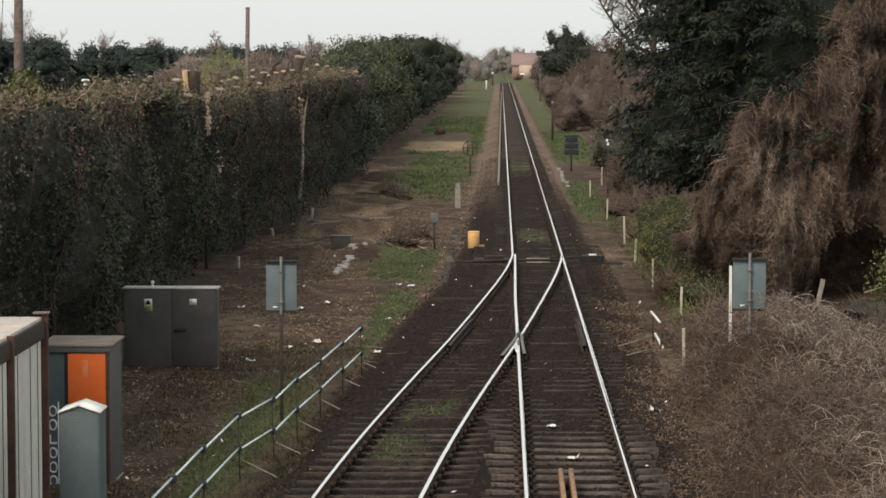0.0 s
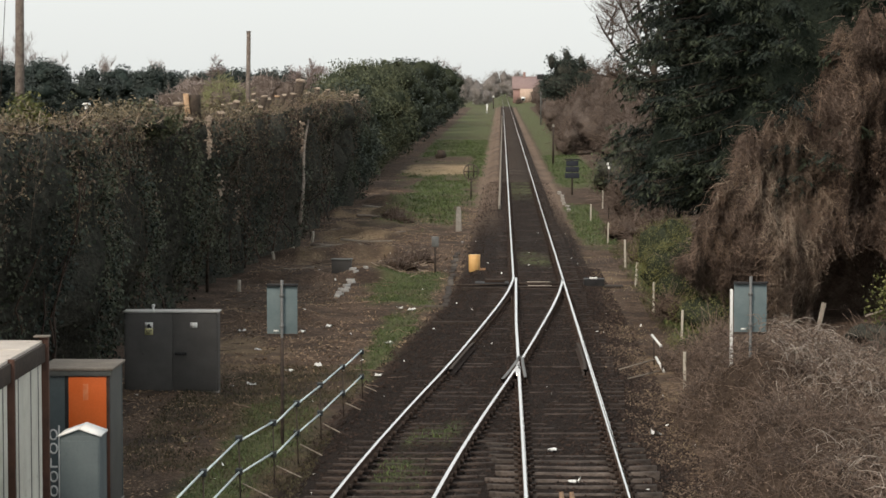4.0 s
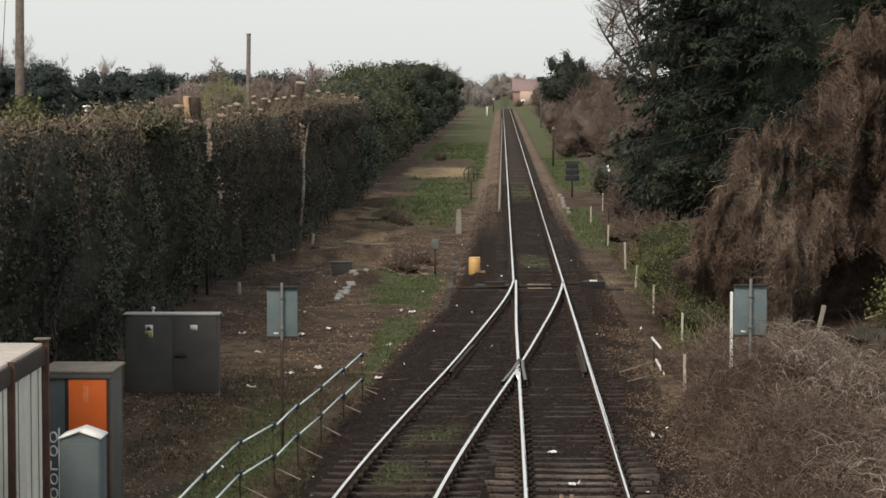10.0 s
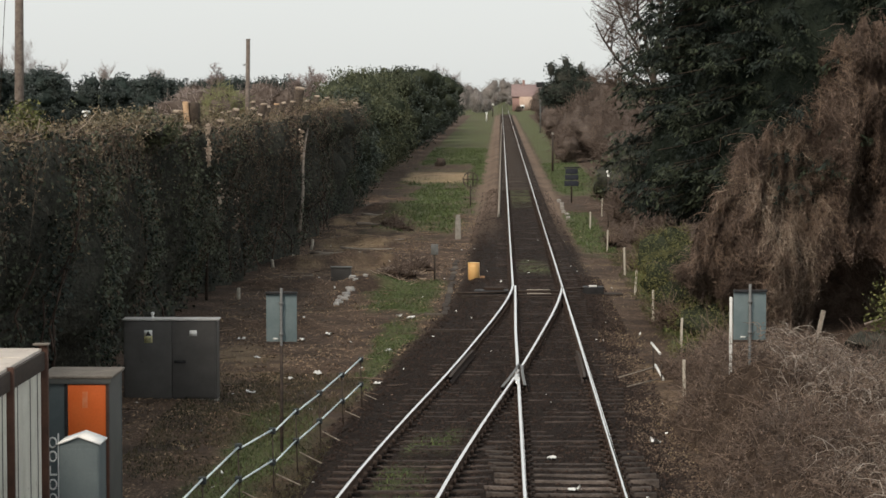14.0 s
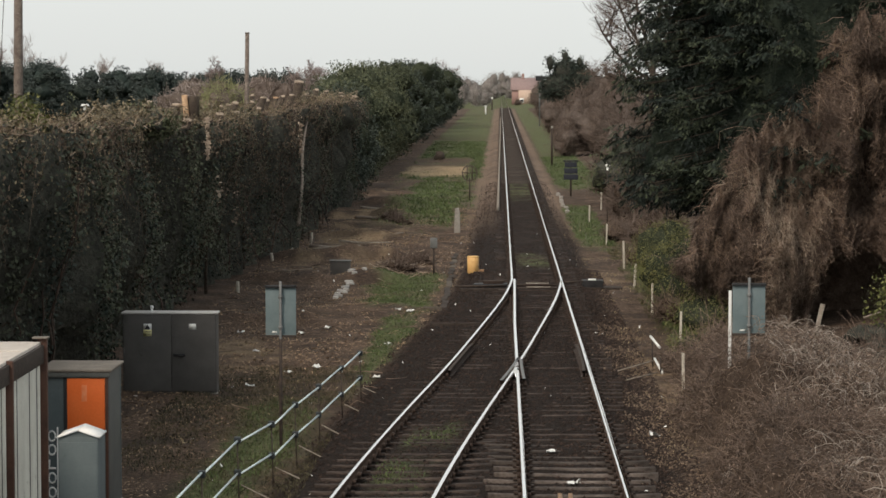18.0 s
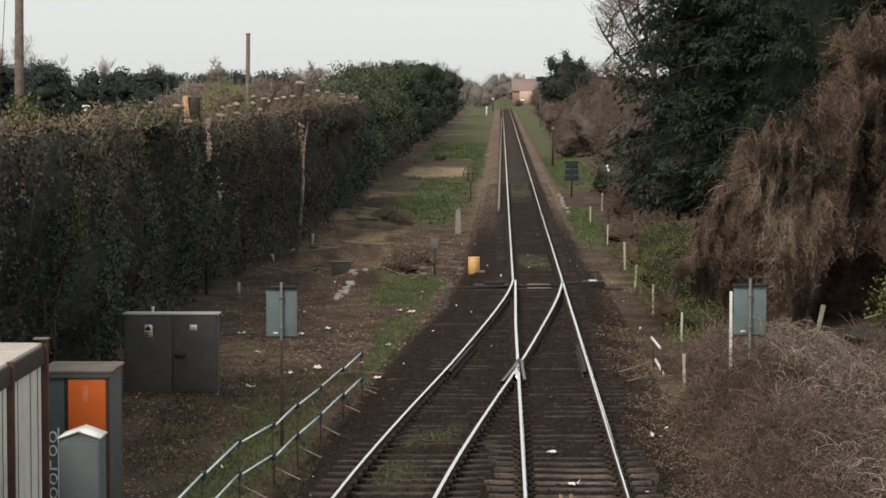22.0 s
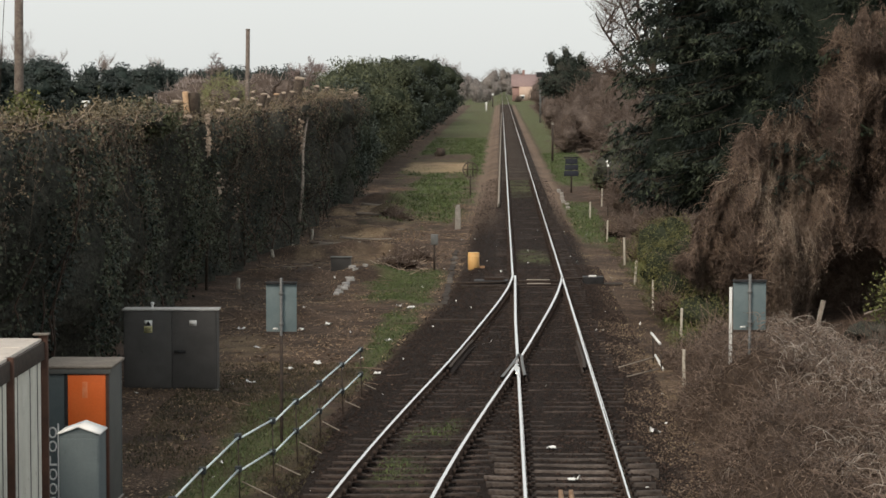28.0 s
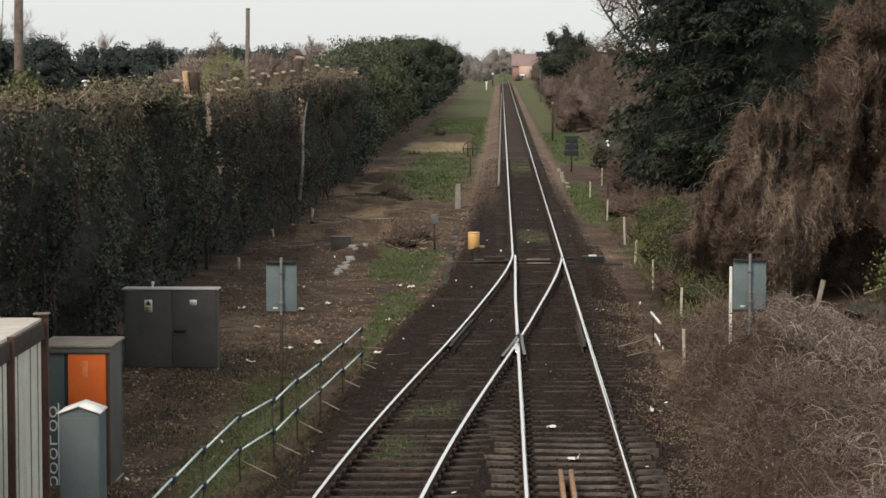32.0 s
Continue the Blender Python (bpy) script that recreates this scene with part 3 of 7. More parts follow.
rail("rail", lambda y: XL - float(div(y)) - (0.02 if y < TOE else 0.0) * min(1, (TOE - y) / 2), -6, TOE + 0.6, "curved outer rail of the branch line", 0.6)
rail("switch_blade", lambda y: XL + 0.075 * max(0, (y - 44) / 10.4), 38.4, TOE - 0.1, "planed point blade of the straight line", 1.0)
rail("rail", lambda y: XL, -40, 37.2, "straight inner rail beyond the crossing", 5)
rail("switch_blade", lambda y: XR - float(div(y)) - 0.045 * min(1, (TOE - y) / 3), 38.6, TOE - 0.6, "planed point blade of the branch line", 0.6)
rail("rail", lambda y: XR - float(div(y)) - 0.045, -6, 37.0, "curved inner rail of the branch line", 0.6)
# the crossing: wing rails, the nose and the check rails
rail("wing_rail", lambda y: XL + (0.09 if y > 37.6 else 0.09 + (37.6 - y) * 0.02), 36.0, 38.6, "dull worn wing rail of the crossing", 0.4).data.materials[1] = M_GALV
rail("wing_rail", lambda y: XR - float(div(y)) - 0.13 - max(0, 37.4 - y) * 0.02, 35.8, 38.8, "dull worn wing rail of the crossing", 0.4).data.materials[1] = M_GALV
nose_y = 37.6
part("crossing_nose", (np.array([(XL - 0.03, nose_y + 0.5, -0.002), (XL + 0.03, nose_y + 0.5, -0.002), (XL + 0.03, nose_y - 0.9, 0.001), (XL - 0.105, nose_y - 0.9, 0.001),
                                 (XL - 0.03, nose_y + 0.5, -0.15), (XL + 0.03, nose_y + 0.5, -0.15), (XL + 0.03, nose_y - 0.9, -0.15), (XL - 0.105, nose_y - 0.9, -0.15)]) - SHIFT,
                       np.array([(3, 2, 1, 0), (0, 1, 5, 4), (1, 2, 6, 5), (2, 3, 7, 6), (3, 0, 4, 7)])), M_HEAD, track, "bright cast crossing nose")
check_a = rail("check_rail", lambda y: XR - 0.10 - max(0, abs(y - 38.9) - 1.4) * 0.05, 37.0, 40.8, "dark check rail beside the running rail", 0.4)
check_b = rail("check_rail", lambda y: XL - float(div(y)) + 0.09 + max(0, abs(y - 38.9) - 1.4) * 0.05, 37.0, 40.8, "dark check rail beside the curved rail", 0.4)
for ob in (check_a, check_b):
    ob.data.materials[0], ob.data.materials[1] = M_CHAIR, M_SLEEPER_FAR
# a discarded rail lying along the shoulder
V, Q, idx = rail_arrays(lambda y: -0.10 + 0.0009 * (y - 85), np.linspace(85, 310, 20))
tagged(new("old_rail", np_mesh("old_rail", V + np.array([0, 0, 0.02]), Q, [M_WOODGREY, M_WOODGREY], idx)), "rusty spare rail lying along the ballast shoulder", "rail")

# sleepers: alike timbers share one mesh a length
rs = np.random.default_rng(11)


def sag_box(length, half, sag):
    """A worn timber, its top hollowed along the middle and rounded at the arrises."""
    xs = np.linspace(-length / 2, length / 2, 7)
    prof = [(-half, -0.14), (-half, -0.02), (-half + 0.022, 0.0), (half - 0.022, 0.0), (half, -0.02), (half, -0.14)]
    V = np.array([(x, y, z - sag * (1 - (2 * x / length) ** 2) * (z > -0.1)) for x in xs for y, z in prof])
    Q = [(i * 6 + j, i * 6 + j + 1, i * 6 + j + 7, i * 6 + j + 6) for i in range(6) for j in range(5)]
    return V, np.array([q[::-1] for q in Q] + [(0, 1, 2, 3), (0, 3, 4, 5), (39, 38, 37, 36), (41, 40, 39, 36)])


def timber_mesh(length):
    return np_mesh("sleeper", *sag_box(length, 0.085, 0.012), M_SLEEPER)


def lit_timber_mesh(length):
    return np_mesh("sleeper", *sag_box(length, 0.068, 0.026), M_SLEEPERLIT)


# near straight-line sleepers: narrower and paler, to read as thin lit lines
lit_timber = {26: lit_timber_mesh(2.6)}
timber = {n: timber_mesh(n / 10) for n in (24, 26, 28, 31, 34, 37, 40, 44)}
chair_pairs = []


def chair_arrays(x, y):
    return merge(box_arrays(x - 0.16, x + 0.16, y - 0.05, y + 0.05, -0.16, -0.135), box_arrays(x - 0.10, x - 0.045, y - 0.03, y + 0.03, -0.14, -0.055), box_arrays(x + 0.045, x + 0.10, y - 0.03, y + 0.03, -0.14, -0.055))


def sleeper(x0, x1, y, lean=0.0, kinds=timber, sunk=0.0):
    length = x1 - x0
    key = min(kinds, key=lambda n: abs(n / 10 - length))
    ob = new("sleeper", kinds[key])
    ob.parent = track
    ob.matrix_basis = Matrix.Translation(Vector(((x0 + x1) / 2, y, float(np.interp(y, (24, 29, 34), (-0.160, -0.163, -0.167))) - sunk + rs.uniform(-0.012, 0.012))) - Vector(SHIFT)) @ pose(0, 0, 0, rs.uniform(-1.2, 1.2), 0, lean + rs.uniform(-0.7, 0.7))


y = 18.0
while y < 108:
    if y < 30.5:
        nudge = rs.uniform(-0.1, 0.1)
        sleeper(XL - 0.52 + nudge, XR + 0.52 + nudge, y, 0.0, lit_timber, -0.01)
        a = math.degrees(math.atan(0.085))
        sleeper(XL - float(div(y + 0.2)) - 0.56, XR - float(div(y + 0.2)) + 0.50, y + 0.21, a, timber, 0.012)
    elif y < TOE + 1:
        sleeper(XL - float(div(y)) - 0.55, XR + 0.55, y, 1.0, timber, -0.008)
    else:
        sleeper(XL - 0.55, XR + 0.55, y, 0.0, timber, -0.008)
    for x in {XL, XR, round(XL - float(div(y)), 3), round(XR - float(div(y)) - 0.045, 3)}:
        chair_pairs.append(chair_arrays(x, y))
    y += 0.4535 + rs.uniform(-0.012, 0.012)
far_sl = [box_arrays(XL - 0.52, XR + 0.52, yy - 0.085, yy + 0.085, -0.25, -0.14) for yy in np.concatenate([np.arange(y, 420, 0.4535), np.arange(-40, 17.6, 0.4535)])]
far_sl += [box_arrays(XL - float(div(yy)) - 0.52, XR - float(div(yy)) + 0.45, yy - 0.085, yy + 0.085, -0.25, -0.145) for yy in np.arange(-5.7, 17.6, 0.4535)]
V, Q = merge(*far_sl)
part("sleeper", (V - SHIFT, Q), M_SLEEPER_FAR, track, "far timber sleepers", kind="stuff")
V, Q = merge(*chair_pairs)
part("rail_chair", (V - SHIFT, Q), M_CHAIR, track, "rusty cast rail chairs", kind="stuff")
for yy in (53.6, 52.7):
    tube("stretcher_bar", [Vector((XL - 0.1, yy, -0.10)) - Vector(SHIFT), Vector((XR + 0.1, yy, -0.10)) - Vector(SHIFT)], 0.03, M_DARKPOST, track, "dark stretcher bar between the point blades", 8)
for y0, y1 in ((52.55, 52.8), (53.75, 54.0)):
    part("switch_timber", tuple(q - SHIFT if k == 0 else q for k, q in enumerate(box_arrays(XL - 0.6, XR + 0.45, y0, y1, -0.25, -0.142))), M_CHAIR, track, "black greasy switch timber")
for yy in (52.95, 53.95):
    tube("stretcher_bar", [Vector((XL + 0.42, yy, -0.09)) - Vector(SHIFT), Vector((XR - 0.38, yy, -0.09)) - Vector(SHIFT)], 0.013, M_WOODPALE, track, "pale worn stretcher bar", 6)
tube("drive_rod", [Vector((XR, 54.3, -0.11)) - Vector(SHIFT), Vector((2.75, 54.6, -0.09)) - Vector(SHIFT)], 0.025, M_DARKPOST, track, "dark point drive rod", 8)

rod = thing("point_rodding", -0.05, 53.6, g1(-0.05, 53.6), label="dark greasy point rodding and timber beside the switch", category="point rodding")
box("timber", -0.75, 0.28, -0.28, 0.30, -0.06, 0.10, M_BLACK, rod, c=0.02)
box("cover", -0.45, 0.15, -0.16, 0.18, 0.09, 0.19, M_CHAIR, rod, "rusty cover", c=0.015)
tube("rod", [(-1.3, -0.55, 0.05), (0.2, -0.35, 0.06)], 0.03, M_DARKPOST, rod, "dark rod", 8)
for i, (xx, yy, rz) in enumerate(((-1.2, 45.1, 2), (-0.6, 52.6, -3))):
    pk = thing("loose_timber", xx, yy, g1(xx, yy), label="dark loose timber lying on the ballast", category="timber", group="loose timbers")
    box("timber", -0.55, 0.55, -0.06, 0.06, -0.05, 0.06, M_SLEEPER_FAR, pk, c=0.012)
    pk.matrix_basis = pose(xx, yy, g1(xx, yy), 0, 0, rz)
for i in range(6):
    yy = 86 + i * 2.6
    ks = thing("kerb_stone", 3.25, yy, g1(3.25, yy), label="pale kerb stone along the verge", category="kerb stone", group="kerb stones")
    box("stone", -0.10, 0.10, -0.45, 0.45, -0.1, 0.12 + 0.03 * (i % 2), M_CONC, ks, c=0.02)
    ks.matrix_basis = pose(3.25 + 0.05 * math.sin(i * 2.0), yy, g1(3.25, yy), 0, 0, 6 * math.sin(i * 3.1))

# ballast stones
def stones(rng, n, xs, ys, size, zoff=0.0):
    x, y = rng.uniform(*xs, n), rng.uniform(*ys, n)
    return np.stack([x, y, gh(x, y) + zoff], 1), size * rng.uniform(0.5, 1.5, n)


def stone_arrays(P, s, rng):
    oct_v = np.array([(1, 0, 0), (0, 1, 0), (-1, 0, 0), (0, -1, 0), (0.1, 0, 0.8), (0, 0, -0.8)], float)
    oct_f = np.array([(0, 1, 4), (1, 2, 4), (2, 3, 4), (3, 0, 4), (1, 0, 5), (2, 1, 5), (3, 2, 5), (0, 3, 5)])
    n = len(P)
    V = P[:, None] + oct_v[None] * s[:, None, None] * rng.uniform(0.5, 1.25, (n, 6, 3))
    Q = oct_f[None] + (np.arange(n) * 6)[:, None, None]
    return V.reshape(-1, 3), Q.reshape(-1, 3)


rb = np.random.default_rng(5)
Pb, sb = [], []
for n, xs, ys in ((26000, (-3.4, 3.0), (20, 58)), (9000, (2.2, 3.3), (22, 60)), (9000, (-1.6, 2.9), (58, 110))):
    P, s = stones(rb, n, xs, ys, 0.030)
    keep = (P[:, 0] > bed_left(P[:, 1]) - 0.2) & (np.minimum.reduce([np.abs(P[:, 0] - q) for q in (XL, XR)] + [np.abs(P[:, 0] - XL + div(P[:, 1])), np.abs(P[:, 0] - XR + div(P[:, 1]))]) > 0.09)
    Pb.append(P[keep])
    sb.append(s[keep])
V, Q = stone_arrays(np.concatenate(Pb), np.concatenate(sb), rb)
tagged(new("ballast", np_mesh("ballast", V, Q, M_BALLAST)), "dirty brown ballast stones between the rails", "ballast", kind="stuff")

# point machine beside the switch
pm = thing("point_machine", 2.85, 54.7, g1(2.85, 54.7), label="dark point machine with pale lid beside the switch", category="point machine")
box("body", -0.32, 0.32, -0.28, 0.28, -0.05, 0.26, M_BLACK, pm, c=0.02)
box("lid", -0.14, 0.10, -0.20, 0.02, 0.255, 0.30, M_WHITE, pm, "pale weathered lid", c=0.015)
# the base runs on to the right to stand for the machine's shadow
box("base", -0.5, 0.9, -0.34, 0.34, -0.08, 0.05, M_SLEEPER_FAR, pm, "dark timber base, drawn long for the shadow")

# pair of rusty guard bars between the rails
aws = thing("track_ramp", 0.95, 24.7, -0.18, label="pair of rusty tan guard bars between the rails", category="track ramp")
for sx in (-0.075, 0.075):
    V = np.array([(sx - 0.03, -1.6, 0), (sx + 0.03, -1.6, 0), (sx + 0.03, 1.05, 0), (sx - 0.03, 1.05, 0), (sx - 0.03, -1.5, 0.20), (sx + 0.03, -1.5, 0.20), (sx + 0.03, 0.95, 0.24), (sx - 0.03, 0.95, 0.24)], float)
    part("guard_bar", (V, np.array([(3, 2, 1, 0), (4, 5, 6, 7), (0, 1, 5, 4), (1, 2, 6, 5), (2, 3, 7, 6), (3, 0, 4, 7)])), M_RUSTBAR, aws)
for yy in (-1.1, -0.1, 0.7):
    box("cross_bracket", -0.11, 0.11, yy - 0.04, yy + 0.04, -0.02, 0.06, M_CHAIR, aws, "dark bracket")

# ---- cabinets and hut by the line ----
hut = thing("lineside_hut", -7.6, 20.0, -0.6, label="cream ribbed hut with red-brown steel posts and flat roof", category="hut")
# right wall in upright ribbed sheets between posts
hx, hz0, hz1 = 1.60, 0.0, 3.08


def ribbed(y0, y1, x, z0, z1, pitch=0.36):
    ys, xs = [], []
    yy = y0
    while yy < y1 - 0.01:
        for dy, dx in ((0, 0.05), (0.20, 0.05), (0.22, 0.0), (0.26, 0.0), (0.28, 0.05)):
            if yy + dy <= y1:
                ys.append(yy + dy)
                xs.append(x + dx)
        yy += pitch
    ys.append(y1)
    xs.append(x)
    n = len(ys)
    V = np.array([(xs[i], ys[i], z) for z in (z0, z1) for i in range(n)] + [(x - 0.06, ys[i], z) for z in (z0, z1) for i in range(n)])
    Q = [(i, i + 1, n + i + 1, n + i) for i in range(n - 1)] + [(2 * n + i + 1, 2 * n + i, 3 * n + i, 3 * n + i + 1) for i in range(n - 1)]
    return V, np.array(Q)


POSTS_Y = (-5.12, -3.50, -1.88, -0.26, 1.345, 2.966)
for a, b in zip(POSTS_Y[:-1], POSTS_Y[1:]):
    part("wall_panel", ribbed(a + 0.035, b - 0.035, hx, hz0, hz1), M_CREAM, hut)
for yy in POSTS_Y:
    box("post", hx - 0.01, hx + 0.111, yy - 0.03, yy + 0.03, -0.1, 3.29 if yy > 2 else 3.25, M_BROWN, hut, c=0.01)
    box("base_plate", hx - 0.03, hx + 0.14, yy - 0.05, yy + 0.05, -0.02, 0.02, M_BROWN, hut, c=0.004)
box("post_cap", hx - 0.075, hx + 0.128, 2.90, 3.03, 3.29, 3.31, M_ROOF2, hut, "pale post cap", c=0.005)
for a, b in zip(POSTS_Y[:-1], POSTS_Y[1:]):
    box("eaves_beam", hx + 0.0, hx + 0.075, a + 0.032, b - 0.032, 2.97, 3.21, M_DARKPOST, hut, "dark brown eaves beam", c=0.008)
# dark strips on the wall sheets stand for the ribs' shadow
for a, b in zip(POSTS_Y[:-1], POSTS_Y[1:]):
    for f in (0.22, 0.58, 0.80):
        yy = a + (b - a) * f
        box("seam", hx + 0.045, hx + 0.056, yy - 0.012, yy + 0.012, 0.0, 2.97, M_CAB, hut, "dark strip for groove shade", c=0.002)
box("end_wall", -1.6, hx - 0.06, 2.84, 2.92, 0, 3.05, M_CREAM, hut)
box("back_wall", -1.68, -1.6, -6.0, 2.92, 0, 3.05, M_CREAM, hut)
box("front_wall", -1.6, hx - 0.06, -6.0, -5.92, 0, 3.05, M_CREAM, hut)
V, Q = box_arrays(-1.75, hx + 0.035, -6.05, 2.955, 3.17, 3.25, 0.01)
part("roof", (V, Q), M_HUTROOF, hut, "weathered pinkish-beige flat roof")
for yy in (-3.5, -1.9, -0.3, 2.1):
    box("roof_seam", -1.7, hx, yy - 0.015, yy + 0.015, 3.245, 3.262, M_HUTROOF, hut)

oc = thing("orange_cabinet", -6.43, 26.69, -0.53, label="tall slate-grey steel cabinet with bright orange door panel", category="cabinet")
box("body", -0.54, 0.50, 0.02, 1.24, 0, 2.17, M_CAB2, oc, c=0.015)
box("roof", -0.57, 0.56, -0.04, 1.28, 2.165, 2.21, M_ROOF2, oc, "weathered grey roof sheet", c=0.015)
box("door_panel", -0.12, 0.455, -0.005, 0.025, 1.29, 2.075, M_ORANGE, oc, "bright orange door panel", c=0.006)
# pale streak stands for a reflection in the orange panel
box("faded_patch", 0.10, 0.18, -0.008, -0.003, 1.72, 1.97, M_ORANGEPALE, oc, "pale streak painted as a reflection on the orange panel", c=0.002)
box("lower_panel", -0.12, 0.455, 0.0, 0.025, 0.06, 1.28, M_CAB2, oc, "slate-grey lower door panel", c=0.006)
box("fascia", -0.55, 0.54, -0.03, 0.03, 2.09, 2.163, M_CABSIDE, oc, "dull grey fascia", c=0.004)
box("door_edge", 0.458, 0.503, -0.012, 0.025, 0.05, 2.085, M_BROWN, oc, "red-brown door edge", c=0.004)
box("door_edge", -0.175, -0.125, 0.0, 0.025, 0.05, 2.085, M_BLACK, oc, "dark door gap", c=0.004)
box("side_panel", 0.498, 0.508, 0.06, 1.20, 0.06, 2.14, M_CABSIDE, oc, "dull grey side panel", c=0.002)
box("corner_strip", 0.496, 0.514, 1.19, 1.25, 0.0, 2.15, M_CAB2, oc, c=0.004)
box("plinth", -0.56, 0.54, -0.02, 1.27, -0.15, 0.06, M_CONC, oc, "concrete plinth", c=0.01)
# upright white lettering on the front is drawn as plain marks
ring_a = np.linspace(0, 2 * np.pi, 17)
for i, z in enumerate((0.12, 0.33, 0.55, 0.76, 0.98, 1.19)):
    if i == 3:
        box("white_mark", -0.42, -0.30, 0.008, 0.022, z - 0.075, z - 0.045, M_WHITE, oc, "white painted mark", c=0.002)
        box("white_mark", -0.42, -0.39, 0.008, 0.022, z - 0.05, z + 0.07, M_WHITE, oc, "white painted mark", c=0.002)
    else:
        part("white_mark", strand_arrays(np.stack([-0.36 + 0.055 * np.cos(ring_a), np.full(17, 0.018), z + 0.075 * np.sin(ring_a)], 1)[None], 0.015, 0.015, 6), M_WHITE, oc, "white painted ring mark")
box("white_line", -0.285, -0.262, 0.008, 0.022, 0.06, 1.33, M_WHITE, oc, "thin white painted line", c=0.002)

pil = thing("grey_pillar", -5.0, 20.897, -0.55, label="slate-grey steel pillar with white gabled cap", category="pillar")
box("body", -0.245, 0.238, 0.012, 0.53, 0, 2.365, M_CAB2, pil, c=0.012)
box("plinth", -0.27, 0.262, -0.01, 0.56, -0.15, 0.05, M_CONC, pil, "concrete plinth", c=0.01)
part("gable", (np.array([(-0.245, 0.013, 2.36), (0.238, 0.013, 2.36), (-0.004, 0.013, 2.445), (-0.245, 0.52, 2.36), (0.238, 0.52, 2.36), (-0.004, 0.52, 2.445)]), np.array([(0, 1, 2), (4, 3, 5)])), M_CAB2, pil, "slate-grey gable")
for s_ in (-1, 1):
    e = -0.004 + s_ * 0.256
    V = np.array([(-0.004, -0.012, 2.456), (e, -0.012, 2.366), (e, 0.56, 2.366), (-0.004, 0.56, 2.456)])
    V = np.concatenate([V, V - np.array([0, 0, 0.018])])
    Q = np.array([(0, 1, 2, 3), (7, 6, 5, 4), (0, 4, 5, 1), (1, 5, 6, 2), (2, 6, 7, 3), (3, 7, 4, 0)])
    part("cap_slope", (V, Q if s_ < 0 else Q[:, ::-1]), M_WHITE, pil, "white cap slope")
box("door_line", -0.225, 0.218, 0.004, 0.014, 0.12, 2.30, M_CAB2, pil, "flat door", c=0.003)

gc = thing("equipment_cabinet", -6.80, 36.75, g1(-6.86, 36.4) - 0.03, label="dark grey double-door lineside equipment cabinet with pale lid", category="cabinet")
box("body", -0.99, 0.945, -0.36, 0.10, 0, 1.66, M_CAB, gc, c=0.012)
box("lid", -1.02, 0.975, -0.40, 0.13, 1.655, 1.69, M_CABTOP, gc, "pale weathered lid", c=0.01)
d1 = box("door", -0.96, 0.005, -0.385, -0.355, 0.06, 1.64, M_CAB, gc, c=0.006)
d2 = box("door", 0.02, 0.915, -0.385, -0.355, 0.06, 1.64, M_CAB, gc, c=0.006)
V, Q = box_arrays(-0.56, -0.39, -0.392, -0.384, 1.20, 1.335, 0.0)
part("warning_sign", (V, Q), M_SIGNYEL, d1, "pale yellow warning sign")
box("warning_plate", -0.56, -0.39, -0.392, -0.384, 1.337, 1.46, M_WHITE, d1, "white upper half of the warning sign", c=0)
for z in (1.23, 1.26, 1.29):
    box("sign_line", -0.54, -0.41, -0.394, -0.390, z, z + 0.012, M_BLACK, d1, "dark line of small print", c=0)
part("warning_triangle", (np.array([(-0.535, -0.395, 1.345), (-0.415, -0.395, 1.345), (-0.475, -0.395, 1.445), (-0.535, -0.391, 1.345), (-0.415, -0.391, 1.345), (-0.475, -0.391, 1.445)]), np.array([(0, 1, 2), (5, 4, 3)])), M_BLACK, d1, "black triangle")
box("label_plate", 0.38, 0.53, -0.392, -0.384, 1.34, 1.46, M_WHITE, d2, "white label plate", c=0)
box("handle_plate", 0.06, 0.30, -0.40, -0.38, 0.78, 0.84, M_BLACK, d2, "black handle plate", c=0.004)
tube("handle", [(0.08, -0.42, 0.81), (0.27, -0.43, 0.80)], 0.016, M_BLACK, d2, "black bar handle", 8)
for z in (0.3, 0.9, 1.45):
    box("hinge", -0.985, -0.955, -0.395, -0.36, z - 0.05, z + 0.05, M_CAB, gc)
part("top_vent", merge(cyl_arrays(0.024, 1.71, 1.79, 10), cyl_arrays(0.038, 1.78, 1.84, 10, rim=0.01)), M_WHITE, gc, "small white cap on the lid")
gc.children[-1].matrix_basis = pose(-0.42, -0.1, -0.03)
box("plinth", -1.0, 0.955, -0.37, 0.11, -0.2, 0.03, M_CONC, gc, "concrete plinth", c=0.01)


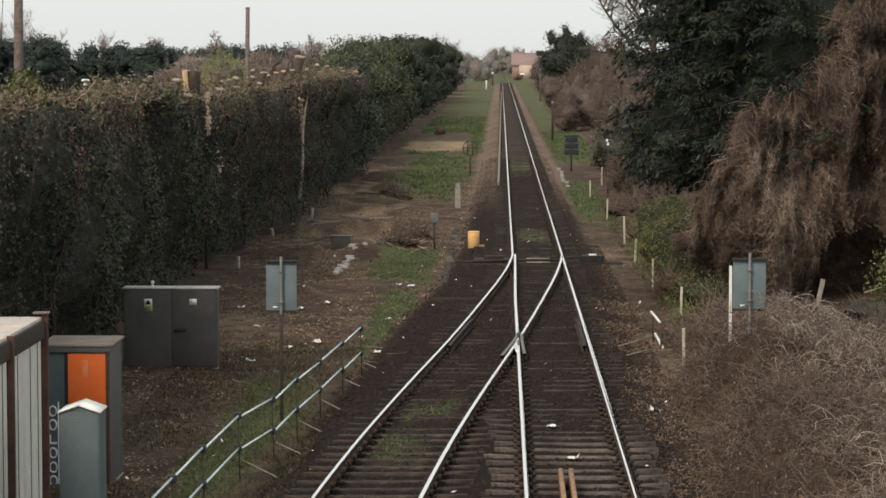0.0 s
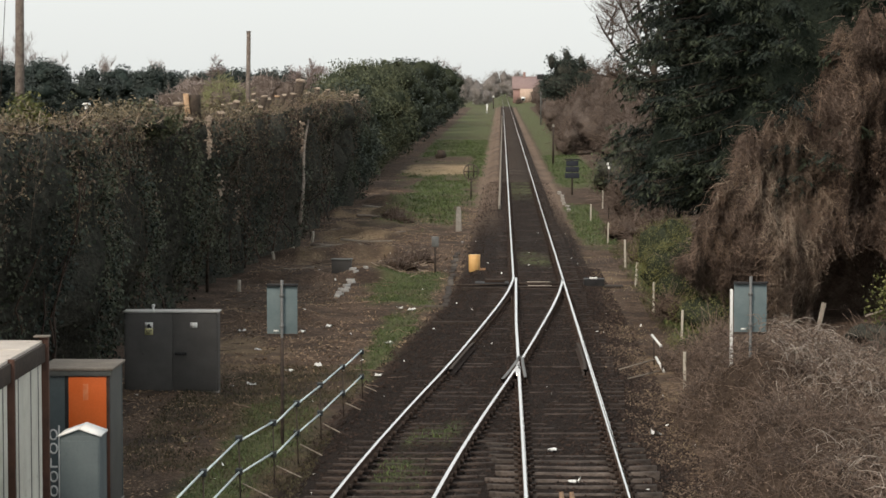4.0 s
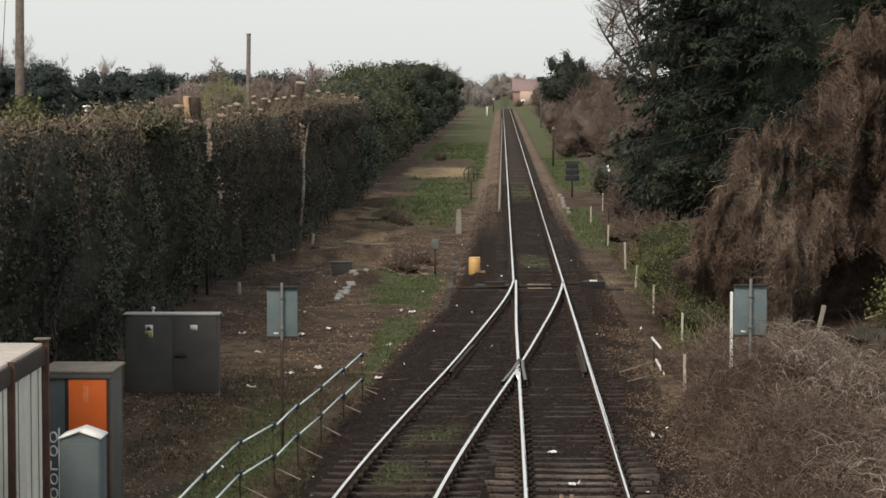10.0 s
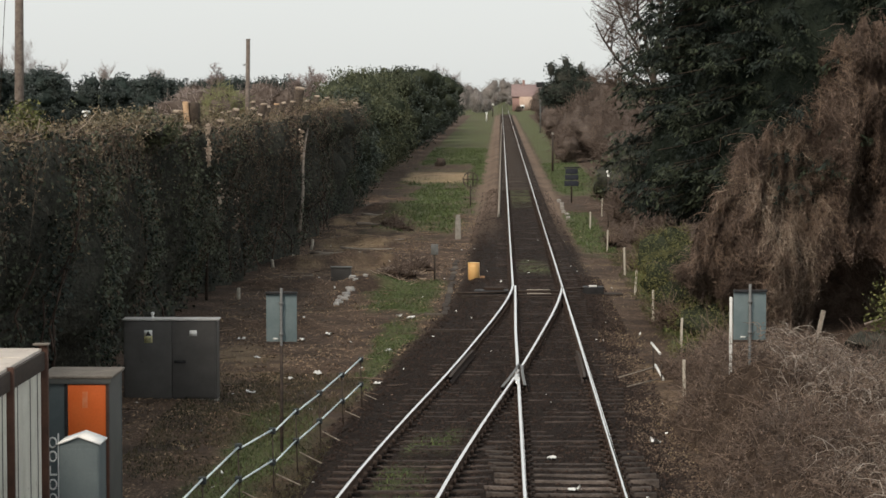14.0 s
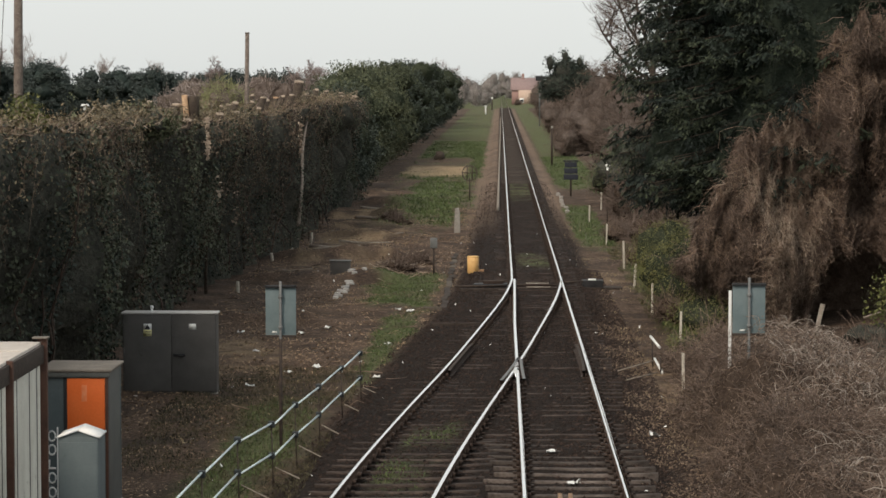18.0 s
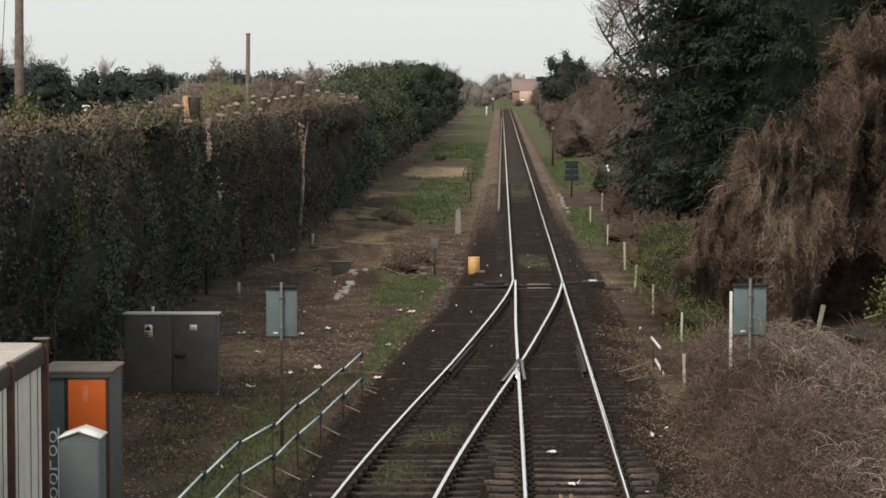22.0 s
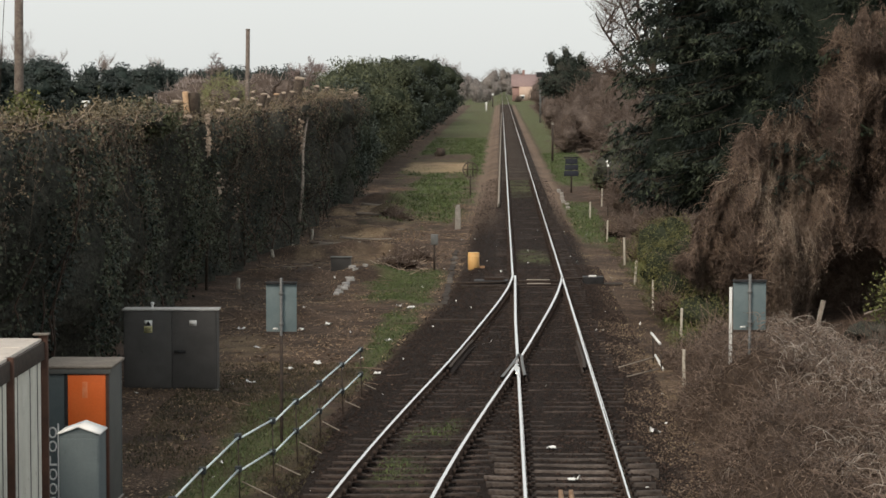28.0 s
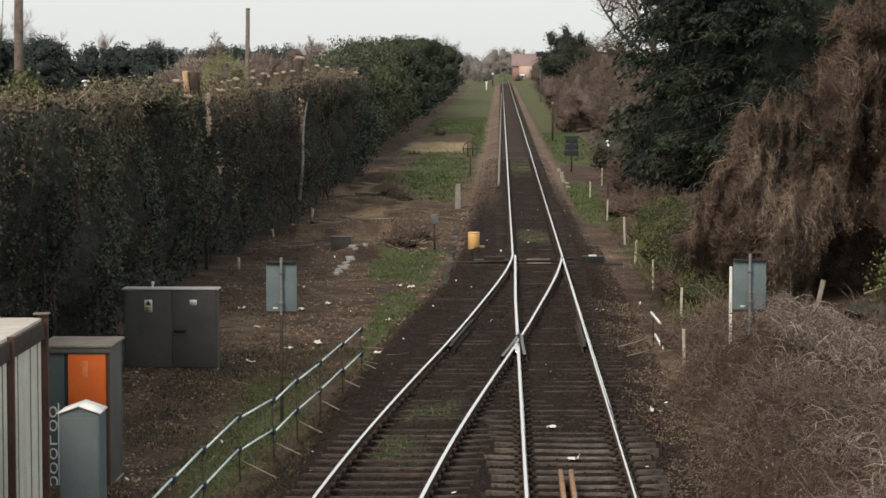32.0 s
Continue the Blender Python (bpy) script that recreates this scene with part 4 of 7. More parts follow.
def back_sign(x, y, zb, w, h, bottom, pole_top, label, pole_mat, side_post=False):
    b = thing("line_sign", x, y, zb, label=label, category="sign", group="signs seen from behind")
    brd = box("board", -w / 2, w / 2, 0.05, 0.07, bottom, bottom + h, M_BOARDBACK, b, "grey-blue back of the board", c=0.004)
    box("top_trim", -w / 2 - 0.012, w / 2 + 0.012, 0.0, 0.08, bottom + h - 0.03, bottom + h + 0.01, M_BLACK, brd, "dark top trim", c=0.004)
    box("bottom_trim", -w / 2 - 0.005, w / 2 + 0.005, 0.02, 0.08, bottom - 0.015, bottom + 0.025, M_DARKPOST, brd, "dark bottom trim", c=0.004)
    for z in (0.18, 0.78):
        part("clamp", cyl_arrays(0.042, bottom + h * z - 0.025, bottom + h * z + 0.025, 12, rim=0.004), M_GALV, b, "steel clamp")
    box("sticker", -w * 0.28, -w * 0.12, 0.044, 0.051, bottom + 0.06, bottom + 0.09, M_WHITE, brd, "small white sticker", c=0)
    part("pole", cyl_arrays(0.026, -0.3, pole_top, 14, rim=0.004), M_GALV, b, "grey steel pole", smooth=True)
    part("pole_sleeve", cyl_arrays(0.030, -0.3, pole_mat, 14, rim=0.004), M_DARKPOST, b, "dark rusty lower pole", smooth=True)
    return b


zl = g1(-3.93, 31.3)
back_sign(-3.88, 31.3, zl, 0.54, 0.90, 1.52 - zl, 2.50 - zl, "back of a grey-blue trackside sign on a steel pole", 1.92)
zr = g1(4.37, 31.3)
back_sign(4.39, 31.3, zr, 0.575, 0.90, 1.57 - zr, 2.58 - zr, "back of a grey-blue trackside sign among brambles", 0.4)
wp = thing("white_post", 4.17, 32.2, g1(4.17, 32.2), label="slim white painted post beside a trackside sign", category="post")
part("post", box_arrays(-0.026, 0.026, -0.026, 0.026, -0.3, 2.25 - g1(4.08, 32.2), 0.006), M_WHITE, wp)

# ---- tube handrail ----
hr = thing("handrail", -3.56, 29.0, g1(-3.6, 29.0), label="pale blue-white tube handrail with dark clamps", category="handrail")
HR = [(-2.84, 35.5), (-3.05, 33.6), (-3.27, 31.55), (-3.48, 29.75), (-3.66, 28.05), (-4.02, 26.8), (-4.17, 24.45), (-4.27, 22.7), (-4.36, 21.3), (-4.44, 19.6)]
hb = Vector((-3.6, 29.0, g1(-3.6, 29.0)))
for lvl, mz in ((0.60, 0.0), (0.10, 0.05)):
    for i in range(len(HR) - 1):
        (xa, ya), (xb, yb) = HR[i], HR[i + 1]
        za, zb2 = lvl + 0.02 * math.sin(i * 2.1 + lvl), lvl - 0.03 + 0.02 * math.sin(i * 1.3)
        tube("rail_tube", [Vector((xa, ya, za)) - hb, Vector((xb + (xa - xb) * 0.04, yb + (ya - yb) * 0.04, zb2)) - hb], 0.016, M_TUBE, hr, "", 8)
for i, (xa, ya) in enumerate(HR):
    gz = g1(xa, ya)
    tube("post", [Vector((xa + 0.02, ya, gz - 0.15)) - hb, Vector((xa - 0.01, ya, 0.61)) - hb], 0.011, M_DARKPOST, hr, "dark steel post", 8)
    for lvl in (0.60, 0.10):
        box("clamp", xa - 0.055 - hb.x, xa + 0.045 - hb.x, ya - 0.05 - hb.y, ya + 0.05 - hb.y, lvl - 0.06 - hb.z, lvl + 0.035 - hb.z, M_CLAMP, hr, "dark clamp", c=0.01)
    if i < 8:
        tube("brace", [Vector((xa + 0.05, ya, -0.10)) - hb, Vector((xa + 0.82, ya - 0.3, gz + 0.02)) - hb], 0.011, M_WOODGREY, hr, "thin grey brace", 6)

# remains of a railing on the other side
rr = thing("broken_railing", 3.42, 39.6, g1(3.42, 39.6), label="broken pale railing stubs with thin rods by the ballast", category="railing")
tube("post", [(0, 0, -0.1), (-0.02, 0, 0.62)], 0.018, M_DARKPOST, rr, "dark post", 8)
tube("post", [(0.09, -1.0, -0.1), (0.07, -1.0, 0.35)], 0.018, M_DARKPOST, rr, "dark post", 8)
tube("rail_stub", [(-0.05, 0.1, 0.66), (0.10, -0.5, 0.50)], 0.028, M_WHITE, rr, "white tube stub", 8)
tube("rail_stub", [(0.0, -0.4, 0.24), (0.12, -1.05, 0.02)], 0.028, M_WHITE, rr, "white tube stub", 8)
for k in (0, 1):
    tube("rod", [(0.0, -0.3 - k, 0.18 - 0.1 * k), (-1.05, -1.1 - k * 1.3, 0.02)], 0.014, M_WOODGREY, rr, "thin pale rod", 6)

# ---- small lineside things ----
dm = thing("yellow_drum", -0.88, 58.0, g1(-0.88, 58.0), label="yellow-orange plastic drum standing on the ballast", category="drum")
part("body", cyl_arrays(0.188, -0.03, 0.53, 24, rim=0.02), M_YELLOW, dm, smooth=False)
part("band", cyl_arrays(0.193, 0.38, 0.41, 24, rim=0.005), M_YELLOW, dm)
part("top_rim", cyl_arrays(0.193, 0.50, 0.54, 24, rim=0.01), M_YELLOW, dm)
box("foot_bracket", 0.15, 0.36, -0.05, 0.08, -0.03, 0.10, M_RUSTBAR, dm, "rusty bracket")

gp = thing("concrete_marker", -1.84, 76.4, g1(-1.84, 76.4), label="pale grey concrete marker post in the grass", category="marker post")
V, Q = box_arrays(-0.12, 0.12, -0.10, 0.10, -0.1, 0.92, 0.02)
V[:, :2] *= (1.08 - 0.22 * np.clip(V[:, 2:3], 0, 1.2) / 1.2)
part("shaft", (V, Q), M_CONC, gp)
box("top_plate", -0.09, 0.09, -0.07, 0.07, 0.915, 1.06, M_CONC, gp, c=0.02)

bp = thing("lineside_box", -2.22, 59.5, g1(-2.22, 59.5), label="small grey box on a thin steel post", category="junction box")
tube("post", [(0, 0, -0.2), (0, 0, 0.95)], 0.035, M_DARKPOST, bp, "dark post", 10)
box("box", -0.12, 0.12, -0.08, 0.08, 0.88, 1.22, M_GALV, bp, "grey box", c=0.015)

ds = thing("round_sign", -1.66, 97.0, g1(-1.66, 97.0), label="round open frame sign with dark bars on a post", category="sign")
tube("post", [(0, 0, -0.2), (0, 0, 1.25)], 0.04, M_DARKPOST, ds, "dark post", 10)
a = np.linspace(0, 2 * np.pi, 25)
rimp = np.stack([0.40 * np.cos(a), np.zeros(25), 1.50 + 0.40 * np.sin(a)], 1)
part("rim", strand_arrays(rimp[None], 0.035, 0.035, 8), M_KERB, ds, "weathered rim")
for xb in (-0.14, 0.14):
    tube("bar", [(xb, 0, 1.50 - 0.36), (xb, 0, 1.50 + 0.36)], 0.035, M_DARKPOST, ds, "dark upright bar", 6)
tube("bar", [(-0.38, 0, 1.52), (0.38, 0, 1.52)], 0.03, M_DARKPOST, ds, "dark cross bar", 6)

for dy, (xx, y2, hh) in enumerate(((3.93, 99.0, 1.95),)):
    nb = thing("notice_board", xx, y2, g1(xx, y2), label="dark navy slatted notice board on a post", category="notice board")
    tube("post", [(0, 0.06, -0.2), (0, 0.06, hh)], 0.05, M_DARKPOST, nb, "dark post", 8)
    for i in range(3):
        box("board", -0.40 + 0.03 * i, 0.40 - 0.03 * i, -0.03, 0.03, 0.92 + 0.34 * i, 1.22 + 0.34 * i, M_NAVY, nb, c=0.01)
    box("cap", -0.42, 0.42, -0.05, 0.05, 1.92, 2.0, M_BLACK, nb, "black top rail", c=0.01)
pr = thing("marker_post", 3.89, 134, g1(3.89, 134), label="dark lineside post with pale top", category="post")
tube("post", [(0, 0, -0.2), (0, 0, 2.8)], 0.08, M_DARKPOST, pr, "dark post", 8)
part("cap", cyl_arrays(0.09, 2.8, 2.98, 10, rim=0.02), M_CONC, pr, "pale cap")
bt = thing("lamp_post", 4.82, 80, g1(4.82, 80), label="short post with white cap among the bushes", category="post")
tube("post", [(0, 0, -0.2), (0, 0, 2.5)], 0.03, M_DARKPOST, bt, "", 8)
part("cap", merge(cyl_arrays(0.11, 2.58, 2.68, 12, r1=0.08, rim=0.02), cyl_arrays(0.045, 2.4, 2.6, 8)), M_WHITE, bt, "white cap")
# distant signal posts
for xx, y2, hh in ((-2.85, 350, 1.5), (-1.85, 405, 2.6)):
    sp = thing("signal_post", xx, y2, g1(xx, y2) - 0.1, label="distant slim signal post beside the line", category="signal")
    tube("post", [(0, 0, -0.2), (0, 0, hh)], 0.13, M_WHITE if xx < -2 else M_DARKPOST, sp, "post", 8)
    box("head", -0.20, 0.20, -0.1, 0.1, hh, hh + 0.4, M_WHITE, sp, "pale head", c=0.03)

# colour-light signal seen from behind above the thicket
sg = thing("signal_post", 5.5, 250, g1(5.5, 250), label="dark signal head on a grey post above the thicket", category="signal")
tube("post", [(0, 0, -0.3), (0, 0, 6.6 - g1(5.5, 250))], 0.09, M_GALV, sg, "grey post", 10)
hd = box("head", -0.55, 0.55, -0.12, 0.12, 6.15 - g1(5.5, 250), 6.85 - g1(5.5, 250), M_BLACK, sg, "dark signal head", c=0.05)
box("hood", -0.35, 0.35, 0.12, 0.40, 6.5 - g1(5.5, 250), 6.7 - g1(5.5, 250), M_BLACK, hd, c=0.03)
for xr in (-0.25, 0.25):
    tube("ladder_rail", [(xr * 0.6 + 0.35, -0.25, -0.2), (xr * 0.6 + 0.35, -0.25, 6.0)], 0.02, M_GALV, sg, "thin ladder rail", 6)

# cable trough lids along the cess
tr = thing("cable_trough", -1.62, 60, g1(-1.62, 60), label="concrete cable trough lids along the edge of the ballast", category="cable trough")
for i in range(18):
    yy = 50.6 + i * 0.92
    xx = -1.60 - 0.004 * (yy - 50) + 0.03 * math.sin(i * 2.3)
    zt = g1(xx, yy)
    b = box("trough_lid", -0.09, 0.09, -0.42, 0.42, -0.12, 0.02, M_KERB if i in (6, 7, 12, 14, 15) else M_SLEEPER_FAR, tr, c=0.012)
    b.matrix_basis = pose(xx + 1.62, yy - 60, zt + 0.02 - g1(-1.62, 60), 0, 2.5 * math.sin(i * 1.7), 2.5 * math.sin(i * 3.1))
tk = thing("timber_kerb", -1.75, 49.7, g1(-1.75, 49.7), label="weathered timber edging beside the trough", category="edging")
box("plank", -0.40, 0.12, -0.05, 0.05, -0.1, 0.10, M_KERB, tk, c=0.01)
bx = thing("black_crate", -5.38, 59.8, g1(-5.38, 59.8), label="dark plastic crate lying on the cleared ground", category="crate")
for x0, x1, y0, y1 in ((-0.33, 0.33, -0.22, -0.18), (-0.33, 0.33, 0.18, 0.22), (-0.33, -0.29, -0.18, 0.18), (0.29, 0.33, -0.18, 0.18)):
    box("side", x0, x1, y0, y1, -0.02, 0.43, M_CAB, bx, c=0.006)
box("rim", -0.36, 0.36, -0.25, 0.25, 0.425, 0.46, M_CABSIDE, bx, "grey rim", c=0.006)
# trail of pale rubble
for i in range(13):
    xx, yy = -4.92 + 0.012 * i + 0.07 * math.sin(i * 2.7) + (0.30 if i == 12 else 0), 53.0 + i * 0.46 - (0.6 if i == 12 else 0)
    sx, sy = 0.08 + 0.05 * abs(math.sin(i * 1.9)), 0.07 + 0.03 * math.cos(i * 2.3)
    V, Q = box_arrays(-sx, sx, -sy, sy, -0.05, 0.07, 0.02)
    V[:, :2] *= 1 + 0.12 * np.sin(V[:, 1:2] * 17 + i)
    st = new("rubble_stone", np_mesh("rubble_stone", V, Q, M_CABTOP))
    st.matrix_basis = pose(xx, yy, g1(xx, yy), 0, 0, i * 40)
    tagged(st, "pale broken concrete lump on the soil", "rubble", "trail of rubble")

# fence posts on the bank
for i, (xx, yy, h, lean) in enumerate(((4.14, 69.2, 0.85, 1), (4.23, 60.6, 0.95, -1), (4.16, 55.0, 0.75, 2), (4.20, 48.9, 0.85, 0), (4.33, 42.6, 0.85, 1), (3.79, 36.6, 0.80, -1), (4.02, 80, 0.8, 2), (5.0, 88, 0.9, -2))):
    f = thing("fence_post", xx, yy, g1(xx, yy), label="slim weathered fence post on the grassy bank", category="fence post", group="fence posts on the bank")
    part("post", box_arrays(-0.028, 0.028, -0.028, 0.028, -0.2, h, 0.006), M_WOODPALE, f)
    f.matrix_basis = pose(xx, yy, g1(xx, yy), lean, lean * 1.3, 20 * i)
lp = thing("leaning_post", 7.55, 41.6, g1(7.55, 41.6), label="pale wooden post leaning by the thicket", category="post")
part("post", box_arrays(-0.05, 0.05, -0.04, 0.04, -0.2, 0.93 - g1(7.24, 41.03), 0.014), M_WOODGREY, lp)
lp.matrix_basis = pose(7.21, 41.03, g1(7.24, 41.03), 0, 13, 8)
bc = thing("blue_tarpaulin", 6.2, 26.6, g1(6.2, 26.6) + 0.1, label="dark blue plastic sheet half buried in brambles", category="tarpaulin")
V, Q = box_arrays(-0.5, 0.5, -0.35, 0.35, 0, 0.5, 0.09)
V[:, 2] += 0.08 * np.sin(V[:, 0] * 7) * np.cos(V[:, 1] * 6)
part("sheet", (V, Q), M_NAVY, bc)

# poles behind the hedge
for xx, yy, top, r, lab in ((-16.28, 60, 12.0, 0.155, "stout grey-brown telegraph pole behind the hedge"), (-12.84, 90, 8.45, 0.12, "thin brown timber pole behind the hedge")):
    pz = g1(xx, yy)
    p0 = thing("telegraph_pole", xx, yy, pz, label=lab, category="pole")
    tube("shaft", [(0, 0, -0.4), (0, 0, (top - pz) * 0.5), (0.06, 0, top - pz)], r * 1.15, M_POLE, p0, "", 14, r1=r * 0.85)
    if top < 10:
        part("cap", cyl_arrays(r, top - pz - 0.02, top - pz + 0.06, 12, rim=0.02, cx=0.06), M_POLE, p0, "dark cap")
    else:
        tube("stay_wire", [(-0.3, 0, top - pz - 0.5), (-0.75, 0, 4.0)], 0.012, M_DARKPOST, p0, "thin stay wire", 5)
vb = thing("vent_cowl", -23.6, 101, g1(-23.6, 101), label="white roof cowl on a thin mast beyond the hedge", category="cowl")
tube("mast", [(0, 0, -0.2), (0, 0, 4.6)], 0.07, M_DARKPOST, vb, "", 8)
part("cap", merge(cyl_arrays(0.26, 4.78, 4.9, 12, r1=0.20, rim=0.02), cyl_arrays(0.12, 4.55, 4.8, 8)), M_WHITE, vb, "white cap")


# ---- plants ----
def blob_arrays(c, r, rng, seg=14, rough=0.18):
    """An uneven lump."""
    th = np.linspace(0.001, np.pi - 0.001, seg // 2 + 1)
    ph = np.arange(seg) * 2 * np.pi / seg
    T, P = np.meshgrid(th, ph, indexing="ij")
    f = 1 + rough * rng.uniform(-1, 1, T.shape)
    V = np.stack([np.sin(T) * np.cos(P) * f * r[0] + c[0], np.sin(T) * np.sin(P) * f * r[1] + c[1], np.cos(T) * f * r[2] + c[2]], -1).reshape(-1, 3)
    n = seg
    Q = np.array([(i * n + j, (i + 1) * n + j, (i + 1) * n + (j + 1) % n, i * n + (j + 1) % n) for i in range(len(th) - 1) for j in range(n)])
    return V, Q


def shell(rng, c, r, n, inner=0.75, outer=1.08):
    """Points through the outer part of a lump."""
    d = rng.normal(size=(n, 3))
    d /= np.linalg.norm(d, axis=1)[:, None]
    return np.array(c) + d * np.array(r) * rng.uniform(inner, outer, (n, 1)), d


def clumped(rng, c, r, clumps, per, spread):
    """Leaf places in small tufts over a lump, for an uneven outline."""
    P, d = shell(rng, c, r, clumps, 0.84, 1.02)
    d = d / np.array(r)
    d /= np.linalg.norm(d, axis=1)[:, None]
    return (P[:, None] + np.clip(rng.normal(size=(clumps, per, 3)), -1.5, 1.5) * spread).reshape(-1, 3), np.repeat(d, per, axis=0)


def bush(name, x, y, blobs, leaf, size, count, label, category="bush", trunk=0.0, core=None, seed=0, group="", spread=0.25, per=14, aspect=0.55, turn=0.7, fill=0.84):
    """A leafy bush or crown of lumps (dx, dy, z, rx, ry, rz) over its foot."""
    rng = np.random.default_rng(seed)
    z = g1(x, y)
    b = thing(name, x, y, z, label=label, category=category, group=group)
    if trunk:
        top = max(q[2] for q in blobs)
        tube("trunk", [(0, 0, -0.3), (0.05, 0.02, top * 0.5), (0.1, 0, top)], trunk, M_BARK, b, "", 9, r1=trunk * 0.5)
    if core is not False:
        part("inner_growth", merge(*[blob_arrays(q[:3], np.array(q[3:]) * fill, rng, rough=0.24) for q in blobs]), core or M_CORE, b, "inner growth coloured dark for shade")
    area = np.array([q[3] * q[5] + q[4] * q[5] + q[3] * q[4] for q in blobs])
    pairs = [clumped(rng, q[:3], q[3:], max(3, int(count * a / area.sum() / per)), per, spread) for q, a in zip(blobs, area)]
    P, D = np.concatenate([q[0] for q in pairs]), np.concatenate([q[1] for q in pairs])
    up = P[:, 2] > 0.02
    part("crown", leaf_arrays(P[up], rng, size, aspect, face=D[up], turn=turn), leaf, b, kind="stuff")
    return b


# the trimmed ivy hedge
rh = np.random.default_rng(21)
HY0, HY1 = 20.0, 94.0


def hedge_front(y):
    return np.interp(y, (20, 45, 60, 72, 92, 112), (-8.55, -8.75, -8.45, -7.85, -7.75, -7.2))


def hedge_top(y):
    return np.interp(y, (20, 30.3, 34.4, 40, 44, 48, 57, 79, 95, 112), (5.4, 5.28, 5.18, 5.12, 5.12, 4.9, 4.85, 5.25, 5.1, 5.0))


def hedge_gap(y, z):
    """1 in the narrow dark clefts between the overgrown trunks."""
    yy = y + 1.1 * vn(y * 0.3, z, 1.6, 35)
    r = np.abs(vn(yy, z * 0.16, 1.15, 33) - 0.5) * 2
    return np.clip(1.25 - r / 0.34, 0, 1) * np.clip((4.9 - z) / 1.0, 0, 1) * (0.55 + 0.6 * vn(y, z, 1.9, 36))


def hedge_x(y, z):
    lump = vn(y, z * 0.7, 1.5, 31) * 1.7 - 0.28 + vn(y, z, 0.5, 32) * 0.35 + 0.4 * vn(y, z * 0.3, 2.6, 34) - 0.30
    slope = np.interp(z, (0, 1.0, 2.5, 4.2, 5.4), (-0.30, -0.32, -0.12, 0.22, -0.15))
    return hedge_front(y) + slope + lump - 0.50 - 1.7 * hedge_gap(y, z)


hedge = thing("ivy_hedge", -9.4, 50, g1(-9.4, 50), label="tall trimmed hedge of dark ivy and brown dead stems", category="hedge")
HO = np.array([-9.4, 50, g1(-9.4, 50)])
ys, zs = np.linspace(HY0, HY1, 420), np.linspace(-0.4, 1.0, 16)
Yg, Tg = np.meshgrid(ys, zs)
Zg = np.where(Tg < 0, -0.5, Tg * hedge_top(Yg))
Xg = hedge_x(Yg, Zg) - 0.35
face = np.stack([Xg, Yg, Zg - 0.15], -1)
topb = face[-1].copy()
topb[:, 0] -= 1.3
topb[:, 2] -= 0.5
backb = topb.copy()
backb[:, 2] = -0.6
grid = np.concatenate([face, topb[None], backb[None]])
m_, n_ = grid.shape[:2]
gi = (np.arange(m_ - 1)[:, None] * n_ + np.arange(n_ - 1)[None]).ravel()
part("inner_growth", (grid.reshape(-1, 3) - HO, np.stack([gi, gi + 1, gi + n_ + 1, gi + n_], 1)), M_CORE, hedge, "inner growth coloured dark for shade")


def hedge_points(n, z0=0.0, z1=1.0, near=0.65):
    y = np.where(rh.random(n) < near, rh.uniform(HY0, 62, n), rh.uniform(62, HY1, n))
    z = rh.uniform(z0, z1, n) * hedge_top(y)
    return np.stack([hedge_x(y, z) + rh.normal(size=n) * 0.10 - 0.05, y, z], 1)


P = hedge_points(120000)
patchy = vn(P[:, 1], P[:, 2] * 0.5, 1.7, 41) * 0.6 + vn(P[:, 1], P[:, 2], 0.6, 42) * 0.4
dark_gap = rh.random(len(P)) < 0.97 * hedge_gap(P[:, 1], P[:, 2])
P, patchy = P[~dark_gap], patchy[~dark_gap]
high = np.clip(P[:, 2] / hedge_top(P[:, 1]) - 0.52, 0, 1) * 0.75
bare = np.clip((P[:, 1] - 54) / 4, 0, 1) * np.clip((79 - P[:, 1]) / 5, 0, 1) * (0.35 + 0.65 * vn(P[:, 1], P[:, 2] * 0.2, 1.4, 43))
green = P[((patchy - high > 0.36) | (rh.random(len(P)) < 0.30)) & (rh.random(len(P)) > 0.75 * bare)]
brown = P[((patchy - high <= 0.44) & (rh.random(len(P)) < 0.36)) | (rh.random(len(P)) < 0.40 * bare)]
part("ivy", leaf_arrays(green - HO, rh, 0.088, 0.7, face=(1.0, -0.25, 0.35), turn=0.8), L_IVY, hedge, "dark ivy leaves", kind="stuff")
part("dead_leaf", leaf_arrays(brown - HO, rh, 0.10, 0.40, lean=(0, 0, -0.7)), L_HEDGEBROWN, hedge, "brown dead leaves", kind="stuff")
n = 40000
y = np.where(rh.random(n) < 0.65, rh.uniform(HY0, 62, n), rh.uniform(62, HY1, n))
back = rh.uniform(-0.2, 1.5, n)
x = hedge_front(y) - back
z = hedge_top(y) + rh.normal(size=n) * 0.12 + 0.9 * (vn(x, y, 0.8, 51) - 0.5) + 0.35 * (vn(x, y, 3.1, 52) - 0.5) - 0.28 * np.clip(back, 0, 2) ** 1.3
part("trimmed_top", leaf_arrays(np.stack([x, y, z], 1) - HO, rh, 0.078, 0.45), L_TOPLEAF, hedge, "trimmed top in a sunlit leaf colour", kind="stuff")
# pale specks that stand for leaf glints on the upper face
n = 16000
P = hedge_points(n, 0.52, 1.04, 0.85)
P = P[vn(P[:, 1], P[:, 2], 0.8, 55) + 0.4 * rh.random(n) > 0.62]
part("pale_leaf", leaf_arrays(P - HO + np.array([0.08, 0, 0]), rh, 0.06, 0.5), L_TOPLEAF, hedge, "pale leaves standing for glints high on the face", kind="stuff")
# trunks and thick ivy stems climbing the face
n = 64
y = np.where(rh.random(n) < 0.4, rh.uniform(52, 80, n), rh.uniform(HY0 + 2, HY1, n))
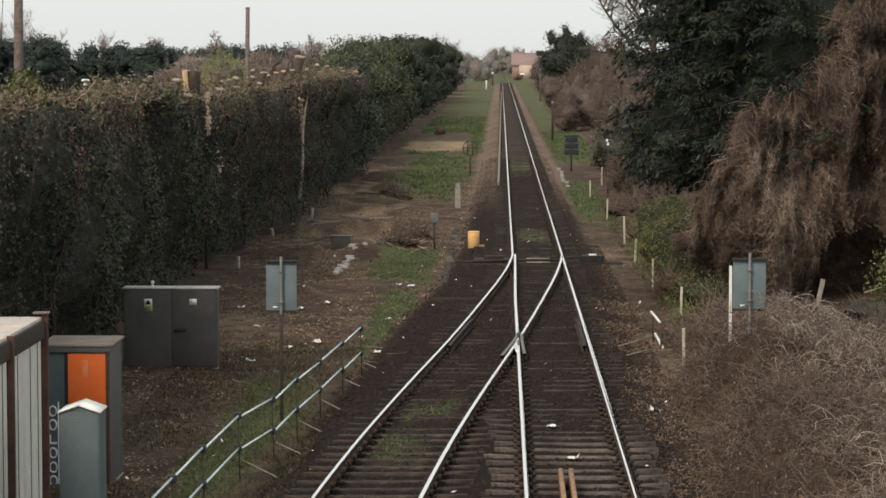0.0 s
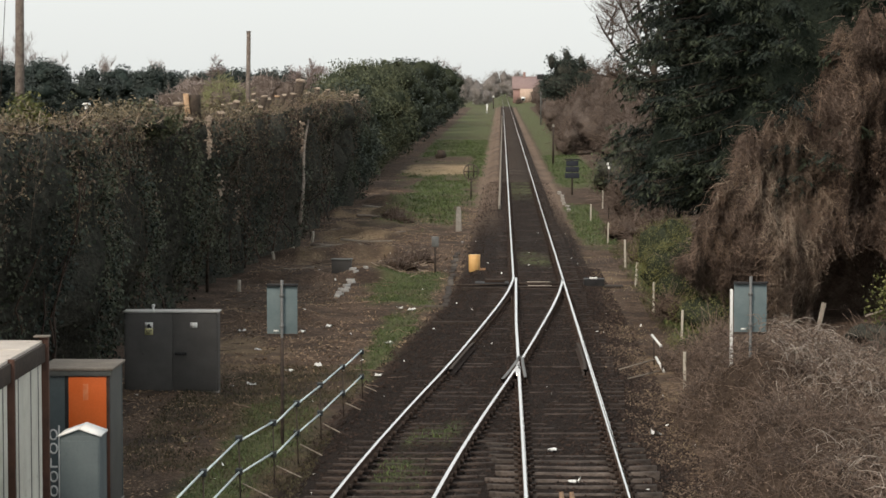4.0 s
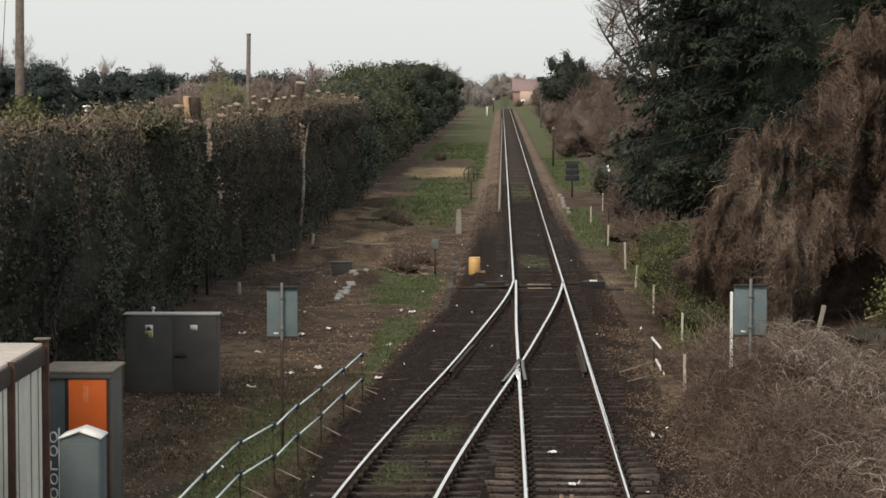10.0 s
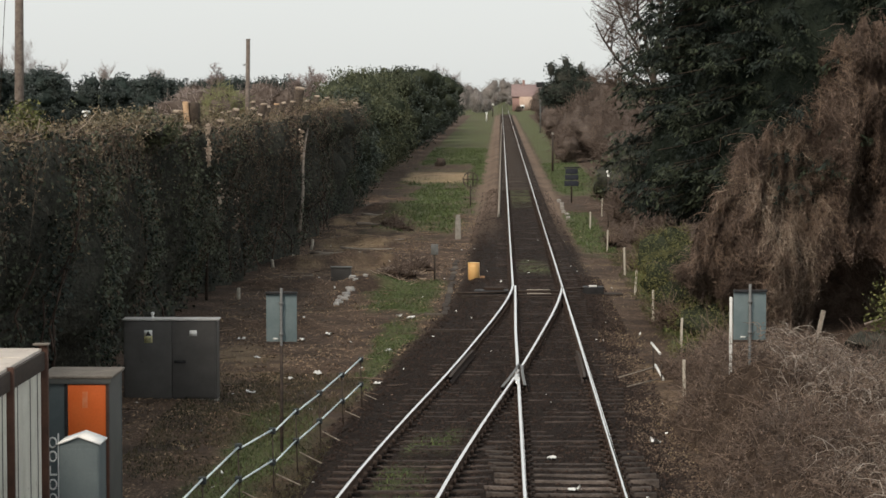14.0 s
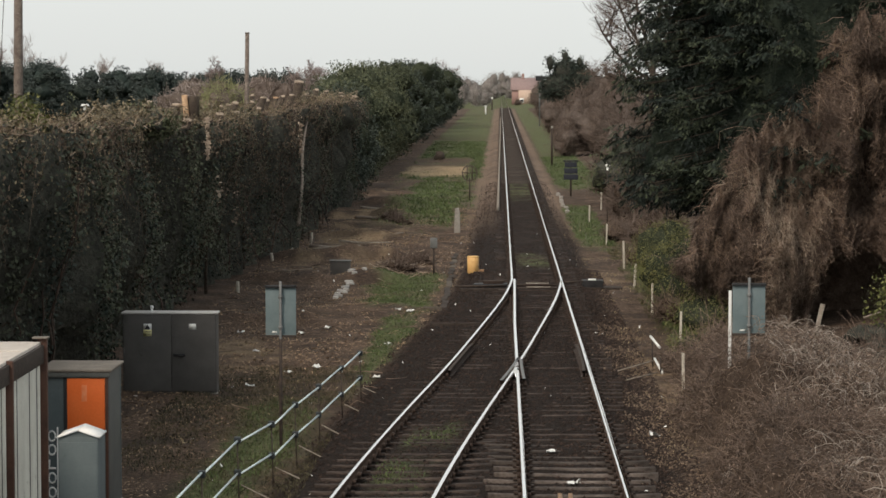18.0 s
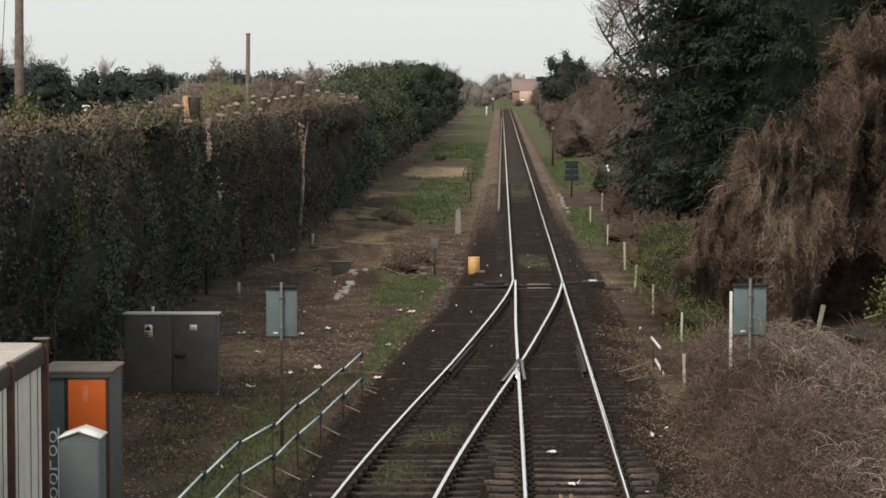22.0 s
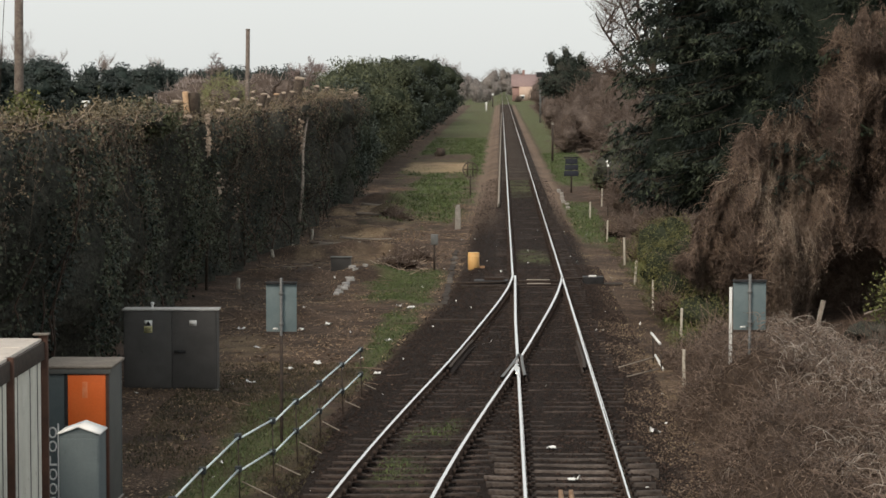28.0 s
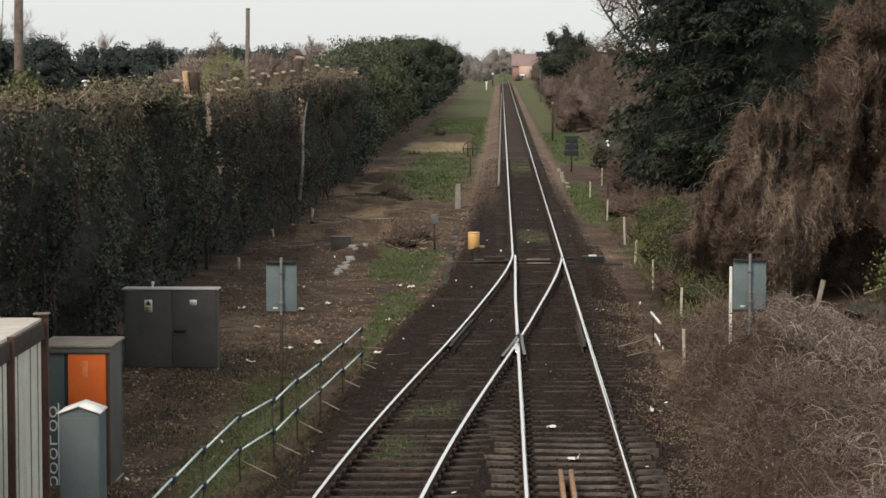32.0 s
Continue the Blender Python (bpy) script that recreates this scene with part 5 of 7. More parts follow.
q = np.linspace(0, 1, 9)
top = hedge_top(y) * rh.uniform(0.5, 1.0, n)
path = np.stack([np.zeros((n, 9)), y[:, None] + np.cumsum(rh.normal(size=(n, 9)) * 0.07, 1) + rh.normal(size=(n, 1)) * 0.12 * q, top[:, None] * q[None] - 0.1], -1)
path[..., 0] = hedge_x(path[..., 1], path[..., 2]) + rh.normal(size=(n, 1)) * 0.06 + 0.02
part("climbing_stem", strand_arrays(path - HO, rh.uniform(0.010, 0.032, n), rh.uniform(0.006, 0.015, n), 5), L_STEM, hedge, "red-brown stems climbing the hedge face", kind="stuff")
# strings of pale withered leaves on sawn trunks
V = []
for ya, za, zb2, drift, n in ((48.6, 5.05, 3.9, -0.2, 70), (64.0, 4.6, 3.3, 0.1, 50), (55.4, 2.6, 1.6, 0.0, 14), (49.4, 3.5, 2.6, 0.1, 12)):
    f = rh.random(n)
    yy = ya + drift * f + rh.normal(size=n) * 0.05
    zz = za + (zb2 - za) * f
    V.append(np.stack([np.full(n, max(hedge_x(yy, zz).max() + 0.08, float(hedge_front(ya)) + 0.3)) + rh.normal(size=n) * 0.04, yy, zz], 1))
part("pale_string", leaf_arrays(np.concatenate(V) - HO, rh, 0.12, 0.55, face=(0.3, -1.0, 0.4)), L_VINEPALE, hedge, "strings of pale withered leaves", kind="stuff")
# hanging stems on the face and twigs poking from the top
n = 520
S = hedge_points(n, 0.5, 1.02, 0.6)
path = [S]
d = np.stack([rh.normal(size=n) * 0.03, rh.normal(size=n) * 0.08, -rh.uniform(0.08, 0.24, n)], 1)
for k in range(6):
    d = d + rh.normal(size=(n, 3)) * np.array([0.015, 0.05, 0.03])
    path.append(path[-1] + d)
part("dead_stem", strand_arrays(np.stack(path, 1) - HO + np.array([0.10, 0, 0]), rh.uniform(0.004, 0.010, n)), L_HEDGEBROWN, hedge, "brown hanging stems", kind="stuff")
n = 2600
y = np.where(rh.random(n) < 0.65, rh.uniform(HY0, 62, n), rh.uniform(62, HY1, n))
S = np.stack([hedge_front(y) - rh.uniform(-0.1, 1.2, n), y, hedge_top(y) - 0.1], 1)
d = rh.normal(size=(n, 3)) * np.array([0.05, 0.05, 0.02]) + np.array([0.02, 0, 0.03])
path = [S]
for k in range(4):
    d = d + rh.normal(size=(n, 3)) * 0.02
    path.append(path[-1] + d)
part("top_twig", strand_arrays(np.stack(path, 1) - HO, rh.uniform(0.004, 0.009, n)), L_VINE, hedge, "pale twigs above the trimmed top", kind="stuff")

n = 420
y = np.where(rh.random(n) < 0.7, rh.uniform(HY0, 72, n), rh.uniform(72, HY1, n))
S = np.stack([hedge_front(y) - rh.uniform(-0.35, 0.9, n), y, hedge_top(y) - 0.15], 1)
d = rh.normal(size=(n, 3)) * np.array([0.055, 0.055, 0.03]) + np.array([0.02, 0, 0.025])
path = [S]
for k in range(4):
    d = d + rh.normal(size=(n, 3)) * 0.03
    path.append(path[-1] + d)
part("pale_twig", strand_arrays(np.stack(path, 1) - HO, rh.uniform(0.005, 0.014, n)), L_VINEPALE, hedge, "pale broken twigs along the trimmed top", kind="stuff")

def sawn_disc(r, x, y, z, slope, turn):
    """A thick sawn disc, tipped by slope degrees towards the line and turned about the upright."""
    V, Q = cyl_arrays(r, -0.03, 0.02, 14, rim=0.006)
    a = radians(slope)
    V = V @ np.array([[1, 0, 0], [0, math.cos(a), math.sin(a)], [0, -math.sin(a), math.cos(a)]])
    return rot_z(V, radians(turn)) + np.array([x, y, z]), Q


# cut trunks standing in the hedge
CUT = ((44.5, 0.30, 5.0, 0.12, M_BARK), (48.6, 0.60, 4.95, 0.14, M_BARK), (50.4, 0.10, 5.35, 0.17, M_BARK), (55.0, 0.30, 5.0, 0.15, M_BARK), (58.5, 0.28, 5.0, 0.14, M_BARK),
       (63.5, 0.3, 5.05, 0.15, M_BARK), (68.6, 0.45, 4.7, 0.13, M_BARK), (72.0, 0.35, 6.0, 0.22, M_BARK), (80.0, 0.3, 5.3, 0.15, M_BARK), (88.0, 0.35, 5.3, 0.16, M_BARK), (97.0, 0.3, 5.2, 0.16, M_BARK))
for i, (yy, out, top, r, bark) in enumerate(CUT):
    xx = float(hedge_front(yy)) - 0.55 + out
    zz = g1(xx, yy)
    tk = thing("pollard_tree", xx, yy, zz, label="ivy-clad tree sawn off level with the hedge", category="tree", group="sawn trunks in the hedge")
    lean = 0.25 * math.sin(i * 2.3)
    pts = [(-1.9 * (1 - q) ** 1.3 + lean * 0.4 * q * q + 0.06 * math.sin(q * 5 + i), 0.5 * lean * q + 0.08 * math.sin(q * 4 + 2 * i), -0.3 + (top - zz + 0.3) * q) for q in np.linspace(0, 1, 8)]
    tube("trunk", pts, r * 1.2, bark, tk, "", 10, r1=r * 0.9)
    tip = pts[-1]
    part("sawn_face", sawn_disc(r * 0.92, tip[0], tip[1], tip[2] + 0.02, 6 + 16 * abs(math.sin(i * 1.7)), 25), M_SAWNPALE, tk, "pale sawn top")
# short sawn stubs along the trimmed top
for i, (yy, back, r, h) in enumerate(((42.0, 0.6, 0.08, 0.30), (52.0, 0.5, 0.10, 0.25), (57.0, 0.4, 0.10, 0.35), (60.5, 0.8, 0.11, 0.30), (62.0, 0.4, 0.13, 0.22), (66.0, 0.5, 0.11, 0.30), (69.0, 0.7, 0.12, 0.32), (76.0, 0.4, 0.14, 0.25), (84.0, 0.5, 0.13, 0.25), (92.0, 0.5, 0.13, 0.30), (58.6, 0.25, 0.13, 0.42), (61.2, 0.15, 0.10, 0.38), (64.2, 0.3, 0.14, 0.45), (65.2, 0.9, 0.10, 0.5), (67.6, 0.2, 0.12, 0.40), (70.4, 0.3, 0.13, 0.38), (46.8, 0.5, 0.09, 0.5), (78.5, 0.3, 0.14, 0.4), (82.0, 0.2, 0.12, 0.35))):
    xx = float(hedge_front(yy)) - back
    zt = float(hedge_top(yy))
    s = thing("sawn_stub", xx, yy, g1(xx, yy), label="short sawn branch stub on the hedge top", category="stub", group="sawn stubs on the hedge")
    zt -= g1(xx, yy)
    tube("stem", [(back - 1.9, 0.05, -0.2), (back - 1.5, 0.03, zt * 0.4), (min(0.0, back - 0.9), 0.02, zt * 0.75), (0, 0, zt + h)], r, M_BARK, s, "", 9, r1=r * 0.9)
    part("sawn_face", sawn_disc(r * 0.92, 0, 0, zt + h + 0.02, 6 + 18 * abs(math.sin(i * 2.1)), 40 * math.sin(i * 1.3)), M_SAWN if i in (4, 6) else M_SAWNPALE, s, "sawn face")
# the great sawn block
blk = thing("sawn_block", -8.77, 50.4, g1(-8.85, 50.4), label="thick trunk with freshly sawn orange face above the hedge", category="tree trunk")
zb = 5.05 - g1(-8.85, 50.4)
tube("trunk", [(-1.5, 0, -0.3), (-1.2, 0, zb * 0.4), (-0.5, 0, zb * 0.75), (0, 0, zb)], 0.26, M_BARK, blk, "", 12, r1=0.23)
# lit and shaded sides put into colour: orange sawn left, dark bark right
V, Q = box_arrays(-0.20, -0.04, -0.2, 0.2, zb - 0.12, zb + 0.60, 0.04)
V[:, 0] += 0.05 * np.sin(V[:, 2] * 6)
part("sawn_top", (V, Q), M_SAWN, blk, "orange sawn face for the lit left side")
V, Q = cyl_arrays(0.18, zb - 0.12, zb + 0.57, 14, cx=0.06, cy=0.02, rim=0.03)
part("bark_side", (V, Q), M_BARK, blk, "dark bark for the shaded right side")
# slanting pale dead limbs leaning on the hedge face
for (ya, za, yb, zb2, r) in ((67.2, 0.9, 72.2, 4.45, 0.07),):
    xa, xb = float(hedge_front(ya)) + 0.45, float(hedge_front(yb)) + 0.15
    lz = g1(xa, ya)
    lm = thing("dead_limb", xa, ya, lz, label="pale dead limb leaning against the hedge", category="branch")
    q = np.linspace(0, 1, 7)
    pts = [((xb - xa) * t + 0.05 * math.sin(t * 7), (yb - ya) * t + 0.1 * math.sin(t * 5), (za if za < 1 else za) - lz + (zb2 - za) * t - (0.3 if za < 1 and t == 0 else 0)) for t in q]
    tube("limb", pts, r, M_BARKPALE, lm, "", 9, r1=r * 0.6)
for i, (xx, yy, h, tilt) in enumerate(((-7.55, 70.6, 0.45, 8), (-7.9, 66.5, 0.22, 40), (-8.1, 63.0, 0.30, -12), (-8.0, 54.0, 0.35, 6))):
    sk = thing("cut_stake", xx, yy, g1(xx, yy), label="short pale sawn stem at the foot of the hedge", category="stake", group="sawn stems at the hedge foot")
    tube("stem", [(0, 0, -0.1), (0.02, 0, h * 0.5), (0, 0, h)], 0.06, M_WOODPALE, sk, "", 8, r1=0.05)
    sk.matrix_basis = pose(xx, yy, g1(xx, yy), 0, tilt, 30 * i)
# laurel shoot above the hedge
bush("laurel_shrub", -9.0, 33.6, [(0, 0, 5.85, 0.24, 0.3, 0.24), (-0.15, 0.2, 5.58, 0.26, 0.35, 0.24), (0.22, 0.1, 5.5, 0.22, 0.3, 0.20)], L_LAUREL, 0.085, 1400, "yellow-green laurel shoots rising above the hedge", "shrub", trunk=0.05, core=False, seed=3, spread=0.10)
for i, (xx, yy, zz, rx, rz) in enumerate(((-9.1, 45.2, 5.32, 0.8, 0.42), (-9.0, 39.0, 5.10, 0.5, 0.22), (-8.9, 35.0, 4.90, 0.45, 0.20), (-8.9, 53.5, 5.05, 0.4, 0.22), (-8.7, 60.0, 5.1, 0.45, 0.25), (-8.3, 74.5, 5.5, 0.5, 0.28), (-8.3, 87.0, 5.4, 0.6, 0.3))):
    bush("ivy_tuft", xx, yy, [(0, 0, zz, rx, rx * 1.3, rz)], L_EVERGREEN if i == 0 else L_IVY if i % 2 == 0 else L_HEDGEBROWN, 0.11, 1500 if i == 0 else 800, "ivy tuft bulging over the trimmed hedge top", "shrub", trunk=0.05, seed=4 + i, spread=0.14, group="ivy tufts on the hedge")

# evergreens beyond the hedge
for i, (xx, yy, r, h) in enumerate(((-9.0, 96, 1.75, 5.4), (-9.6, 103, 2.1, 6.0), (-9.7, 109, 2.2, 6.6), (-10.3, 117, 2.9, 7.5), (-10.4, 124, 2.8, 7.4), (-10.4, 131, 3.0, 7.7), (-10.6, 138, 3.1, 7.7), (-10.3, 146, 3.2, 7.8), (-10.2, 155, 3.1, 7.4), (-10.5, 165, 3.3, 8.1), (-10.4, 176, 3.4, 8.4), (-10.4, 187, 3.4, 8.3), (-10.3, 199, 3.4, 8.7), (-10.5, 212, 3.6, 8.5), (-10.5, 227, 3.6, 8.7), (-10.4, 244, 3.7, 8.6), (-10.5, 258, 3.7, 8.5), (-10.5, 274, 3.8, 7.9), (-10.8, 302, 3.9, 7.6), (-11.2, 336, 4.0, 7.4))):
    k = np.random.default_rng(60 + i)
    blobs = [(0.3, 0, h * 0.30, r * 1.0, r * 1.9, h * 0.34), (0, 0.4, h * 0.66, r * 0.86, r * 1.7, h * 0.34)]
    blobs += [(k.uniform(-0.5, 0.75) * r, k.uniform(-1.4, 1.4) * r, h * k.uniform(0.3, 0.85), r * 0.5, r * 0.7, h * 0.17) for _ in range(8)]
    dark = yy > 150 or yy < 105
    bush("evergreen_tree", xx, yy, blobs, L_DARKEVER if dark else L_EVERGREEN, (0.13 if yy < 150 else 0.19) + yy * 0.0003, 13000 if yy < 150 else 5500, "rounded dark evergreen tree beside the line" if dark else "rounded olive-green evergreen tree behind the hedge", "tree", trunk=0.2, seed=70 + i, group="evergreens along the line", spread=0.24, core=M_COREGREEN, per=24, turn=1.0, fill=0.66 if yy < 120 else 0.76)

# pine wood beyond the hedge
for i in range(30):
    k = np.random.default_rng(120 + i)
    xx, yy = -112 + i * 2.75 + k.uniform(-1.5, 1.5), 280 + k.uniform(-12, 18)
    h = 9.0 + k.uniform(-0.7, 0.6) + (0.6 if i in (9, 10, 3) else 0) - float(np.interp(xx, (-70, -62, -50, -38), (0, 0.9, 1.3, 1.6)))
    blobs = [(k.uniform(-0.8, 0.8), k.uniform(-1, 1), h * f, 3.3 * w, 3.0 * w, 1.9) for f, w in ((0.18, 1.1), (0.36, 1.15), (0.54, 1.1), (0.70, 0.95), (0.82, 0.62))]
    blobs += [(k.uniform(-3.2, 3.2), k.uniform(-2, 2), h * k.uniform(0.55, 0.92), k.uniform(0.9, 1.9), 1.6, k.uniform(0.6, 1.1)) for _ in range(9)]
    bush("pine_tree", xx, yy, blobs, L_PINE, 0.33, 6200, "dark blue-green pine in a distant wood", "tree", trunk=0.22, seed=140 + i, group="pine wood", spread=0.32, core=M_COREPINE, per=26, turn=1.2, fill=0.56)


def bare_tree(name, x, y, h, spread, label, material, seed, trunk_r=0.14, levels=4, kids=5, group="", up=0.55, start=0.25, twig_r=0.012, lean=None, crown=1.0, forks=()):
    """A leafless tree: limbs fork again and again into thin twigs."""
    rng = np.random.default_rng(seed)
    z = g1(x, y)
    t = thing(name, x, y, z, label=label, category="tree", group=group)
    K = 6
    gens = [[(np.zeros(3) - np.array([0, 0, 0.3]), np.array(lean) if lean else np.array([rng.normal() * 0.08, rng.normal() * 0.08, 1.0]), h * 0.75, trunk_r)]]
    out = []
    for lv in range(levels + 1):
        nxt, paths, r0s, r1s = [], [], [], []
        for p, d, ln, r in gens[-1]:
            pts = [p]
            dd = d / np.linalg.norm(d)
            for s in range(K - 1):
                dd = dd + rng.normal(size=3) * (0.13 if lv else 0.035) + np.array([0, 0, 0.05 * (1 - lv / 4)])
                dd /= np.linalg.norm(dd)
                pts.append(pts[-1] + dd * ln / (K - 1))
            paths.append(pts)
            r0s.append(r)
            r1s.append(max(r * 0.35, twig_r * 0.5))
            if lv < levels:
                if lv == 0 and forks:
                    for f, way, ln2, r2 in forks:
                        q = f * (K - 1)
                        i0 = min(int(q), K - 2)
                        nxt.append((np.array(pts[i0]) + (np.array(pts[i0 + 1]) - np.array(pts[i0])) * (q - i0), np.array(way), ln2, r2))
                    continue
                for c in range(kids + (3 if lv == 0 else 0)):
                    f = rng.uniform(start if lv == 0 else 0.2, 1.0)
                    q = f * (K - 1)
                    i0 = min(int(q), K - 2)
                    at_p = np.array(pts[i0]) + (np.array(pts[i0 + 1]) - np.array(pts[i0])) * (q - i0)
                    side = rng.normal(size=3) * np.array([1, 1, 0.4])
                    side /= np.linalg.norm(side)
                    dn = dd * 0.35 + side * spread + np.array([0, 0, up])
                    nxt.append((at_p, dn, ln * rng.uniform(0.38, 0.62) * (crown if lv == 0 else 1.0), max(r * 0.40, twig_r)))
        out.append((np.array(paths), np.array(r0s), np.array(r1s)))
        gens.append(nxt)
    part("trunk", strand_arrays(*out[0], sides=9), M_BARK if material != L_TWIGPALE else M_BARKPALE, t)
    part("limb", merge(*[strand_arrays(a, b, c, 5) for a, b, c in out[1:3]]), M_BARK if material != L_TWIGPALE else M_BARKPALE, t, "bare limbs")
    if levels > 2:
        part("twig", merge(*[strand_arrays(a, b, c, 3) for a, b, c in out[3:]]), material, t, "fine bare twigs", kind="stuff")
    return t


bare_tree("bare_tree", 6.7, 84, 14.5, 0.75, "leafless grey-brown tree rising behind the cypress", L_VINEDARK, 17, 0.20, 4, 8, twig_r=0.008, start=0.40, up=0.3,
          forks=((0.54, (-0.90, 0.1, 0.40), 2.9, 0.07), (0.60, (-0.75, -0.1, 0.75), 4.2, 0.10), (0.62, (-0.50, 0.2, 0.95), 4.8, 0.10), (0.66, (-0.30, 0.0, 1.0), 5.0, 0.10), (0.50, (-0.9, -0.2, 0.5), 2.2, 0.05), (0.70, (0.35, 0.1, 1.0), 5.0, 0.10), (0.55, (0.8, 0.2, 0.6), 3.6, 0.08)))
bare_tree("birch_tree", -30.2, 190, 10.6, 0.75, "slim leafless birch beyond the hedge", L_TWIGHAZE, 8, 0.08, 3, 8, twig_r=0.017, start=0.72, up=0.30, lean=(0.05, 0, 1), crown=0.36)
for i, (xx, yy, h) in enumerate(((-80, 292, 13.2), (-84, 296, 12.4), (-75.5, 300, 10.2), (-58.5, 300, 9.2), (-67, 300, 9.6))):
    bare_tree("bare_tree", xx, yy, h, 0.5, "pale leafless tree among distant pines", L_TWIGPALE, 30 + i, 0.10, 3, 9, twig_r=0.017, start=0.6, crown=0.7)

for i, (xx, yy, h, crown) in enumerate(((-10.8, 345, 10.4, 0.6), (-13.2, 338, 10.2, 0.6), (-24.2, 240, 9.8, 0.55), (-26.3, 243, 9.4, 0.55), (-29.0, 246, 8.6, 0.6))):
    bare_tree("bare_tree", xx, yy, h, 0.7, "leafless tree in haze-paled pinkish grey behind the evergreens", L_TWIGHAZE, 90 + i, 0.10, 3, 9, twig_r=0.019, start=0.55, up=0.4, crown=crown, group="hazy leafless trees")


def scrub(name, x, y, rx, ry, h, n, material, label, seed, r=0.012, group="", core=M_COREBROWN, category="bush", fill=0.72):
    """Leafless scrub: a fan of crooked twigs over a dense inner tangle."""
    rng = np.random.default_rng(seed)
    z = g1(x, y)
    b = thing(name, x, y, z - 0.05, label=label, category=category, group=group)
    lumps = [(rng.uniform(-0.35, 0.35) * rx, rng.uniform(-0.35, 0.35) * ry, h * f, rx * w, ry * w, h * 0.34) for f, w in ((0.30, 1.0), (0.42, 0.8), (0.55, 0.75), (0.66, 0.5))]
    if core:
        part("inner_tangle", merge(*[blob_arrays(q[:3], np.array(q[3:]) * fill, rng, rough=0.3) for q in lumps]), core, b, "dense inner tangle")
    paths = []
    for q in lumps:
        m = n // len(lumps)
        P, d = shell(rng, q[:3], q[3:], m, 0.66, 1.0)
        d = d * 0.45 + np.array([0, 0, 0.35]) + rng.normal(size=(m, 3)) * 0.6
        d /= np.linalg.norm(d, axis=1)[:, None]
        step = (0.25 + h * 0.05) * rng.uniform(0.12, 0.34, (m, 1))
        pts = [P]
        for s in range(2):
            d = d + rng.normal(size=(m, 3)) * 0.5
            pts.append(pts[-1] + d * step * 2)
        paths.append(np.stack(pts, 1))
    paths = np.concatenate(paths)
    part("twig", strand_arrays(paths, rng.uniform(r * 0.6, r * 1.4, len(paths))), material, b, "bare crooked twigs", kind="stuff")
    return b


# leafless growth along the line on the far side
for i, (xx, yy, rx, h) in enumerate(((5.9, 66, 1.3, 1.9), (5.7, 76, 1.4, 2.2), (7.6, 82, 2.0, 3.6), (6.3, 92, 1.6, 2.4), (8.2, 100, 2.3, 5.0), (7.4, 116, 2.2, 5.0), (8.6, 132, 2.8, 6.7), (8.6, 152, 2.9, 7.2), (6.6, 160, 1.9, 5.9), (5.6, 150, 1.2, 3.4), (8.8, 178, 2.8, 7.8), (9.4, 200, 3.0, 7.6), (6.6, 212, 1.8, 4.0), (8.6, 228, 2.8, 6.0), (8.8, 258, 2.9, 6.2), (9.0, 292, 3.0, 6.0), (9.2, 330, 3.2, 6.0), (9.6, 372, 3.3, 6.0), (11, 420, 4.2, 6.6), (7.1, 300, 1.7, 4.6), (7.9, 345, 1.9, 5.0), (9.4, 470, 2.2, 3.6), (4.6, 476, 0.9, 1.6))):
    scrub("bare_bush", xx, yy, rx, rx * 2.2, h, 2400 if yy < 120 else 1500 if yy < 240 else 700, L_TWIG, "leafless brown thicket on the railway bank", 200 + i, r=0.008 + yy * 0.00008, group="leafless thickets on the bank", core=M_CORETWIG if yy > 95 else M_COREBROWN)
for i, (xx, yy, rx, h) in enumerate(((-34, 190, 5, 6.2), (-26, 196, 5, 6.6), (-21, 178, 4, 6.3), (-17, 150, 3.2, 6.4), (-30, 214, 6, 7.2), (-18, 205, 5, 7.6), (-40, 240, 6, 7.0))):
    scrub("bare_bush", xx, yy, rx, rx, h, 1300, L_TWIG if i % 2 else L_TWIGPALE, "leafless scrub in the field beyond the hedge", 230 + i, r=0.025, group="scrub beyond the hedge", core=M_CORETWIG)
scrub("willow_bush", -28.6, 186, 3.6, 3.6, 6.7, 3600, L_WILLOW, "yellow-green budding willow beyond the hedge", 240, r=0.025, core=M_CORETWIG)
# far wood closing the view, haze put into its pale colours
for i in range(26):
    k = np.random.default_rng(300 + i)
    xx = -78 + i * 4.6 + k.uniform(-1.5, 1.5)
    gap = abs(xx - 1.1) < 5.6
    scrub("distant_tree", xx, (700 if gap else 470) + k.uniform(0, 50), 5.0 if gap else 4.2, 4, (8.6 if gap else 7.4) + 0.8 + k.uniform(-1.0, 1.4), 480, L_FARTWIG, "leafless tree paled for haze, closing the far end of the line", 330 + i, r=0.065, group="far wood", category="tree", core=M_COREFAR, fill=0.62)
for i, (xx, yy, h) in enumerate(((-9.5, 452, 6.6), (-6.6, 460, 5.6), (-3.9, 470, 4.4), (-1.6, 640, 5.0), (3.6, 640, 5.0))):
    scrub("distant_tree", xx, yy, 2.0, 2.5, h, 600, L_FARTWIG, "leafless bush paled for haze beside the far end of the line", 380 + i, r=0.06, group="far wood", category="tree", core=M_COREFAR, fill=0.62)
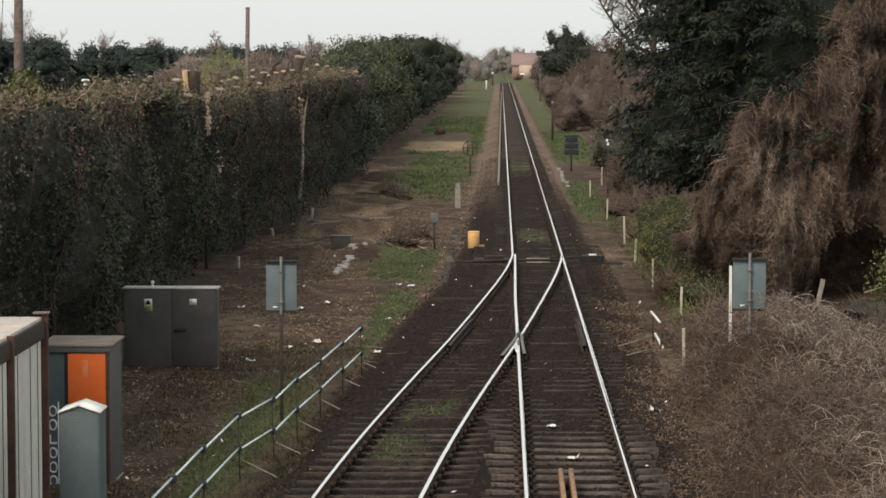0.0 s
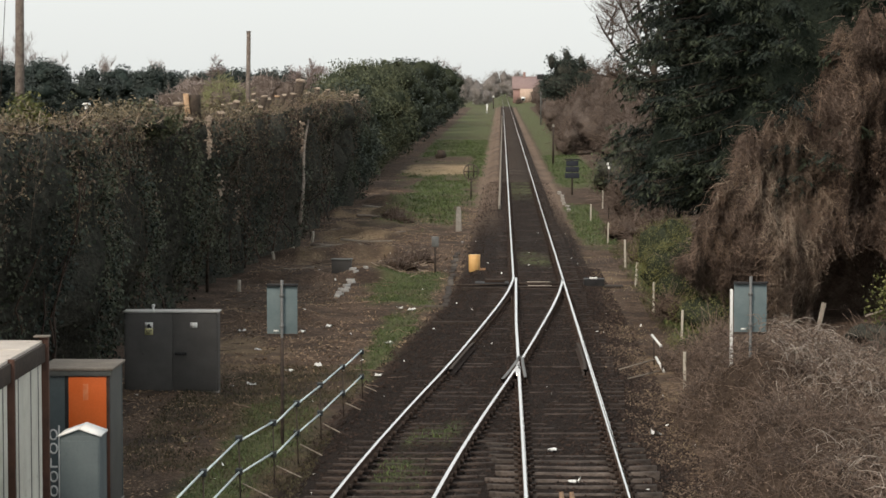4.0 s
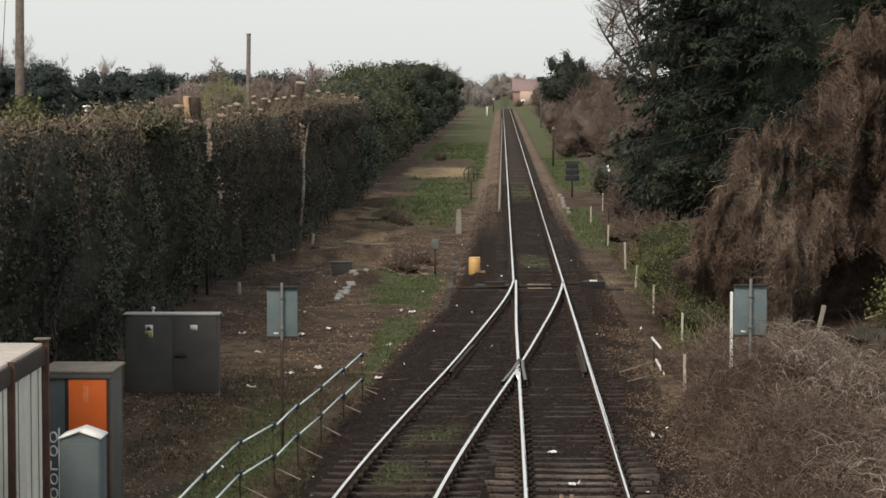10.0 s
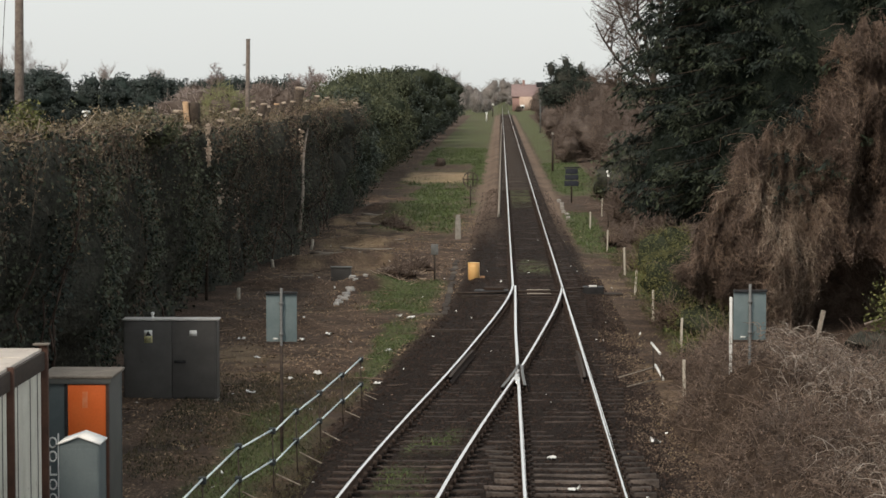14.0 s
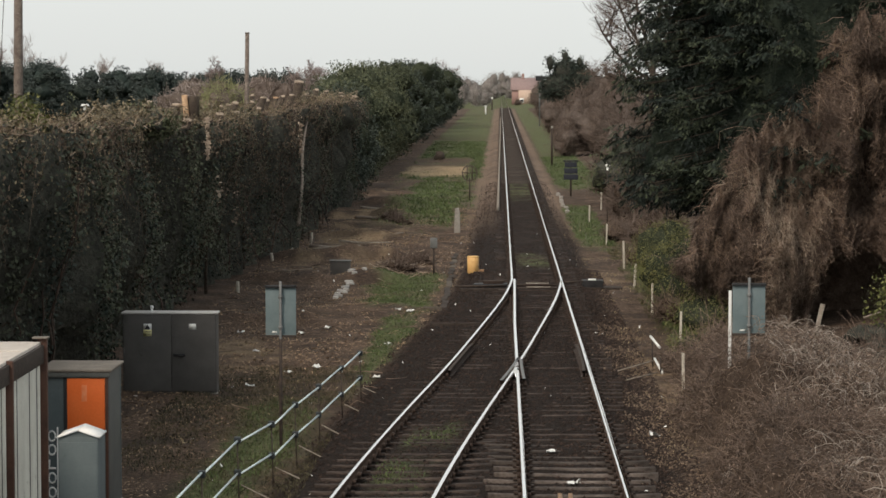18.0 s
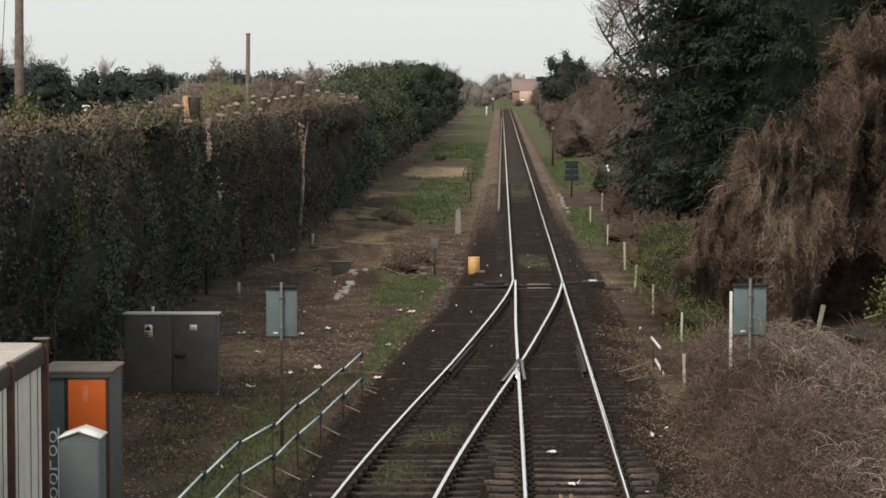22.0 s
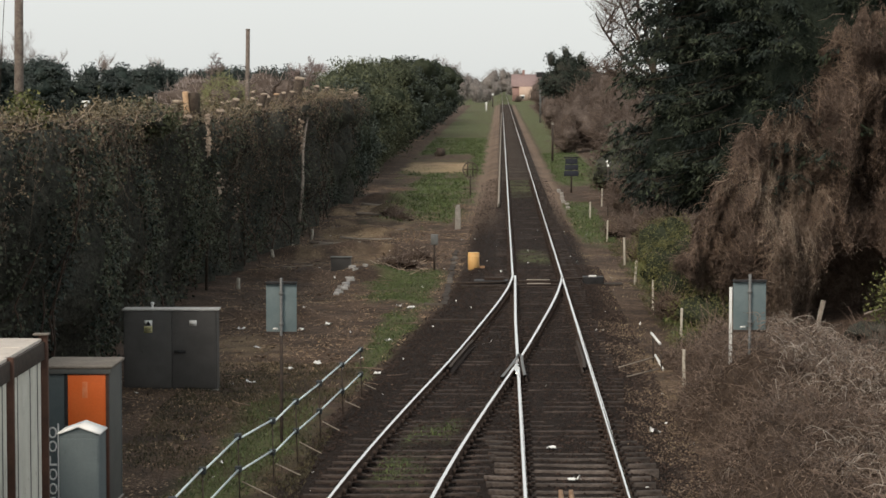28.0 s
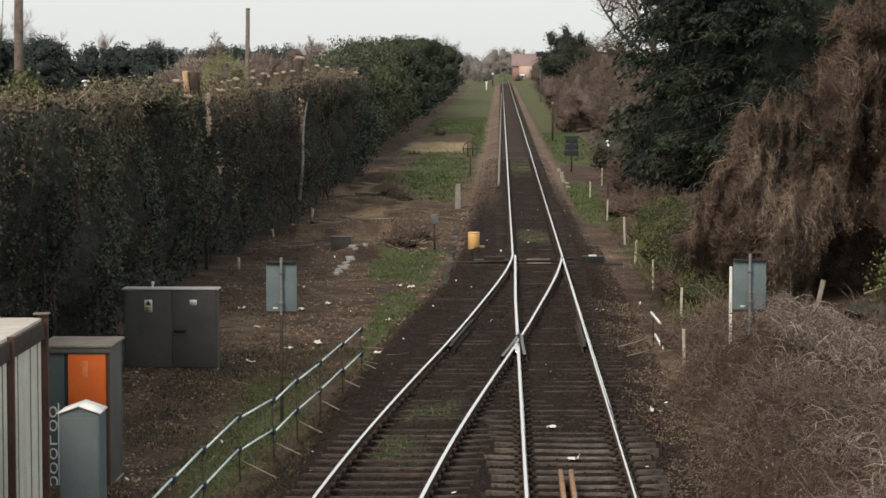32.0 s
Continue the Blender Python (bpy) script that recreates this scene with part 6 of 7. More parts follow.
for i, (xx, yy, h) in enumerate(((6.3, 172, 9.3),)):
    bush("cypress_tree", xx, yy, [(-0.5, 0, h * 0.62, 1.9, 1.8, h * 0.13), (-1.6, 0.3, h * 0.58, 1.0, 1.2, h * 0.09), (1.2, -0.2, h * 0.70, 1.2, 1.1, h * 0.09), (0.0, 0, h * 0.78, 1.3, 1.3, h * 0.12)] + [(1.7 * math.sin(q * 2.4), 0.5 * math.cos(q * 3.1), h * (0.80 + 0.13 * math.cos(q * 1.9) - 0.05 * abs(math.sin(q * 2.4))), 0.34, 0.34, h * (0.055 + 0.02 * math.sin(q))) for q in range(13)], L_CYP, 0.20, 9000, "dark pointed evergreen above the thicket", "tree", trunk=0.15, seed=400, spread=0.24, turn=1.2)


# the great cypress overhanging the bank
def cypress(x, y, prof, top, boughs, seed, label):
    """Drooping boughs in tiers, each with flat hanging sprays along it."""
    rng = np.random.default_rng(seed)
    t = thing("cypress_tree", x, y, g1(x, y), label=label, category="tree")
    tube("trunk", [(0, 0, -0.4), (0.1, 0, top * 0.4), (0, 0, top * 0.95)], 0.32, M_BARK, t, "", 12, r1=0.06)
    pz, pr_ = [q[0] for q in prof], [q[1] for q in prof]
    zz = np.linspace(pz[0], pz[-1], 14)
    a = np.arange(20) * 2 * np.pi / 20
    rad = np.interp(zz, pz, pr_)[:, None] * 0.70 * rng.uniform(0.8, 1.2, (14, 20))
    V = np.stack([rad * np.cos(a), rad * np.sin(a), np.broadcast_to(zz[:, None], rad.shape)], -1).reshape(-1, 3)
    Q = np.array([(i * 20 + j, i * 20 + (j + 1) % 20, (i + 1) * 20 + (j + 1) % 20, (i + 1) * 20 + j) for i in range(13) for j in range(20)])
    part("inner_growth", (V, Q), M_CORECYP, t, "inner growth coloured dark for shade")
    P = V.reshape(14, 20, 3)
    i, j = rng.integers(0, 13, 22000), rng.integers(0, 20, 22000)
    f, g = rng.random((22000, 1)), rng.random((22000, 1))
    P = (P[i, j] * (1 - f) + P[i + 1, j] * f) * (1 - g) + (P[i, (j + 1) % 20] * (1 - f) + P[i + 1, (j + 1) % 20] * f) * g
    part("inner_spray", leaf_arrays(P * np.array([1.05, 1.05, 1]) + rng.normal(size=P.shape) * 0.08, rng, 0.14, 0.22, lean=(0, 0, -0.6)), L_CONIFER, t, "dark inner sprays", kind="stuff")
    n, k, m = boughs, 22, 18
    z = np.where(rng.random(n) < 0.86, rng.uniform(pz[0], min(10.4, pz[-1]), n), rng.uniform(9.0, pz[-1], n))
    an = np.where(rng.random(n) < 0.35, rng.uniform(0, 2 * np.pi, n), rng.uniform(0.85 * np.pi, 2.1 * np.pi, n))
    ln = np.interp(z, pz, pr_) * np.where(rng.random(n) < 0.6, rng.uniform(0.86, 1.04, n), rng.uniform(0.62, 0.86, n))
    out_d = np.stack([np.cos(an), np.sin(an), np.zeros(n)], 1)
    side_d = np.stack([-np.sin(an), np.cos(an), np.zeros(n)], 1)
    q = np.linspace(0, 0.92, 7)
    rise = lambda s: 0.20 - 0.34 * s ** 2 + 0.16 * s ** 6
    bough = out_d[:, None] * (q[None] * ln[:, None])[..., None]
    bough[..., 2] += z[:, None] + ln[:, None] * (rise(q) - rise(1.0))[None]
    part("bough", strand_arrays(bough, np.full(n, 0.05), np.full(n, 0.012), 4), M_BARK, t, "dark boughs", kind="stuff")
    s = 1 - 0.55 * rng.random((n, k)) ** 1.2
    sg = rng.choice((-1.0, 1.0), (n, k))
    bl = (0.20 * ln[:, None] * (1.15 - s) + 0.32) * rng.uniform(0.7, 1.25, (n, k))
    base = out_d[:, None] * (s * ln[:, None])[..., None]
    base[..., 2] += z[:, None] + ln[:, None] * (rise(s) - rise(1.0))
    bd = out_d[:, None] * 0.75 + (sg * 0.75)[..., None] * side_d[:, None] + rng.normal(size=(n, k, 3)) * 0.22
    bd[..., 2] -= 0.22
    bd /= np.linalg.norm(bd, axis=2)[..., None]
    flat = np.cross(bd, np.array([0, 0, 1.0]))
    flat /= np.linalg.norm(flat, axis=2)[..., None] + 1e-9
    f = rng.random((n, k, m))
    w = rng.uniform(-1, 1, (n, k, m)) * (0.17 * (1.1 - f) + 0.03)
    P = base[:, :, None] + bd[:, :, None] * (f * bl[..., None])[..., None] + flat[:, :, None] * w[..., None] + rng.normal(size=(n, k, m, 3)) * 0.022
    P[..., 2] -= 0.30 * bl[..., None] * f ** 2 + np.abs(w) * 0.5
    u = bd[:, :, None] + flat[:, :, None] * (np.sign(w) * 0.7)[..., None] + rng.normal(size=P.shape) * 0.3
    u[..., 2] -= 0.30 + 0.5 * f
    u /= np.linalg.norm(u, axis=3)[..., None]
    v = np.cross(u, np.array([0, 0, 1.0]) + rng.normal(size=P.shape) * 0.45)
    v /= np.linalg.norm(v, axis=3)[..., None] + 1e-9
    size = rng.uniform(0.09, 0.19, (n, k, m, 1)) * np.where(rng.random((n, k, m, 1)) < 0.3, 1.35, 0.9)
    quad = np.stack([P - u * size * 0.5, P - v * size * 0.13, P + u * size * 0.5, P + v * size * 0.13], axis=3)
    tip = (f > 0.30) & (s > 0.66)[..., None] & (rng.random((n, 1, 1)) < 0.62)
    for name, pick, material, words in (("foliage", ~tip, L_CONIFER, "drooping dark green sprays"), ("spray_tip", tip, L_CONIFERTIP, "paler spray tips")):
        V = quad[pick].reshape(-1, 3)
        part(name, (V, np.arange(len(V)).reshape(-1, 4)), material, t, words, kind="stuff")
    return t


cypress(8.6, 48.3, [(2.6, 3.2), (3.1, 5.3), (3.7, 5.9), (5.3, 5.85), (6.1, 5.5), (7.2, 5.15), (8.4, 4.9), (11.0, 4.3), (15.5, 0.3)], 15.5, 760, 500, "massive dark green cypress overhanging the bank")
cypress(14.0, 49.0, [(2.5, 3.0), (4.0, 4.4), (7.0, 4.2), (10.0, 3.4), (14.0, 0.5)], 14, 130, 501, "dark green cypress behind the dead vines")

# curtain of dead climbers draped over the shrubs beside the cypress
rv = np.random.default_rng(77)
vc = thing("dead_climber", 7.6, 44, g1(7.6, 44), label="tangled curtain of dead brown climbers over a thicket", category="climber")
VO = np.array([7.6, 44, g1(7.6, 44)])


def drape_top(x):
    return np.interp(x, (4.4, 4.7, 5.15, 5.6, 6.0, 6.5, 7.0, 7.6, 7.9, 8.15, 8.5, 9.6, 10.6, 13), (1.3, 1.7, 2.3, 3.2, 3.9, 4.6, 5.1, 5.4, 5.8, 7.0, 7.6, 7.6, 6.4, 5.6)) + 1.0 * (vn(x, x * 0, 0.6, 81) - 0.5) + 0.9 * (vn(x, x * 0, 0.17, 89) - 0.5)


def drape_foot(x):
    return np.interp(x, (4.4, 5.2, 5.7, 7.65, 7.85, 8.1, 8.4, 9.3, 9.9, 10.6, 12), (1.3, 0.7, -0.2, -0.2, 0.7, 1.5, 1.85, 1.9, 1.2, 0.2, -0.1)) + 0.4 * (vn(x, x * 0, 0.35, 82) - 0.5)


def drape_y(x, z):
    """Front of the hanging growth: long folds, heavy lumps and one bulging fall."""
    sway = 0.35 * vn(x * 0.4, z, 1.1, 83)
    fold = vn(x + sway, z * 0.13, 0.42, 84) * 0.75 + vn(x + sway, z * 0.35, 0.17, 85) * 0.45 - 0.15
    lump = vn(x, z * 0.8, 1.3, 86) * 0.8
    fall = 0.6 * np.exp(-((x - 6.75 - 0.04 * z) / 0.6) ** 2) * np.clip((3.8 - z) / 1.5, 0, 1)
    under = 0.5 * np.clip((1.6 - z) / 1.6, 0, 1)
    lean = 0.30 * np.clip(z - 4.0, 0, 4) * np.clip((8.3 - x) / 0.5, 0, 1)
    column = 0.35 * np.clip((x - 7.9) / 0.4, 0, 1) * np.clip((z - 2.2) / 1.5, 0, 1)
    return 43.5 + 0.10 * z + lean + fold + lump - fall + under - column


xs, vs = np.linspace(4.5, 13.0, 110), np.linspace(0, 1, 46)
DX, DV = np.meshgrid(xs, vs)
DZ = drape_foot(DX) + DV * (drape_top(DX) - drape_foot(DX) - 0.15)
front = np.stack([DX, drape_y(DX, DZ) + 0.20 + rv.uniform(-0.05, 0.05, DX.shape), DZ], -1)
rear = front[::-1].copy()
rear[..., 1] = front[::-1][..., 1] + 1.1
grid = np.concatenate([front, rear])
m_, n_ = grid.shape[:2]
gi = (np.arange(m_ - 1)[:, None] * n_ + np.arange(n_ - 1)[None]).ravel()
part("inner_tangle", (grid.reshape(-1, 3) - VO, np.stack([gi, gi + 1, gi + n_ + 1, gi + n_], 1)), M_COREDARK, vc, "inner tangle coloured dark for shade")
# lump added behind the hollow so that it reads as deep shade
part("hollow", blob_arrays(np.array((9.0, 47.9, 0.9)) - VO, np.array((3.0, 0.8, 2.4)), rv, 16, 0.2), M_COREDARK, vc, "brown lump added to back the shaded hollow")


def vine_paths(n, length, wander, off=0.0, want=None, steps=4):
    """Strands that run down over the drape."""
    x = rv.uniform(4.5, 12.6, n)
    lo, hi = drape_foot(x), drape_top(x)
    z = lo + (hi - lo) * rv.random(n) ** 0.9 + 0.1
    k = np.ones(n, bool) if want is None else want(x, z)
    x, z = x[k], z[k]
    n = len(x)
    step = rv.uniform(*length, n) / steps
    a = rv.normal(size=n) * (0.15 + 0.7 * wander)
    pts = []
    back = rv.normal(size=n) * 0.10 + off
    for i in range(steps):
        pts.append(np.stack([x, drape_y(x, z) + back, z], 1))
        a = a * 0.75 + rv.normal(size=n) * wander
        back = back + rv.normal(size=n) * 0.03
        x, z = x + np.sin(a) * step, z - np.cos(a) * step
    pts = np.stack(pts, 1)
    ok = pts[:, -1, 2] > drape_foot(pts[:, -1, 0]) - 0.35 * rv.random(n)
    return pts[ok]


def pale_zone(x, z):
    return vn(x + 0.5 * vn(x, z, 1.0, 88), z * 0.45, 0.8, 87) + 0.42 * np.exp(-((x - 6.75 - 0.04 * z) / 0.5) ** 2) * (z < 4.0) + 0.05 * np.exp(-((x - 8.7) / 0.5) ** 2) * (z > 3.0) - 0.10 * np.clip(z - 4.0, 0, 1) * (x < 8)


P = vine_paths(13000, (0.2, 0.8), 0.65)
part("dark_stem", strand_arrays(P - VO, rv.uniform(0.004, 0.010, len(P))), L_VINEDARK, vc, "dark dead stems", kind="stuff")
P = vine_paths(17000, (0.15, 0.7), 0.70, -0.06, lambda x, z: pale_zone(x, z) + 0.35 * rv.random(len(x)) > 0.78)
part("pale_stem", strand_arrays(P - VO, rv.uniform(0.003, 0.007, len(P))), L_VINE, vc, "pale tan dead stems", kind="stuff")
P = vine_paths(2600, (0.6, 1.8), 0.55, -0.12, None, 8)
part("hanging_stem", strand_arrays(P - VO, rv.uniform(0.004, 0.008, len(P))), L_VINE, vc, "long hanging tan stems", kind="stuff")
P = vine_paths(14000, (0.2, 0.9), 0.65, -0.14, lambda x, z: pale_zone(x, z) + 0.3 * rv.random(len(x)) > 1.02)
part("pale_cascade", strand_arrays(P - VO, rv.uniform(0.003, 0.008, len(P))), L_VINEPALE, vc, "pale hanging cascade of dead stems", kind="stuff")
P = vine_paths(34000, (0.1, 0.5), 0.5)[:, -1]
part("dead_leaf", leaf_arrays(P - VO, rv, 0.07, 0.4, lean=(0, 0, -0.8)), L_FLUFF, vc, "withered brown leaves", kind="stuff")

# brambles below
br = np.random.default_rng(88)


def bramble_h(x, y):
    a = np.clip((x - 3.25 - 0.25 * np.sin(y * 0.9) - np.clip((y - 29) / 10, 0, 1) * 0.4) / 1.0, 0, 1) * np.clip((41 - y) / 3.0, 0, 1) * np.clip((13.5 - x) / 2, 0, 1)
    dip = 1 - 0.92 * np.exp(-((x - 8.8) / 1.25) ** 2 - ((y - 40.5) / 3.0) ** 2)
    rise = np.interp(y, (14, 26, 31, 37, 41), (0.9, 1.05, 1.95, 1.35, 0.8)) * np.interp(x, (3.3, 4.0, 5.3, 6.5, 8, 14), (0.85, 1.1, 0.95, 0.68, 0.48, 0.5))
    dip = dip * np.clip(1.25 - np.clip(x - 6.4, 0, 9) / 1.5 * np.clip((y - 30.5) / 4, 0, 1), 0.06, 1)
    return a * dip * rise * (0.40 + 0.6 * vn(x, y, 1.5, 71) + 0.4 * vn(x, y, 0.55, 72))


bm_ = thing("bramble_thicket", 6.0, 31, g1(6.0, 31), label="mound of leafless tangled brown brambles beside the line", category="brambles")
BO = np.array([6.0, 31, g1(6.0, 31)])
bx_, by_ = np.linspace(3.1, 13.6, 60), np.linspace(14, 41, 110)
BX, BY = np.meshgrid(bx_, by_)
BZ = gh(BX, BY) + bramble_h(BX, BY) * 0.72 - 0.06 + br.uniform(-0.05, 0.05, BX.shape)
gi = (np.arange(109)[:, None] * 60 + np.arange(59)[None]).ravel()
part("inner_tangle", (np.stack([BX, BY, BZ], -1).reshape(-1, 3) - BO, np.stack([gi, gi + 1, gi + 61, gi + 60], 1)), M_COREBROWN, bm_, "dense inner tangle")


def bramble_paths(n, x0=3.0, x1=9.5, y0=19, y1=41, length=(0.4, 1.5), lift=0.5, steps=3, droop=0.10, jitter=0.52):
    x, y = br.uniform(x0, x1, n), br.uniform(y0, y1, n)
    hh = bramble_h(x, y)
    ok = hh > 0.06
    x, y, hh = x[ok], y[ok], hh[ok]
    n = len(x)
    z = gh(x, y) + hh * br.uniform(0.55, 1.0, n)
    a = br.uniform(0, 2 * np.pi, n)
    st = np.stack([np.cos(a), np.sin(a), br.uniform(-0.1, 1.0, n) * lift], 1)
    step = br.uniform(*length, (n, 1)) / steps
    pts = [np.stack([x, y, z], 1)]
    for k in range(steps):
        st = st + br.normal(size=(n, 3)) * jitter + np.array([0, 0, -droop])
        st /= np.linalg.norm(st, axis=1)[:, None]
        pts.append(pts[-1] + st * step)
    return np.stack(pts, 1)


P = bramble_paths(16000, length=(0.15, 0.6), lift=1.0)
part("stem", strand_arrays(P - BO, br.uniform(0.0035, 0.008, len(P))), L_BRAMBLE, bm_, "tangled brown stems", kind="stuff")
P = bramble_paths(9000, length=(0.35, 0.85), lift=2.2, steps=5, droop=0.45, jitter=0.22)
P = P[(vn(P[:, 0, 0], P[:, 0, 1], 1.7, 73) + 0.25 * np.clip(P[:, 0, 0] - 5.0, -1, 1) + 0.3 * br.random(len(P))) > 0.76]
part("arching_stem", strand_arrays(P - BO + np.array([0, 0, 0.05]), br.uniform(0.004, 0.008, len(P))), L_BRAMBLEPALE, bm_, "long arching pale stems", kind="stuff")
P = bramble_paths(9000, length=(0.2, 0.8))
part("dark_stem", strand_arrays(P - BO, br.uniform(0.004, 0.009, len(P))), L_VINEDARK, bm_, "dark tangled stems", kind="stuff")
P = bramble_paths(24000, length=(0.1, 0.4), lift=0.8)[:, -1]
part("dead_leaf", leaf_arrays(P - BO, br, 0.05, 0.4), L_FLUFF, bm_, "withered brown leaves", kind="stuff")

# dark brambles added over the hollow's ground to stand for its shade
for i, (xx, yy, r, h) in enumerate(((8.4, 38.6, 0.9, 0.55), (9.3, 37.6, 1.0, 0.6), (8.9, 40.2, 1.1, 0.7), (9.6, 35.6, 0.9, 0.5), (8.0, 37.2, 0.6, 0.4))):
    scrub("low_bramble", xx, yy, r, r * 1.6, h, 420, L_VINEDARK, "dark leafless brambles added for shade in the hollow", 480 + i, r=0.007, group="brambles in the hollow", core=M_CORE, category="brambles", fill=0.85)
# shrubs on the bank
for i, (xx, yy, r, h, n) in enumerate(((5.25, 57.0, 1.0, 1.7, 7000), (4.95, 52.3, 0.95, 1.4, 6500), (5.9, 53.5, 0.9, 1.6, 5000), (5.0, 49.0, 0.85, 1.1, 4500), (5.7, 64, 0.7, 1.0, 2000), (5.1, 44.6, 0.8, 0.95, 4000), (4.6, 41.0, 0.6, 0.5, 1800))):
    bush("privet_shrub", xx, yy, [(0, 0, h * 0.5, r, r, h * 0.5), (0.3, 0.2, h * 0.75, r * 0.6, r * 0.6, h * 0.35)], L_PRIVET, 0.045, int(n * 1.3), "yellow-green shrub on the grassy bank", "shrub", seed=420 + i, group="shrubs on the bank", core=M_COREGREEN, spread=0.16)
bush("privet_shrub", 8.75, 40.2, [(0.1, 0, 0.9, 0.42, 0.5, 0.75), (0.3, 0, 1.6, 0.4, 0.4, 0.4), (-0.05, 0, 1.35, 0.25, 0.3, 0.2)], L_LAUREL, 0.09, 1100, "yellow-green leafy shrub beside the dark hollow", "shrub", seed=431, core=False, spread=0.18)
bush("evergreen_shrub", 5.6, 84.0, [(0, 0, 1.9, 1.5, 1.3, 0.9), (0.8, 0, 2.6, 1.2, 1.2, 0.9)], L_EVERGREEN, 0.16, 1800, "dark green shrub arching over the bank", "shrub", trunk=0.08, seed=433)
for i, (xx, yy) in enumerate(((4.6, 47.0), (5.0, 61.5), (4.7, 71), (5.0, 40.5))):
    scrub("low_scrub", xx, yy, 0.7, 0.9, 0.75, 500, L_BRAMBLE, "low leafless scrub on the bank", 440 + i, r=0.008, group="low scrub on the bank", fill=0.6)
# ivy mound low in the dark hollow
part_log = thing("fallen_log", 8.9, 40.6, g1(8.9, 40.6), label="bent dead stem lying in the dark hollow", category="branch")
tube("limb", [(-0.6, 0, 0.75), (0.0, -0.1, 0.95), (0.5, -0.2, 0.6), (0.8, -0.2, -0.1)], 0.03, M_BARKPALE, part_log, "", 8, r1=0.02)

# stump and mound in the distance on the cleared strip
mnd = thing("brush_heap", -5.05, 147.0, g1(-5.05, 147), label="small dark heap of burnt brush on the grass", category="brush heap")
part("heap", blob_arrays((0, 0, 0.2), (0.42, 0.4, 0.42), np.random.default_rng(9), 14, 0.3), M_BARK, mnd)
for i, (xx, yy, r) in enumerate(((-3.4, 60.5, 0.75), (-3.0, 62.5, 0.6), (-5.0, 83, 0.7), (-4.6, 80, 0.6))):
    scrub("brushwood_pile", xx, yy, r, r, 0.38, 200, L_TWIG, "pile of cut branches on the cleared ground", 460 + i, r=0.018, group="piles of cut branches", category="brushwood")

for i, (xx, yy, ln, r, a) in enumerate(((-6.0, 64.2, 2.6, 0.10, 4), (-4.9, 66.6, 1.8, 0.09, -8), (-6.6, 69.0, 2.2, 0.13, 3), (-5.4, 71.0, 2.8, 0.12, -4), (-4.6, 74.5, 1.6, 0.10, 12), (-6.4, 76.2, 2.4, 0.13, -3), (-5.2, 80.6, 2.6, 0.12, 6), (-6.0, 83.4, 2.2, 0.14, -6), (-4.8, 86.8, 2.0, 0.12, 9), (-6.2, 90.5, 2.4, 0.15, -2), (-7.0, 60.8, 1.6, 0.08, 14), (-3.2, 61.6, 1.3, 0.08, 50), (-3.9, 63.2, 1.5, 0.07, -35))):
    lg = thing("felled_log", xx, yy, g1(xx, yy), label="felled branch lying on the cleared ground", category="log", group="felled branches")
    r *= 0.55
    ln *= 0.75
    pts = [(ln * (q - 0.5), 0.10 * math.sin(q * 5 + i), r * 0.5 + 0.05 * math.sin(q * 3 + i)) for q in np.linspace(0, 1, 6)]
    tube("limb", pts, r, M_BARKPALE if i % 3 else M_WOODGREY, lg, "", 9, r1=r * 0.7)
    for s, q in ((-1, pts[0]), (1, pts[-1])):
        V, Q = cyl_arrays(r * (0.9 if s < 0 else 0.62), -0.012, 0.012, 10)
        part("sawn_end", (V[:, [2, 1, 0]] + np.array(q), Q), M_SAWN, lg, "pale sawn end")
    tilt = math.degrees(math.atan2(g1(xx + ln * 0.5, yy) - g1(xx - ln * 0.5, yy), ln))
    lg.matrix_basis = pose(xx, yy, g1(xx, yy), 0, -tilt, a)

# ---- litter, chips and grass ----
rl = np.random.default_rng(99)
n = 62000
x, y = rl.uniform(-8.3, -1.2, n), 22 + 68 * rl.random(n) ** 1.15
ok = (x < bed_left(y) - 0.05 - 1.1 * np.clip((38 - y) / 3, 0, 1)) & (grassiness(x, y) < 0.55) & (vn(x, y, 1.1, 101) + vn(x, y, 0.35, 102) + 0.5 * rl.random(n) > 1.12)
x, y = x[ok], y[ok]
tagged(new("wood_chips", np_mesh("wood_chips", *leaf_arrays(np.stack([x, y, gh(x, y) + 0.015], 1), rl, 0.065, 0.45, flat=0.7), L_LITTER)), "brown wood chips and dead leaves on the soil", "litter", kind="stuff")
n = 7000
x, y = rl.uniform(2.6, 6.0, n), rl.uniform(20, 75, n)
tagged(new("leaf_litter", np_mesh("leaf_litter", *leaf_arrays(np.stack([x, y, gh(x, y) + 0.015], 1), rl, 0.05, 0.5, flat=0.7), L_DEADLEAF)), "dead leaves and twigs on the bank", "litter", kind="stuff")
n = 6000
x, y = rl.uniform(2.45, 3.35, n) + 0.15 * rl.normal(size=n), rl.uniform(21, 46, n)
k = vn(x, y, 1.3, 95) + 0.25 * rl.random(n) > 0.5
x, y = x[k], y[k]
V, Q = stone_arrays(np.stack([x, y, gh(x, y) + 0.01], 1), 0.022 * rl.uniform(0.4, 1.5, len(x)), rl)
tagged(new("verge_stones", np_mesh("verge_stones", V, Q, M_PEBBLE)), "tan stones and rubble along the verge", "stones", kind="stuff")
n = 260
x, y = rl.uniform(-8.2, -2.0, n), rl.uniform(34, 95, n)
a = rl.uniform(0, np.pi, n)
ln = rl.uniform(0.2, 0.9, n)
q = np.linspace(-0.5, 0.5, 4)
